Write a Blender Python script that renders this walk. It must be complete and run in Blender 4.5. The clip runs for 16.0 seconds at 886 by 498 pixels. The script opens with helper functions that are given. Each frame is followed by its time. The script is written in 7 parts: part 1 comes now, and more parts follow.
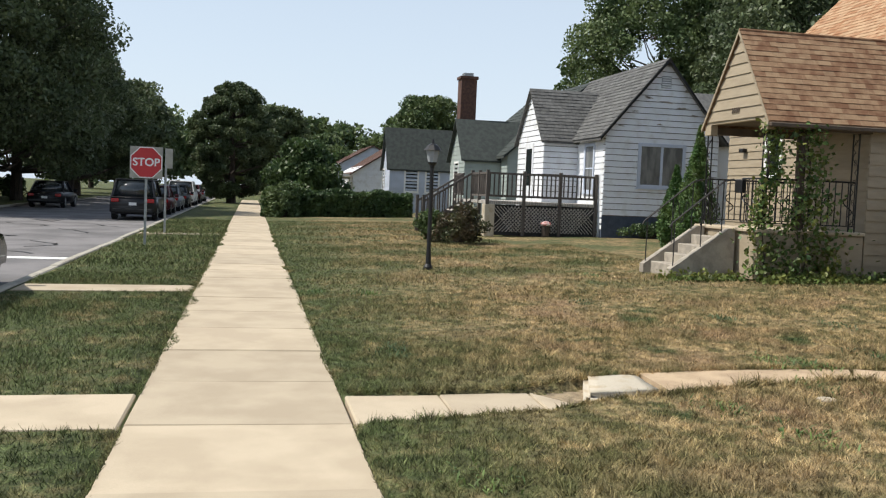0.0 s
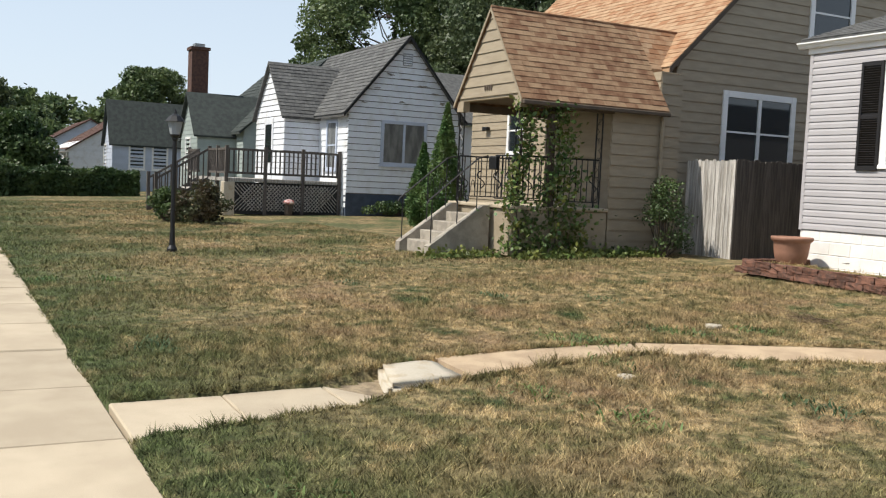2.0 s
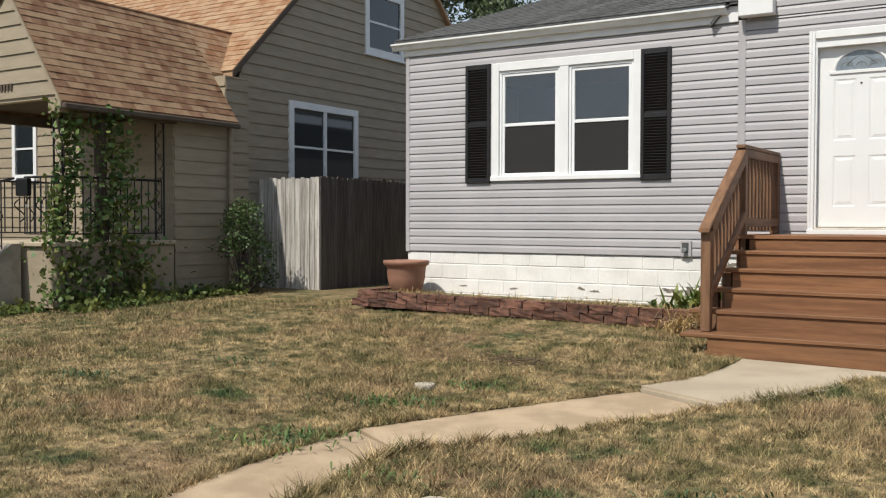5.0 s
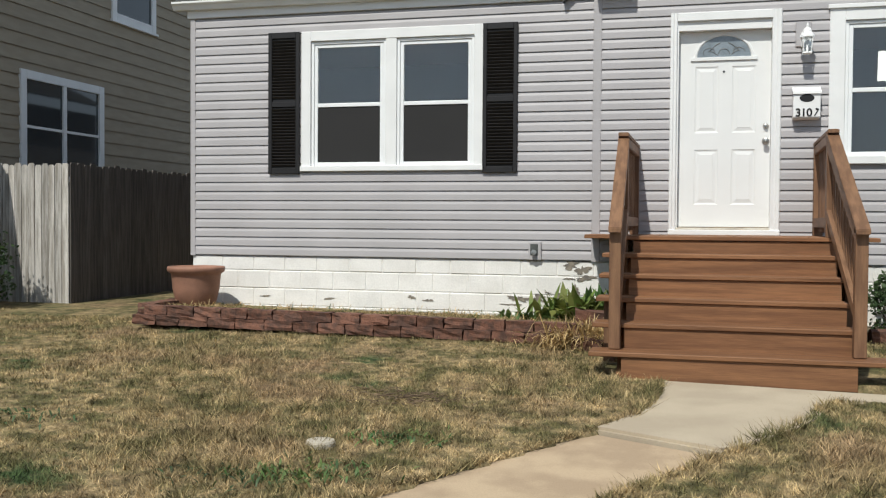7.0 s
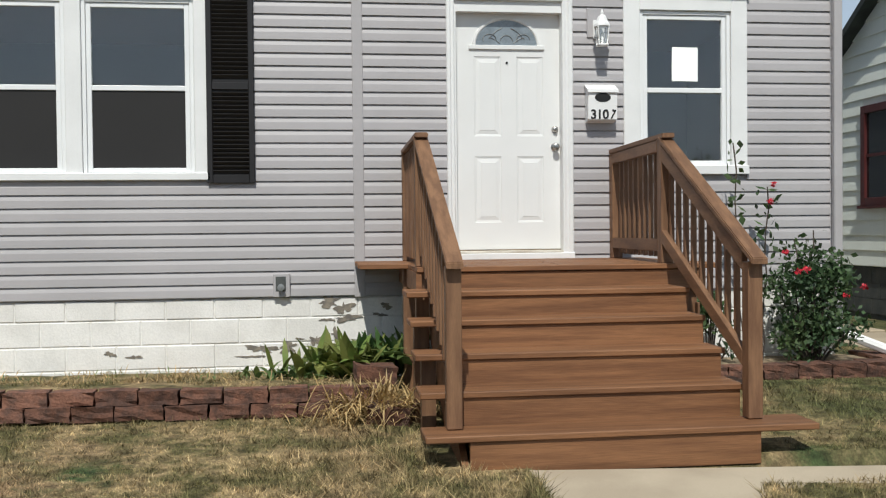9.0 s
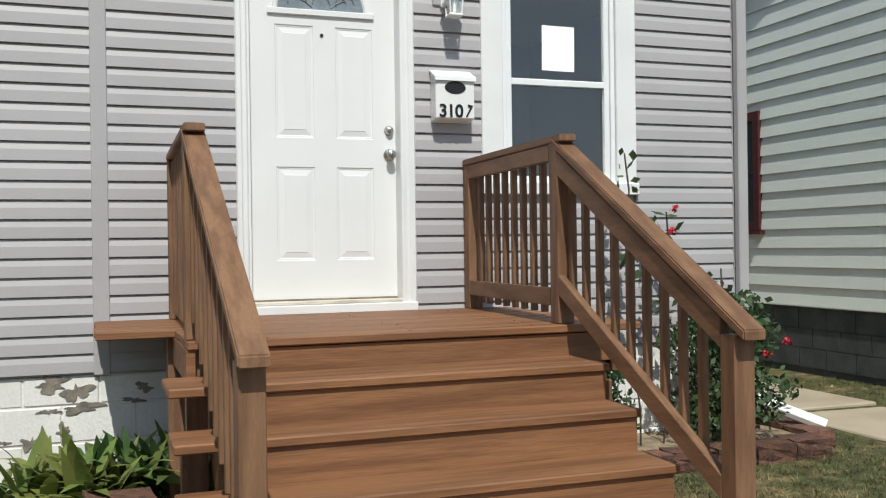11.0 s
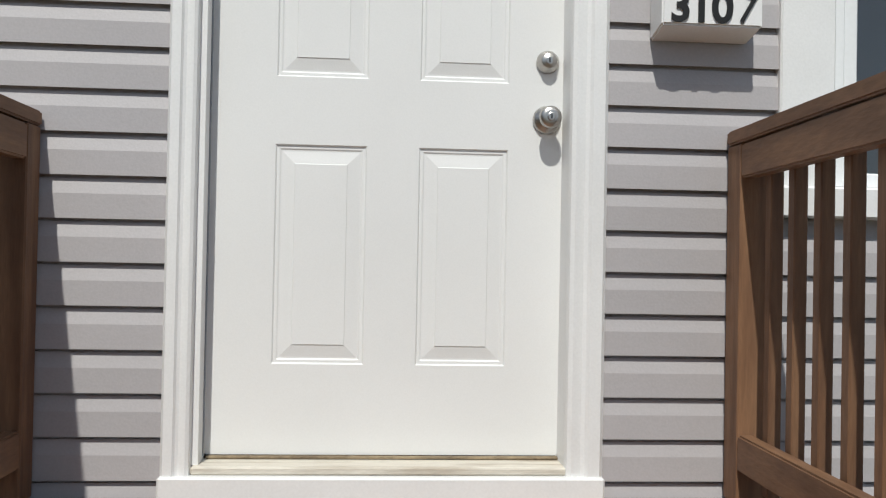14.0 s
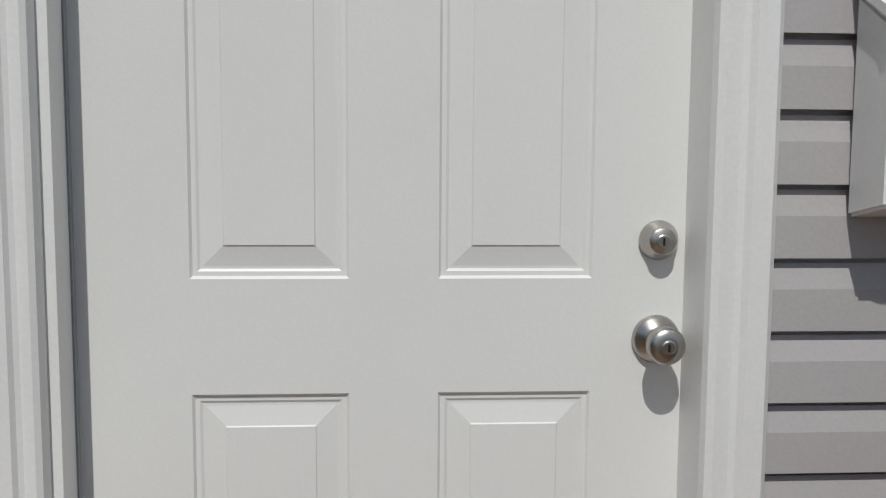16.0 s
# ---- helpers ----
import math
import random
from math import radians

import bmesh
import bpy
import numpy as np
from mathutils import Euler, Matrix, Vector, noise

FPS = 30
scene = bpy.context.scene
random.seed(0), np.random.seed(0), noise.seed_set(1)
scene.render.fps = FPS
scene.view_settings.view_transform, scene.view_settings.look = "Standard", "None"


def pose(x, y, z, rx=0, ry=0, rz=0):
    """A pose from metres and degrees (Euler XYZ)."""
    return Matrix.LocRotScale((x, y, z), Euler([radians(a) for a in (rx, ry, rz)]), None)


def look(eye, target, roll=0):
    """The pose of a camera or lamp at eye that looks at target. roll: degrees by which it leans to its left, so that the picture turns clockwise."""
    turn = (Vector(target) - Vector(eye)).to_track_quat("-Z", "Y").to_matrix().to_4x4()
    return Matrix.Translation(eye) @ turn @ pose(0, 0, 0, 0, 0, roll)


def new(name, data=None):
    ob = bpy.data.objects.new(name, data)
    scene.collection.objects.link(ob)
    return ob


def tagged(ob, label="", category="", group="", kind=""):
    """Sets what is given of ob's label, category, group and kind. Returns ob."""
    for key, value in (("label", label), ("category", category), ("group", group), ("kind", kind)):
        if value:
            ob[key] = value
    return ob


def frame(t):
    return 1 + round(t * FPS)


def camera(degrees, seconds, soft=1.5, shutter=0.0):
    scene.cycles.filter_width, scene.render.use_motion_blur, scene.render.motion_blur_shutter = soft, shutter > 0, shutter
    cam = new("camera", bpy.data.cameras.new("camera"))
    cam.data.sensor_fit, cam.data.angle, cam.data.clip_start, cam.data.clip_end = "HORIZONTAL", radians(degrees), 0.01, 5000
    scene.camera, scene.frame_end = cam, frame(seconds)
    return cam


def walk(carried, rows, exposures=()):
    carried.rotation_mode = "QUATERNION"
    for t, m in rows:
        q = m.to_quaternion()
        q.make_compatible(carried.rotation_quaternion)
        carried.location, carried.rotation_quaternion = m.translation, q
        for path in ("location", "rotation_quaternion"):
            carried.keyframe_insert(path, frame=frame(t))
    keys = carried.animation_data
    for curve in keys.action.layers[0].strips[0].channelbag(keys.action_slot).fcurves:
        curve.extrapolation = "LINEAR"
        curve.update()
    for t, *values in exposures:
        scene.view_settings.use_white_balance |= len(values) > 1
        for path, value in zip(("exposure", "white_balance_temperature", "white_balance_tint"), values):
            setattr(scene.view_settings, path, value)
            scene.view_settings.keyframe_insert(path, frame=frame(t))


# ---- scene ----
cam = camera(49.6, 16.0, soft=1.2)

PATH = [
    (0, (5.911, -12.208, 1.355), (3.955, -11.811, 1.235), 2.4),
    (0.5, (5.881, -12.227, 1.37), (3.912, -11.902, 1.239), 2.4),
    (1, (5.71, -12.301, 1.347), (3.762, -11.868, 1.203), 2.5),
    (1.5, (5.436, -12.407, 1.342), (3.564, -11.717, 1.202), 2.2),
    (2, (5.029, -12.417, 1.281), (3.261, -11.491, 1.142), 2.6),
    (2.5, (4.553, -12.419, 1.253), (2.889, -11.317, 1.124), 3.0),
    (3, (3.956, -12.377, 1.236), (2.436, -11.081, 1.129), 2.5),
    (3.5, (3.375, -12.182, 1.216), (2.006, -10.727, 1.121), 1.6),
    (6, (0.675, -11.261, 1.216), (-0.101, -9.419, 1.165), 0.7),
    (6.5, (0.163, -10.971, 1.219), (-0.419, -9.059, 1.165), 1.1),
    (7, (-0.341, -10.428, 1.177), (-0.841, -8.493, 1.124), 0.4),
    (7.5, (-0.8, -9.795, 1.193), (-1.129, -7.824, 1.098), 1.3),
    (8, (-1.101, -9.236, 1.231), (-1.248, -7.243, 1.159), 2.0),
    (8.5, (-1.429, -8.693, 1.316), (-1.405, -6.694, 1.266), 1.4),
    (9, (-1.657, -8.189, 1.338), (-1.405, -6.205, 1.298), -0.6),
    (9.5, (-1.762, -7.576, 1.381), (-1.335, -5.622, 1.365), -2.1),
    (10, (-1.771, -6.934, 1.405), (-1.145, -5.034, 1.384), -2.6),
    (12.5, (-0.309, -4.08, 1.55), (0.308, -2.177, 1.571), 1.9),
    (13, (-0.195, -3.486, 1.548), (0.234, -1.532, 1.553), 2.2),
    (13.5, (-0.151, -2.881, 1.577), (0.181, -0.909, 1.543), 2.2),
    (14, (-0.074, -2.449, 1.67), (0.083, -0.456, 1.699), 1.1),
    (14.5, (-0.079, -2.147, 1.863), (0.091, -0.154, 1.903), 2.2),
    (15, (-0.051, -1.878, 2.1), (0.084, 0.116, 2.047), 2.1),
    (15.5, (-0.028, -1.668, 2.251), (0.018, 0.327, 2.111), 1.1),
    (16, (-0.037, -1.369, 2.35), (0.1, 0.616, 2.142), 0.4),
]
walk(cam, [(t, look(eye, target, roll)) for t, eye, target, roll in PATH], exposures=[(0.0, 0.3, 6550, 9), (1.5, 0.33, 6550, 9), (3.0, 0.3, 6600, 9), (3.5, 0.22, 6600, 10), (6.0, -0.1, 6400, 7), (8.0, -0.18, 6250, 6), (8.5, -0.25, 6300, 7), (9.2, -0.18, 6250, 6), (10.0, -0.15, 6200, 5), (12.5, -0.1, 6250, 5), (14.0, -0.36, 6250, 7), (14.5, -0.58, 6250, 7), (15.0, -0.58, 6250, 8), (15.5, -0.48, 6300, 8), (16.0, -0.78, 6250, 8)])

# ---- world, sun, exposure ----
SUN_EL, SUN_AZ = radians(54.0), radians(11.5)
TO_SUN = Vector((-math.sin(SUN_AZ) * math.cos(SUN_EL), -math.cos(SUN_AZ) * math.cos(SUN_EL), math.sin(SUN_EL)))
world = bpy.data.worlds.new("sky")
scene.world = world
world.use_nodes = True
wn = world.node_tree
sky = wn.nodes.new("ShaderNodeTexSky")
sky.sky_type = "NISHITA"
sky.sun_disc = False
sky.sun_elevation = SUN_EL
sky.sun_rotation = math.atan2(TO_SUN.x, TO_SUN.y)
sky.dust_density, sky.air_density, sky.ozone_density = 1.0, 1.0, 1.0
bg = wn.nodes["Background"]
bg.inputs["Strength"].default_value = 0.088
haze = wn.nodes.new("ShaderNodeMix")
haze.data_type = "RGBA"
up = wn.nodes.new("ShaderNodeSeparateXYZ")
wn.links.new(wn.nodes.new("ShaderNodeTexCoord").outputs["Generated"], up.inputs["Vector"])
thin = wn.nodes.new("ShaderNodeMapRange")
thin.inputs["From Max"].default_value = 0.7
thin.inputs["To Min"].default_value, thin.inputs["To Max"].default_value = 0.8, 0.25
wn.links.new(up.outputs["Z"], thin.inputs["Value"])
wn.links.new(thin.outputs["Result"], haze.inputs["Factor"])
haze.inputs["B"].default_value = (7.5, 8.6, 10.0, 1)
wn.links.new(sky.outputs["Color"], haze.inputs["A"])
wn.links.new(haze.outputs["Result"], bg.inputs["Color"])
sun = new("sun", bpy.data.lights.new("sun", "SUN"))
sun.data.energy, sun.data.angle, sun.data.color = 4.5, radians(0.7), (1.0, 0.95, 0.87)
sun.matrix_world = look(TO_SUN * 50, (0, 0, 0))

# ---- materials ----
MATS = {}


def mat(name, c, c2=None, rough=0.65, metal=0.0, scale=6.0, fine=90.0, var=0.25, bump=0.15, rnd=0.0, stretch=(1, 1, 1), island=0.0, spec=0.4, trans=0.0, edge=(0.4, 0.62), blend=0.0):
    """A surface of two colours mixed by coarse and fine noise, with grain relief."""
    m = bpy.data.materials.new(name)
    m.use_nodes = True
    nt = m.node_tree
    b = nt.nodes["Principled BSDF"]
    geo = nt.nodes.new("ShaderNodeNewGeometry")
    mp = nt.nodes.new("ShaderNodeMapping")
    mp.inputs["Scale"].default_value = stretch
    nt.links.new(geo.outputs["Position"], mp.inputs["Vector"])
    n1 = nt.nodes.new("ShaderNodeTexNoise")
    n1.inputs["Scale"].default_value, n1.inputs["Detail"].default_value = scale, 5
    n2 = nt.nodes.new("ShaderNodeTexNoise")
    n2.inputs["Scale"].default_value, n2.inputs["Detail"].default_value = fine, 3
    for n in (n1, n2):
        nt.links.new(mp.outputs["Vector"], n.inputs["Vector"])
    ramp = nt.nodes.new("ShaderNodeMapRange")
    ramp.inputs["From Min"].default_value, ramp.inputs["From Max"].default_value = edge
    nt.links.new(n1.outputs["Fac"], ramp.inputs["Value"])
    mix = nt.nodes.new("ShaderNodeMix")
    mix.data_type = "RGBA"
    c2 = c2 or tuple(v * (1 - var) for v in c)
    mix.inputs["A"].default_value, mix.inputs["B"].default_value = (*c, 1), (*c2, 1)
    nt.links.new(ramp.outputs["Result"], mix.inputs["Factor"])
    if blend:
        pick = nt.nodes.new("ShaderNodeMath")
        pick.operation = "MULTIPLY_ADD"
        src = nt.nodes.new("ShaderNodeObjectInfo").outputs["Random"] if rnd else geo.outputs["Random Per Island"]
        nt.links.new(src, pick.inputs[0])
        pick.inputs[1].default_value = blend
        nt.links.new(ramp.outputs["Result"], pick.inputs[2])
        half = nt.nodes.new("ShaderNodeMath")
        half.operation = "DIVIDE"
        half.use_clamp = True
        less = nt.nodes.new("ShaderNodeMath")
        less.operation = "SUBTRACT"
        nt.links.new(pick.outputs["Value"], less.inputs[0])
        less.inputs[1].default_value = 0.5
        nt.links.new(less.outputs["Value"], half.inputs[0])
        half.inputs[1].default_value = blend
        nt.links.new(half.outputs["Value"], mix.inputs["Factor"])
    hsv = nt.nodes.new("ShaderNodeHueSaturation")
    nt.links.new(mix.outputs["Result"], hsv.inputs["Color"])
    val = nt.nodes.new("ShaderNodeMapRange")
    val.inputs["To Min"].default_value, val.inputs["To Max"].default_value = 1 - var * 0.6, 1 + var * 0.6
    val.inputs["From Min"].default_value, val.inputs["From Max"].default_value = 0.25, 0.75
    nt.links.new(n2.outputs["Fac"], val.inputs["Value"])
    last = val.outputs["Result"]
    if rnd or island:
        oi = nt.nodes.new("ShaderNodeObjectInfo") if rnd else geo
        rr = nt.nodes.new("ShaderNodeMapRange")
        amount = rnd or island
        rr.inputs["To Min"].default_value, rr.inputs["To Max"].default_value = 1 - amount, 1 + amount
        nt.links.new(oi.outputs["Random" if rnd else "Random Per Island"], rr.inputs["Value"])
        mu = nt.nodes.new("ShaderNodeMath")
        mu.operation = "MULTIPLY"
        nt.links.new(last, mu.inputs[0])
        nt.links.new(rr.outputs["Result"], mu.inputs[1])
        last = mu.outputs["Value"]
    nt.links.new(last, hsv.inputs["Value"])
    nt.links.new(hsv.outputs["Color"], b.inputs["Base Color"])
    b.inputs["Roughness"].default_value, b.inputs["Metallic"].default_value = rough, metal
    b.inputs["Specular IOR Level"].default_value = spec
    if trans:
        b.inputs["Transmission Weight"].default_value = trans
    if bump:
        bp = nt.nodes.new("ShaderNodeBump")
        bp.inputs["Strength"].default_value, bp.inputs["Distance"].default_value = bump, 0.01
        nt.links.new(n2.outputs["Fac"], bp.inputs["Height"])
        nt.links.new(bp.outputs["Normal"], b.inputs["Normal"])
    MATS[name] = m
    return m


def leaf_mat(name, c, c2, scale=1.2):
    m = mat(name, c, c2, rough=0.55, scale=scale, fine=12, var=0.35, bump=0, island=0.35)
    nt = m.node_tree
    b = nt.nodes["Principled BSDF"]
    tr = nt.nodes.new("ShaderNodeBsdfTranslucent")
    ms = nt.nodes.new("ShaderNodeMixShader")
    ms.inputs["Fac"].default_value = 0.25
    src = b.inputs["Base Color"].links[0].from_socket
    nt.links.new(src, tr.inputs["Color"])
    nt.links.new(b.outputs["BSDF"], ms.inputs[1])
    nt.links.new(tr.outputs["BSDF"], ms.inputs[2])
    nt.links.new(ms.outputs["Shader"], nt.nodes["Material Output"].inputs["Surface"])
    return m


def glass_mat(name, tint, rough=0.03):
    m = bpy.data.materials.new(name)
    m.use_nodes = True
    b = m.node_tree.nodes["Principled BSDF"]
    b.inputs["Base Color"].default_value = (*tint, 1)
    b.inputs["Roughness"].default_value = rough
    b.inputs["Transmission Weight"].default_value = 1.0
    b.inputs["IOR"].default_value = 1.75
    MATS[name] = m
    return m


M_siding = mat("grey_vinyl_siding", (0.43, 0.41, 0.415), rough=0.5, scale=1.5, fine=160, var=0.07, bump=0.05, rnd=0.025)
M_trim = mat("white_paint", (0.8, 0.8, 0.79), rough=0.45, scale=3, fine=140, var=0.05, bump=0.04)
M_vinyl = mat("white_vinyl", (0.82, 0.83, 0.83), rough=0.35, scale=3, fine=100, var=0.03, bump=0)
M_door = mat("white_door_paint", (0.78, 0.78, 0.765), rough=0.4, scale=2, fine=220, var=0.03, bump=0.03)
M_found = mat("flaked_white_block", (0.82, 0.8, 0.76), (0.74, 0.72, 0.68), rough=0.8, scale=3, fine=60, var=0.1, bump=0.25)
M_bare = mat("bare_block", (0.27, 0.235, 0.185), (0.15, 0.135, 0.12), rough=0.95, scale=14, fine=90, var=0.3, bump=0.4)
M_deck = mat("brown_stained_wood", (0.24, 0.113, 0.05), (0.155, 0.07, 0.031), rough=0.6, scale=3, fine=26, var=0.3, bump=0.15, rnd=0.13, stretch=(0.35, 6, 6))
M_rail = mat("brown_stained_rail", (0.215, 0.115, 0.06), (0.145, 0.074, 0.039), rough=0.6, scale=5, fine=40, var=0.28, bump=0.12, rnd=0.12, stretch=(5, 5, 0.6))
M_cap = mat("brown_stained_handrail", (0.225, 0.12, 0.062), (0.15, 0.077, 0.04), rough=0.6, scale=4, fine=36, var=0.25, bump=0.12, rnd=0.1, stretch=(7, 0.5, 3))
M_shutter = mat("dark_brown_shutter", (0.018, 0.0165, 0.017), rough=0.45, scale=5, fine=90, var=0.2, bump=0)
M_shingle = mat("brown_asphalt_shingle", (0.36, 0.235, 0.137), (0.155, 0.076, 0.04), rough=0.95, scale=5, fine=150, var=0.3, bump=0.4, rnd=0.14, blend=2.2)
M_shingle_j = mat("brown_shingle_rows", (0.45, 0.3, 0.18), (0.25, 0.125, 0.062), rough=0.95, scale=5, fine=150, var=0.3, bump=0.4, island=0.14, blend=2.2)
M_roofgrey = mat("grey_asphalt_shingle", (0.12, 0.12, 0.115), (0.08, 0.08, 0.08), rough=0.95, scale=8, fine=150, var=0.35, bump=0.4, island=0.22)
M_roofdark = mat("dark_green_grey_roof", (0.05, 0.06, 0.055), (0.035, 0.042, 0.04), rough=0.95, scale=5, fine=60, var=0.3, bump=0.3, island=0.15)
M_tan = mat("tan_painted_clapboard", (0.34, 0.28, 0.198), (0.3, 0.245, 0.172), rough=0.6, scale=2.5, fine=70, var=0.1, bump=0.08, rnd=0.04, stretch=(1, 1, 5))
# Darker tan: the shade under the porch roof and eaves is in this colour.
M_tandark = mat("dark_tan_with_porch_shade", (0.1, 0.075, 0.055), rough=0.8, scale=5, fine=60, var=0.2)
M_white = mat("white_painted_clapboard", (0.68, 0.7, 0.73), (0.56, 0.56, 0.55), rough=0.7, scale=3, fine=50, var=0.12, bump=0.1, rnd=0.04, edge=(0.5, 0.75))
M_blueb = mat("blue_grey_base", (0.06, 0.078, 0.11), rough=0.8, scale=4, fine=50, var=0.25)
M_bluehouse = mat("pale_blue_siding", (0.47, 0.52, 0.62), rough=0.6, scale=2, fine=30, var=0.1, rnd=0.04)
M_greenhouse = mat("grey_green_siding", (0.33, 0.38, 0.36), rough=0.6, scale=2, fine=30, var=0.1, rnd=0.04)
M_mint = mat("pale_green_clapboard", (0.84, 0.88, 0.81), (0.81, 0.85, 0.78), rough=0.6, scale=2, fine=60, var=0.07, bump=0.05, rnd=0.03)
M_walk = mat("tan_path_concrete", (0.455, 0.342, 0.222), (0.355, 0.26, 0.168), rough=0.9, scale=3.5, fine=120, var=0.16, bump=0.3, rnd=0.12)
M_conc = mat("concrete_walk", (0.452, 0.378, 0.275), (0.385, 0.317, 0.228), rough=0.9, scale=1.9, fine=150, var=0.13, bump=0.25, rnd=0.09)
M_conc2 = mat("pale_stone_step", (0.45, 0.4, 0.315), (0.37, 0.3, 0.205), rough=0.85, scale=5, fine=60, var=0.15, bump=0.2, edge=(0.5, 0.7))
M_conc3 = mat("grey_porch_concrete", (0.36, 0.32, 0.26), (0.26, 0.23, 0.19), rough=0.95, scale=5, fine=60, var=0.25, bump=0.3)
M_kerb = mat("kerb_concrete", (0.4, 0.37, 0.31), rough=0.9, scale=3, fine=60, var=0.25, bump=0.2)
M_road = mat("worn_asphalt", (0.19, 0.18, 0.18), (0.12, 0.115, 0.115), rough=0.9, scale=0.7, fine=60, var=0.2, bump=0.3)
M_line = mat("road_paint", (0.75, 0.75, 0.72), rough=0.7, scale=8, fine=60, var=0.15)
M_brick = mat("red_edging_block", (0.16, 0.076, 0.05), (0.085, 0.047, 0.035), rough=0.95, scale=14, fine=60, var=0.45, bump=0.8, rnd=0.34)
M_chim = mat("brick_chimney", (0.115, 0.06, 0.043), (0.07, 0.04, 0.033), rough=0.95, scale=9, fine=60, var=0.3)
M_terra = mat("terracotta", (0.32, 0.165, 0.11), (0.26, 0.135, 0.09), rough=0.7, scale=6, fine=80, var=0.15, bump=0.1)
M_soil = mat("dry_soil", (0.3, 0.235, 0.15), (0.17, 0.13, 0.085), rough=1, scale=9, fine=60, var=0.35, bump=0.8)
M_black = mat("black_iron", (0.012, 0.012, 0.013), rough=0.45, scale=10, fine=80, var=0.2, bump=0)
M_nickel = mat("satin_nickel", (0.5, 0.48, 0.45), rough=0.32, metal=1, scale=20, fine=150, var=0.08, bump=0)
M_sill = mat("worn_threshold_paint", (0.62, 0.58, 0.5), (0.36, 0.3, 0.23), rough=0.55, scale=7, fine=60, var=0.2, bump=0.1, stretch=(0.5, 5, 5), edge=(0.5, 0.75))
M_ink = mat("black_number_vinyl", (0.012, 0.012, 0.012), rough=0.5, scale=10, fine=80, var=0.2, bump=0)
M_fence = mat("weathered_fence", (0.54, 0.51, 0.47), (0.3, 0.275, 0.24), rough=0.95, scale=4, fine=40, var=0.35, bump=0.4, rnd=0.25, stretch=(7, 7, 0.5))
# Darker copy of M_fence: shade on the side run, and dark deck wood.
M_fence2 = mat("dark_and_shaded_weathered_wood", (0.115, 0.1, 0.088), (0.07, 0.06, 0.055), rough=0.95, scale=4, fine=40, var=0.35, bump=0.4, rnd=0.2, stretch=(7, 7, 0.5))
M_bark = mat("bark", (0.09, 0.07, 0.055), (0.05, 0.04, 0.035), rough=1, scale=6, fine=30, var=0.4, bump=0.8, stretch=(3, 3, 0.6))
M_leafD = leaf_mat("dark_tree_leaves", (0.07, 0.098, 0.046), (0.11, 0.14, 0.062), 0.4)
M_leafM = leaf_mat("green_tree_leaves", (0.07, 0.11, 0.042), (0.125, 0.165, 0.062), 0.4)
M_leafY = leaf_mat("yellow_green_leaves", (0.16, 0.17, 0.04), (0.08, 0.12, 0.03), 1.5)
M_hedge = leaf_mat("hedge_leaves", (0.04, 0.075, 0.026), (0.075, 0.115, 0.036), 0.8)
M_arbor = leaf_mat("arborvitae_leaves", (0.06, 0.125, 0.035), (0.11, 0.17, 0.05), 2.0)
M_ivy = leaf_mat("vine_leaves", (0.065, 0.13, 0.04), (0.17, 0.23, 0.065), 3.0)
M_shrub = leaf_mat("shrub_leaves", (0.045, 0.085, 0.035), (0.085, 0.13, 0.05), 3.0)
M_hosta = leaf_mat("hosta_leaves", (0.13, 0.19, 0.045), (0.2, 0.22, 0.06), 4.0)
M_rust = leaf_mat("rusty_shrub_leaves", (0.09, 0.065, 0.035), (0.05, 0.065, 0.025), 2.0)
M_rose = mat("rose_petals", (0.62, 0.035, 0.06), rough=0.5, scale=9, fine=60, var=0.2, bump=0, island=0.3)
M_dryleaf = leaf_mat("dry_grass_tuft", (0.52, 0.38, 0.18), (0.38, 0.26, 0.115), 5.0)
M_glass = glass_mat("window_glass", (0.92, 0.95, 0.95))
M_dark = mat("unlit_dark_backing", (0.05, 0.05, 0.052), rough=0.9, scale=2, fine=20, var=0.2, bump=0)
M_screen = mat("insect_screen", (0.02, 0.019, 0.019), rough=0.75, scale=2, fine=300, var=0.08, bump=0)
M_shade = mat("window_blind", (0.3, 0.32, 0.34), rough=0.8, scale=2, fine=50, var=0.1, bump=0)
M_curtain = mat("pale_curtain_behind_glass", (0.2, 0.205, 0.2), (0.11, 0.115, 0.115), rough=0.2, spec=0.6, scale=2, fine=50, var=0.12, bump=0, stretch=(2, 2, 0.6))
M_twig = mat("dead_twigs", (0.2, 0.14, 0.085), (0.1, 0.07, 0.045), rough=0.95, scale=9, fine=60, var=0.4, island=0.4)
M_paper = mat("paper_notice", (0.8, 0.8, 0.77), rough=0.8, scale=6, fine=80, var=0.05, bump=0)
M_galv = mat("galvanised_steel", (0.35, 0.36, 0.36), rough=0.5, metal=0.8, scale=8, fine=60, var=0.2)
M_signred = mat("sign_red", (0.5, 0.035, 0.04), rough=0.5, scale=4, fine=60, var=0.12, bump=0)
M_signwhite = mat("sign_white", (0.75, 0.75, 0.74), rough=0.5, scale=4, fine=60, var=0.06, bump=0)
M_signback = mat("sign_backing", (0.34, 0.33, 0.29), rough=0.6, scale=4, fine=60, var=0.15, bump=0)
M_red = mat("dark_red_trim", (0.085, 0.018, 0.017), rough=0.5, scale=5, fine=60, var=0.15, bump=0.05)
M_blockd = mat("dark_block_base", (0.1, 0.105, 0.1), (0.07, 0.075, 0.075), rough=0.9, scale=4, fine=50, var=0.25)
M_tyre = mat("tyre_rubber", (0.02, 0.02, 0.02), rough=0.9, scale=9, fine=60, var=0.2, bump=0)
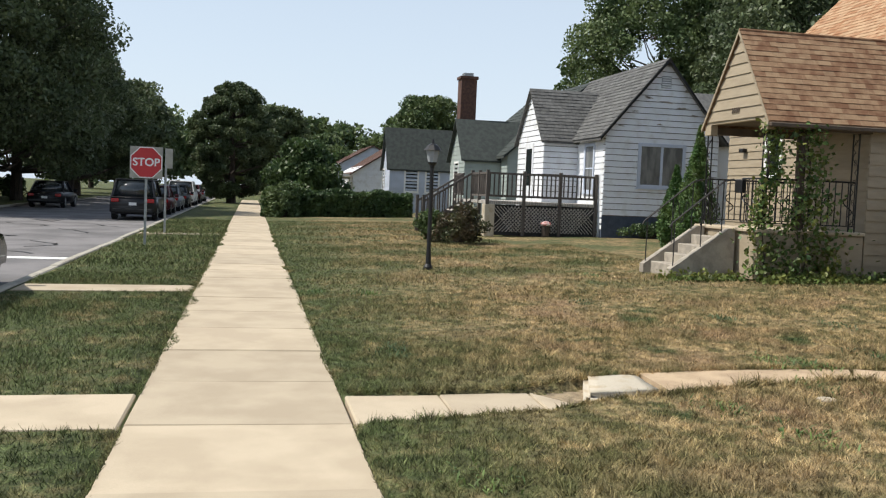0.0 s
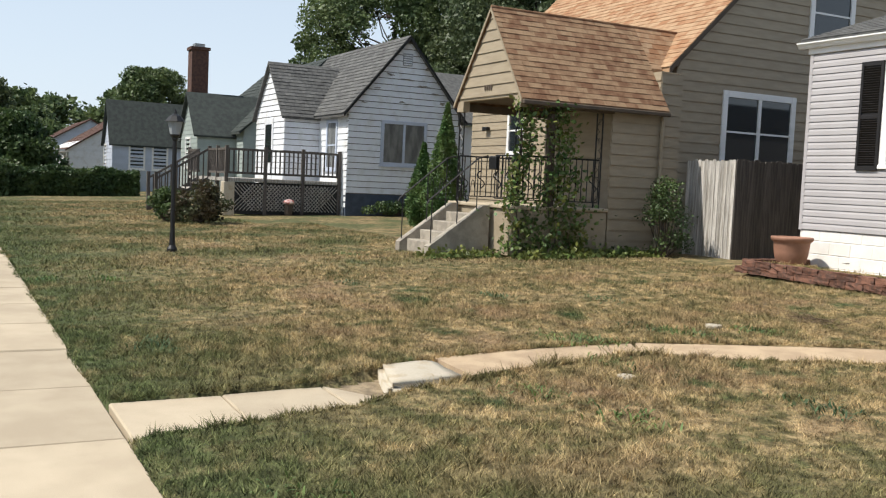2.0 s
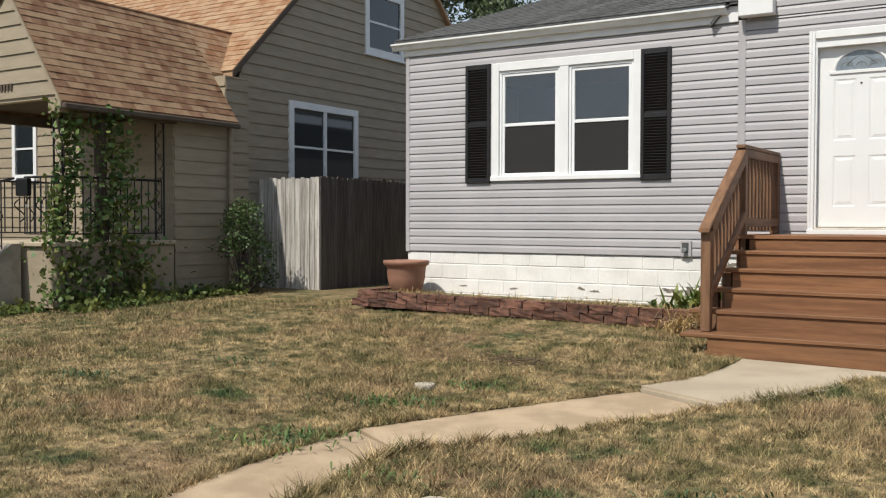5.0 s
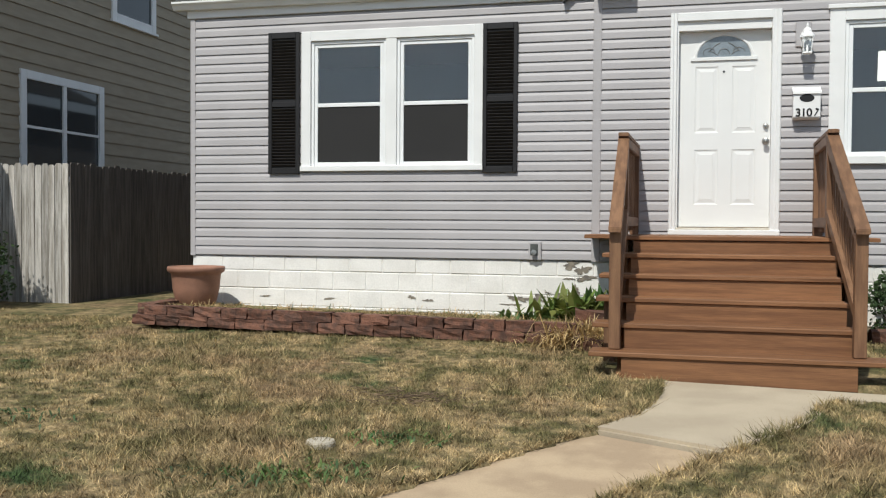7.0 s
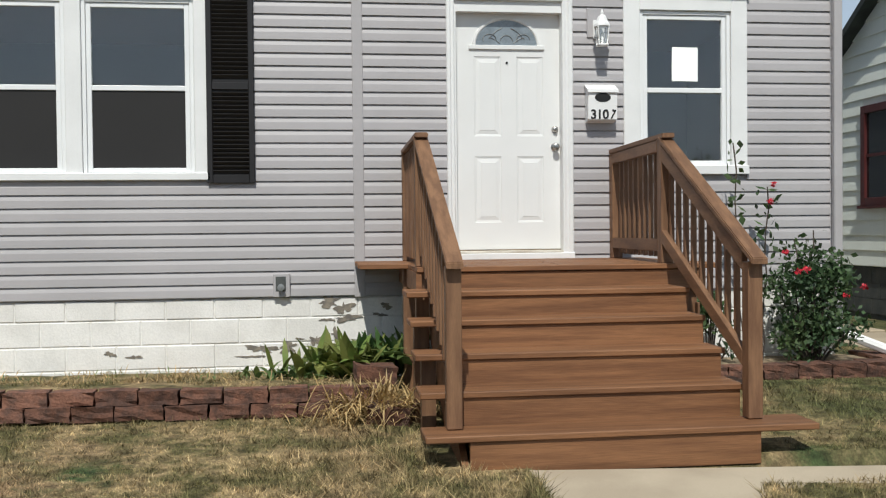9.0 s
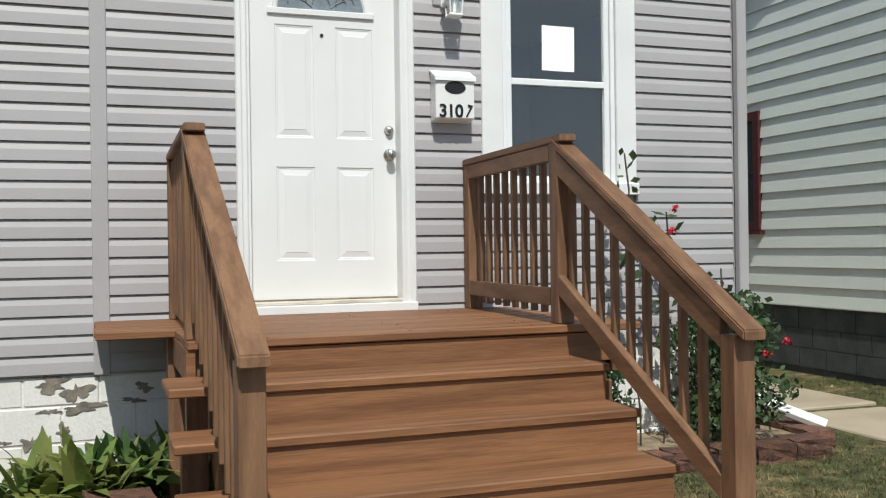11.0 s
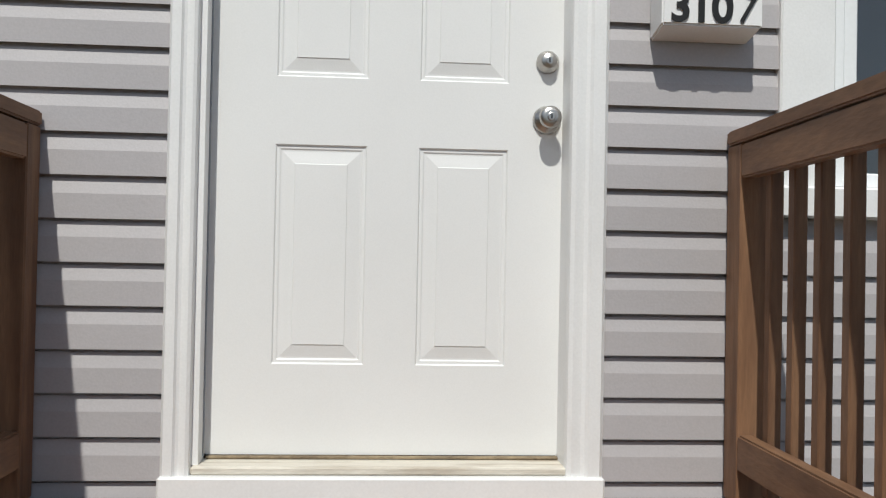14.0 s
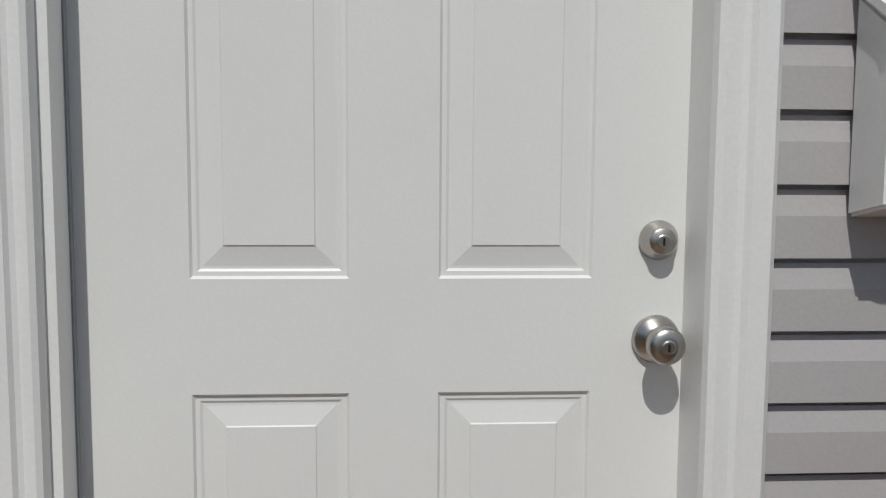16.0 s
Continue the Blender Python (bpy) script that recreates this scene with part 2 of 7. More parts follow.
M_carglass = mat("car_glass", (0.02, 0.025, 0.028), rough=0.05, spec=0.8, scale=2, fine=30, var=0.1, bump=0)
M_fan = mat("frosted_fanlight_glass", (0.24, 0.28, 0.31), rough=0.2, spec=0.8, scale=9, fine=60, var=0.25, bump=0.1)
M_light = mat("tail_lamp", (0.35, 0.02, 0.02), rough=0.2, scale=9, fine=60, var=0.1, bump=0)
M_flagr = mat("flag_cloth", (0.42, 0.12, 0.1), (0.7, 0.68, 0.66), rough=0.8, scale=7, fine=60, var=0.1, bump=0)


def car_paint(name, c):
    m = mat(name, c, rough=0.35, scale=2, fine=40, var=0.08, bump=0, spec=0.3)
    m.node_tree.nodes["Principled BSDF"].inputs["Coat Weight"].default_value = 0.12
    return m


M_carblack = car_paint("black_car_paint", (0.012, 0.012, 0.014))
M_carred = car_paint("dark_red_car_paint", (0.09, 0.02, 0.022))
M_cargreen = car_paint("dark_green_car_paint", (0.005, 0.006, 0.006))
M_cargrey = car_paint("grey_car_paint", (0.2, 0.21, 0.22))
M_cargreen.node_tree.nodes["Principled BSDF"].inputs["Coat Weight"].default_value = 0.15
M_cargreen.node_tree.nodes["Principled BSDF"].inputs["Roughness"].default_value = 0.16
M_carwhite = car_paint("white_car_paint", (0.7, 0.7, 0.7))


def lawn_nodes(name, blade):
    """Patchy lawn: straw, dull green and fresh green by position, shared by turf and blades."""
    m = bpy.data.materials.new(name)
    m.use_nodes = True
    nt = m.node_tree
    b = nt.nodes["Principled BSDF"]
    geo = nt.nodes.new("ShaderNodeNewGeometry")
    flat = nt.nodes.new("ShaderNodeVectorMath")
    flat.operation = "MULTIPLY"
    flat.inputs[1].default_value = (1, 1, 0)
    nt.links.new(geo.outputs["Position"], flat.inputs[0])

    def noisy(scale, detail, lo, hi, rough=0.6):
        n = nt.nodes.new("ShaderNodeTexNoise")
        n.inputs["Scale"].default_value, n.inputs["Detail"].default_value, n.inputs["Roughness"].default_value = scale, detail, rough
        nt.links.new(flat.outputs["Vector"], n.inputs["Vector"])
        r = nt.nodes.new("ShaderNodeMapRange")
        r.inputs["From Min"].default_value, r.inputs["From Max"].default_value = lo, hi
        nt.links.new(n.outputs["Fac"], r.inputs["Value"])
        return r.outputs["Result"]

    def mixed(a, bb, fac):
        x = nt.nodes.new("ShaderNodeMix")
        x.data_type = "RGBA"
        for key, v in (("A", a), ("B", bb)):
            if isinstance(v, tuple):
                x.inputs[key].default_value = (*v, 1)
            else:
                nt.links.new(v, x.inputs[key])
        nt.links.new(fac, x.inputs["Factor"])
        return x.outputs["Result"]

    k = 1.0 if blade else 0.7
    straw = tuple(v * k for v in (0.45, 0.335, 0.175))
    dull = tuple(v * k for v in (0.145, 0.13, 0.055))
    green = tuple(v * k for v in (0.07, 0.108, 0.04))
    sep = nt.nodes.new("ShaderNodeSeparateXYZ")
    nt.links.new(geo.outputs["Position"], sep.inputs["Vector"])
    c = mixed(straw, dull, noisy(2.9, 8, 0.42, 0.57, 0.72))
    c = mixed(c, tuple(v * k for v in (0.335, 0.228, 0.13)), noisy(0.8, 5, 0.5, 0.7))
    c = mixed(c, green, noisy(0.9, 9, 0.57, 0.66, 0.7))
    # Greener western lawn; its dark green also carries shade near the tan house.
    west = nt.nodes.new("ShaderNodeMapRange")
    west.inputs["From Min"].default_value, west.inputs["From Max"].default_value = -6.0, -13.0
    west.inputs["To Max"].default_value = 0.85
    nt.links.new(sep.outputs["X"], west.inputs["Value"])
    green_and_shade = nt.nodes.new("ShaderNodeMath")
    green_and_shade.operation = "MULTIPLY"
    nt.links.new(west.outputs["Result"], green_and_shade.inputs[0])
    nt.links.new(noisy(0.45, 7, 0.44, 0.58, 0.65), green_and_shade.inputs[1])
    c = mixed(c, tuple(v * k for v in (0.1, 0.125, 0.05)), green_and_shade.outputs["Value"])
    far = nt.nodes.new("ShaderNodeMapRange")
    far.inputs["From Min"].default_value, far.inputs["From Max"].default_value = -9.0, -11.3
    nt.links.new(sep.outputs["Y"], far.inputs["Value"])
    park = nt.nodes.new("ShaderNodeMath")
    park.operation = "MULTIPLY"
    nt.links.new(far.outputs["Result"], park.inputs[0])
    nt.links.new(noisy(1.6, 8, 0.3, 0.52, 0.7), park.inputs[1])
    c = mixed(c, tuple(v * k for v in (0.1, 0.125, 0.048)), park.outputs["Value"])
    east = nt.nodes.new("ShaderNodeMapRange")
    east.inputs["From Min"].default_value, east.inputs["From Max"].default_value = 1.0, 1.9
    nt.links.new(sep.outputs["X"], east.inputs["Value"])
    east_green = nt.nodes.new("ShaderNodeMath")
    east_green.operation = "MULTIPLY"
    nt.links.new(east.outputs["Result"], east_green.inputs[0])
    nt.links.new(noisy(1.9, 8, 0.3, 0.55, 0.7), east_green.inputs[1])
    c = mixed(c, tuple(v * k for v in (0.115, 0.12, 0.05)), east_green.outputs["Value"])
    clump = nt.nodes.new("ShaderNodeHueSaturation")
    cr = nt.nodes.new("ShaderNodeMapRange")
    cr.inputs["To Min"].default_value, cr.inputs["To Max"].default_value = 0.5, 1.35
    nt.links.new(noisy(9, 5, 0.36, 0.62, 0.65), cr.inputs["Value"])
    nt.links.new(cr.outputs["Result"], clump.inputs["Value"])
    nt.links.new(c, clump.inputs["Color"])
    c = clump.outputs["Color"]
    hsv = nt.nodes.new("ShaderNodeHueSaturation")
    nt.links.new(c, hsv.inputs["Color"])
    r = nt.nodes.new("ShaderNodeMapRange")
    r.inputs["To Min"].default_value, r.inputs["To Max"].default_value = 0.38, 1.6
    if blade:
        nt.links.new(geo.outputs["Random Per Island"], r.inputs["Value"])
    else:
        nt.links.new(noisy(60, 4, 0.2, 0.8), r.inputs["Value"])
    nt.links.new(r.outputs["Result"], hsv.inputs["Value"])
    nt.links.new(hsv.outputs["Color"], b.inputs["Base Color"])
    b.inputs["Roughness"].default_value = 0.85
    b.inputs["Specular IOR Level"].default_value = 0.2
    if not blade:
        n = nt.nodes.new("ShaderNodeTexNoise")
        n.inputs["Scale"].default_value, n.inputs["Detail"].default_value = 45, 5
        nt.links.new(geo.outputs["Position"], n.inputs["Vector"])
        bp = nt.nodes.new("ShaderNodeBump")
        bp.inputs["Strength"].default_value, bp.inputs["Distance"].default_value = 0.7, 0.03
        nt.links.new(n.outputs["Fac"], bp.inputs["Height"])
        nt.links.new(bp.outputs["Normal"], b.inputs["Normal"])
    return m


M_turf = lawn_nodes("dry_lawn_turf", False)
M_blade = lawn_nodes("dry_lawn_blades", True)

# ---- building helpers ----
ORG = {}


def thing(name, loc, label, category, group="", kind=""):
    ob = new(name)
    ob.location = loc
    ob.empty_display_size = 0.2
    ORG[ob.name] = Vector(loc)
    return tagged(ob, label, category, group, kind)


def part(name, bm, material, parent=None, label="", smooth=False):
    """Links a bmesh, drawn in world places, as one mesh object under a thing or a part."""
    if parent is not None:
        o = ORG[parent.name]
        bmesh.ops.translate(bm, verts=bm.verts, vec=-o)
    me = bpy.data.meshes.new(name)
    bmesh.ops.recalc_face_normals(bm, faces=bm.faces)
    bm.to_mesh(me)
    bm.free()
    if smooth:
        me.polygons.foreach_set("use_smooth", [True] * len(me.polygons))
    me.materials.append(material)
    ob = new(name, me)
    if parent is not None:
        ob.parent = parent
        ORG[ob.name] = ORG[parent.name]
    else:
        ORG[ob.name] = Vector((0, 0, 0))
    return tagged(ob, label) if label else ob


def box(bm, x0, x1, y0, y1, z0, z1, m=None, bevel=0.0):
    r = bmesh.ops.create_cube(bm, size=1.0)
    vs = r["verts"]
    for v in vs:
        v.co = Vector((x0 + (v.co.x + 0.5) * (x1 - x0), y0 + (v.co.y + 0.5) * (y1 - y0), z0 + (v.co.z + 0.5) * (z1 - z0)))
    if bevel:
        es = list({e for v in vs for e in v.link_edges})
        r = bmesh.ops.bevel(bm, geom=es, offset=bevel, segments=1, affect="EDGES")
        vs = list({v for f in r["faces"] for v in f.verts})
    if m is not None:
        bmesh.ops.transform(bm, matrix=m, verts=vs)
    return bm


def B(x0, x1, y0, y1, z0, z1, m=None, bevel=0.0):
    return box(bmesh.new(), x0, x1, y0, y1, z0, z1, m, bevel)


def tube(bm, p0, p1, r0, r1=None, n=8, cap=True):
    p0, p1 = Vector(p0), Vector(p1)
    r1 = r0 if r1 is None else r1
    q = (p1 - p0).to_track_quat("Z", "Y").to_matrix()
    rings = []
    for p, r in ((p0, r0), (p1, r1)):
        rings.append([bm.verts.new(p + q @ Vector((r * math.cos(2 * math.pi * k / n), r * math.sin(2 * math.pi * k / n), 0))) for k in range(n)])
    for k in range(n):
        bm.faces.new((rings[0][k], rings[0][(k + 1) % n], rings[1][(k + 1) % n], rings[1][k]))
    if cap:
        bm.faces.new(rings[0][::-1])
        bm.faces.new(rings[1])
    return bm


def lathe(bm, axis_at, profile, n=20, m=None):
    """Turns (radius, height) pairs about an upright axis."""
    c = Vector(axis_at)
    rings = []
    vs = []
    for r, h in profile:
        ring = [bm.verts.new(c + Vector((r * math.cos(2 * math.pi * k / n), r * math.sin(2 * math.pi * k / n), h))) for k in range(n)]
        rings.append(ring)
        vs += ring
    for a, b in zip(rings, rings[1:]):
        for k in range(n):
            bm.faces.new((a[k], a[(k + 1) % n], b[(k + 1) % n], b[k]))
    bm.faces.new(rings[0][::-1])
    bm.faces.new(rings[-1])
    if m is not None:
        bmesh.ops.transform(bm, matrix=m, verts=vs)
    return bm


def prism(bm, pts, d):
    """Pushes a flat outline along the vector d."""
    d = Vector(d)
    a = [bm.verts.new(p) for p in pts]
    b = [bm.verts.new(Vector(p) + d) for p in pts]
    n = len(pts)
    bm.faces.new(a[::-1])
    bm.faces.new(b)
    for k in range(n):
        bm.faces.new((a[k], a[(k + 1) % n], b[(k + 1) % n], b[k]))
    return bm


def rod(bm, pts, w):
    """A square bar through points."""
    for p, q in zip(pts, pts[1:]):
        tube(bm, p, q, w, n=4)
    return bm


def text_part(body, size, m, material, name, parent, depth=0.002):
    cu = bpy.data.curves.new("lettering", "FONT")
    cu.body, cu.size, cu.extrude, cu.align_x, cu.align_y, cu.offset = body, size, depth, "CENTER", "CENTER", size * 0.022
    tmp = new("lettering_source", cu)
    bpy.context.view_layer.update()
    me = bpy.data.meshes.new_from_object(tmp.evaluated_get(bpy.context.evaluated_depsgraph_get()))
    bpy.data.objects.remove(tmp)
    o = ORG[parent.name] if parent is not None else Vector((0, 0, 0))
    me.transform(Matrix.Translation(-o) @ m)
    me.materials.clear()
    me.materials.append(material)
    ob = new(name, me)
    ob.parent = parent
    ORG[ob.name] = o
    return ob


def boards(parent, name, material, at, u, n, z0, z1, pitch, spans, thick=0.018, slot=0.0115, cove=0.0):
    """Lapped siding boards: at + s * u along the wall, n outward; spans(za, zb) gives [(s0a, s1a, s0b, s1b), ...] low and high."""
    at, u, n = Vector(at), Vector(u), Vector(n)
    z = z0
    while z < z1 - 0.005:
        zt = min(z + pitch, z1)
        for a0, a1, b0, b1 in spans(z, zt):
            if max(a1 - a0, b1 - b0) < 0.01:
                continue
            bm = bmesh.new()
            vs = []
            for s, zz, d in ((a0, z + slot, 0.0), (a1, z + slot, 0.0), (b1, zt, 0.0), (b0, zt, 0.0), (a0, z + slot * 0.7, thick), (a1, z + slot * 0.7, thick), (b1, zt, thick * 0.25), (b0, zt, thick * 0.25)):
                p = at + u * s + n * d
                vs.append(bm.verts.new((p.x, p.y, zz)))
            if cove and zt - z > 0.08:
                mid = []
                for k, f in ((7, 0), (6, 0)):
                    lo, hi = vs[k - 3 if k == 7 else k - 1].co, vs[k].co
                    q = lo.lerp(hi, cove)
                    q += n * (thick * 0.86 - (q - at).dot(n))
                    mid.append(bm.verts.new(q))
                quads = [(vs[4], vs[5], mid[1], mid[0]), (mid[0], mid[1], vs[6], vs[7]), (vs[1], vs[2], vs[6], mid[1], vs[5]), (vs[3], vs[0], vs[4], mid[0], vs[7])]
            else:
                quads = [(vs[4], vs[5], vs[6], vs[7]), (vs[1], vs[2], vs[6], vs[5]), (vs[3], vs[0], vs[4], vs[7])]
            for q in quads + [(vs[3], vs[2], vs[1], vs[0]), (vs[0], vs[1], vs[5], vs[4]), (vs[2], vs[3], vs[7], vs[6])]:
                bm.faces.new(q)
            part(name, bm, material, parent)
        z = zt


def cut_spans(s0, s1, holes):
    """Spans of a wall from s0 to s1 less the holes (h0, h1, z0, z1)."""
    def f(za, zb):
        zm = (za + zb) / 2
        out, s = [], s0
        for h0, h1, k0, k1 in sorted(holes):
            if k0 < zm < k1:
                a, b = s, min(h0, s1)
                if b > a:
                    out.append((a, b, a, b))
                s = max(s, h1)
        if s1 > s:
            out.append((s, s1, s, s1))
        return out
    return f


def smoothstep(a, b, v):
    t = min(1.0, max(0.0, (v - a) / (b - a)))
    return t * t * (3 - 2 * t)


def lerp_table(tab, v):
    for (a, p), (b, q) in zip(tab, tab[1:]):
        if v <= b:
            return p + (q - p) * max(0.0, (v - a) / (b - a))
    return tab[-1][1]


OWN = [(-40, -0.3), (-15.5, -0.3), (-13.0, -0.26), (-11.4, -0.25), (-9.6, -0.19), (-6.5, -0.13), (-4.5, -0.06), (-3, 0.0), (-1.4, 0.07), (0.5, 0.1), (60, 0.2)]
WEST = [(-40, -0.3), (-15.5, -0.3), (-13.0, -0.26), (-11.4, -0.25), (-9.0, -0.16), (-6.0, -0.09), (-4.7, -0.05), (-3, 0.0), (0.5, 0.08), (60, 0.3)]


def gz(x, y):
    """Height of the lawn."""
    w = smoothstep(-3.5, -8.0, x)
    h = lerp_table(OWN, y) * (1 - w) + lerp_table(WEST, y) * w
    if -12.9 < y:
        h += 0.02 * noise.noise((x * 0.35, y * 0.35, 3.0)) * smoothstep(-12.9, -9, y)
    return h


PATH_L = [(-11.5, -1.43), (-10.0, -1.5), (-9.5, -1.75), (-8.85, -1.86), (-7.75, -2.04), (-6.6, -2.05), (-5.63, -1.5), (-4.62, -0.88), (-4.2, -0.66), (-3.8, -0.57), (-2.9, -0.52)]
PATH_R = [(-11.5, -0.5), (-10.0, -0.72), (-9.5, -1.0), (-8.85, -1.16), (-7.9, -1.4), (-7.0, -1.5), (-6.1, -0.85), (-5.0, -0.17), (-4.35, 0.27), (-3.8, 0.48), (-3.46, 0.62), (-3.45, 2.4), (-2.9, 2.4)]


def on_path(x, y, margin=0.0):
    return -11.5 < y < -2.9 and lerp_table(PATH_L, y) - margin < x < lerp_table(PATH_R, y) + margin


# ---- ground, walks, road ----
def axis(stops):
    out = []
    for a, b, step in stops:
        k = max(1, round((b - a) / step))
        out += [a + (b - a) * i / k for i in range(k)]
    return out + [stops[-1][1]]


gx = axis([(-400, -120, 40), (-120, -40, 8), (-40, -16, 1.0), (-16, -2.7, 0.3), (-2.7, 2.4, 0.07), (2.4, 8, 0.3), (8, 40, 4), (40, 300, 40)])
gy = axis([(-300, -60, 40), (-60, -24.6, 6), (-24.6, -24.5, 0.1), (-24.5, -15.72, 2.2), (-15.72, -15.62, 0.1), (-15.62, -13.02, 0.4), (-13.02, -12.96, 0.06), (-12.96, -11.5, 0.4), (-11.5, -11.44, 0.06), (-11.44, -2.9, 0.08), (-2.9, 2, 0.2), (2, 20, 2), (20, 60, 10), (60, 300, 40)])
verts, faces = [], []
for y in gy:
    for x in gx:
        z = gz(x, y)
        if -24.55 < y < -15.66:
            z = -0.6
        elif -13.0 < y < -11.46:
            z = -0.36
        elif on_path(x, y, -0.02):
            z -= 0.09
        verts.append((x, y, z))
nx = len(gx)
for j in range(len(gy) - 1):
    for i in range(nx - 1):
        a = j * nx + i
        faces.append((a, a + 1, a + 1 + nx, a + nx))
me = bpy.data.meshes.new("ground")
me.from_pydata(verts, [], faces)
me.polygons.foreach_set("use_smooth", [True] * len(faces))
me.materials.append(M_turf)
tagged(new("ground", me), "patchy straw-coloured dry summer lawn with green weeds", "ground", kind="structure")

road = part("road", B(-400, 200, -24.5, -15.72, -0.5, -0.4), M_road)
tagged(road, "sun-bleached grey asphalt street with tar seams", "road", kind="structure")
part("stop_line", B(-15.75, -15.25, -18.2, -15.95, -0.399, -0.395), M_line, road, "white painted stop line")
rng = random.Random(5)
for k in range(16):
    x, y = rng.uniform(-36, -12), rng.uniform(-22, -16.4)
    pts = [(x, y)]
    for q in range(6):
        x, y = x + rng.uniform(-0.2, 0.7), y + rng.uniform(-0.45, 0.45)
        pts.append((x, y))
    bm = bmesh.new()
    for p, q in zip(pts, pts[1:]):
        d = (Vector(q) - Vector(p)).normalized() * 0.05
        vs = [bm.verts.new((p[0] - d.y, p[1] + d.x, -0.396)), bm.verts.new((p[0] + d.y, p[1] - d.x, -0.396)), bm.verts.new((q[0] + d.y, q[1] - d.x, -0.396)), bm.verts.new((q[0] - d.y, q[1] + d.x, -0.396))]
        bm.faces.new(vs)
    part("tar_seam", bm, M_black, road)
for y0, nm in ((-15.72, "kerb"), (-24.65, "kerb")):
    kb = thing(nm, (-20, y0, -0.4), "worn pale concrete kerb along the street", "kerb", kind="structure")
    for k in range(40):
        x0 = -110 + k * 3.05
        part("kerb_stone", B(x0, x0 + 3.03, y0, y0 + 0.16, -0.45, -0.27 + 0.01 * math.sin(k * 2.1), bevel=0.02), M_kerb, kb)

walkway = thing("pavement", (-10, -12.2, -0.26), "pale concrete public pavement of square slabs", "pavement", kind="structure")
SLAB = 1.45


def slab(parent, pts, top, thick=0.12, name="slab", material=None, gap=0.006):
    c = sum((Vector(p) for p in pts), Vector((0, 0))) / len(pts)
    tops = top if isinstance(top, (list, tuple)) else [top] * len(pts)
    bm = bmesh.new()
    a, b, e = [], [], []
    for p, t in zip(pts, tops):
        d = Vector(p) - c
        q = c + d * (1 - gap / d.length)
        q2 = c + d * (1 - (gap + 0.015) / d.length)
        a.append(bm.verts.new((q.x, q.y, t - thick)))
        b.append(bm.verts.new((q.x, q.y, t - 0.012)))
        e.append(bm.verts.new((q2.x, q2.y, t)))
    n = len(pts)
    for k in range(n):
        bm.faces.new((a[k], a[(k + 1) % n], b[(k + 1) % n], b[k]))
        bm.faces.new((b[k], b[(k + 1) % n], e[(k + 1) % n], e[k]))
    bm.faces.new(e)
    return part(name, bm, material or M_conc, parent)


def slab_bm(pts, top):
    return prism(bmesh.new(), [(x, y, top - 0.1) for x, y in pts], (0, 0, 0.1))


rng = random.Random(9)
for k in range(-9, 60):
    x1 = -0.58 - k * SLAB
    x0 = x1 - SLAB
    t = -0.26 + rng.uniform(-0.006, 0.006)
    slab(walkway, [(x0, -12.985), (x1, -12.985), (x1, -11.467), (x0, -11.467)], [t + rng.uniform(-0.004, 0.004) for _ in range(4)])
for xa, xb in ((-1.5, -0.45), (-9.3, -8.45), (-25.0, -24.0)):
    slab(walkway, [(xa, -15.5), (xb, -15.5), (xb, -13.0), (xa, -13.0)], [-0.28, -0.28, -0.255, -0.255], name="parkway_slab")

path = thing("front_walk", (-1.2, -8, -0.2), "narrow curved concrete path from pavement to wooden steps", "path", kind="structure")
slab(path, [(-1.43, -11.45), (-0.5, -11.45), (-0.58, -10.72), (-1.45, -10.70)], -0.255)
slab(path, [(-1.45, -10.70), (-0.58, -10.72), (-0.72, -9.98), (-1.52, -9.95)], -0.25)
slab(path, [(-1.52, -9.94), (-0.95, -9.96), (-0.8, -9.72), (-1.2, -9.62)], [-0.25, -0.25, -0.25, -0.28], name="broken_slab")
bm = bmesh.new()
prism(bm, [(-1.84, -9.36, -0.42), (-1.02, -9.64, -0.42), (-1.14, -8.92, -0.42), (-1.78, -8.88, -0.42)], (0, 0, 0.265))
bmesh.ops.bevel(bm, geom=[e for e in bm.edges if max(v.co.z for v in e.verts) > -0.2], offset=0.045, segments=4, affect="EDGES")
bmesh.ops.subdivide_edges(bm, edges=[e for e in bm.edges if e.calc_length() > 0.3], cuts=5, use_grid_fill=True)
for v in bm.verts:
    v.co += Vector((0.4, 0.4, 1)) * 0.022 * noise.noise(v.co * 4.5)
part("soil_gap", slab_bm([(-1.85, -9.98), (-1.1, -9.75), (-1.02, -9.62), (-1.86, -9.3)], -0.275), M_soil, path)
tagged(part("stone_step", bm, M_conc2, None, smooth=True), "pale worn stone block step sunk in the path", "step")


def bez(a, b, c, t):
    return tuple((1 - t) ** 2 * p + 2 * t * (1 - t) * q + t * t * r for p, q, r in zip(a, b, c))


def curved_slab(l0, lm, l1, r0, rm, r1, z0, z1, n=8, name="slab"):
    bm = bmesh.new()
    rows = []
    for k in range(n + 1):
        t = k / n
        L, R, z = bez(l0, lm, l1, t), bez(r0, rm, r1, t), z0 + (z1 - z0) * t
        rows.append([bm.verts.new((*L, z - 0.12)), bm.verts.new((*L, z)), bm.verts.new((*R, z)), bm.verts.new((*R, z - 0.12))])
    for a, b in zip(rows, rows[1:]):
        for q in range(3):
            bm.faces.new((a[q], a[q + 1], b[q + 1], b[q]))
    bm.faces.new(rows[0])
    bm.faces.new(rows[-1][::-1])
    part(name, bm, M_walk, path)


curved_slab((-1.86, -8.84), (-2.12, -7.75), (-2.04, -6.68), (-1.16, -8.88), (-1.5, -7.9), (-1.44, -7.02), -0.155, -0.15)
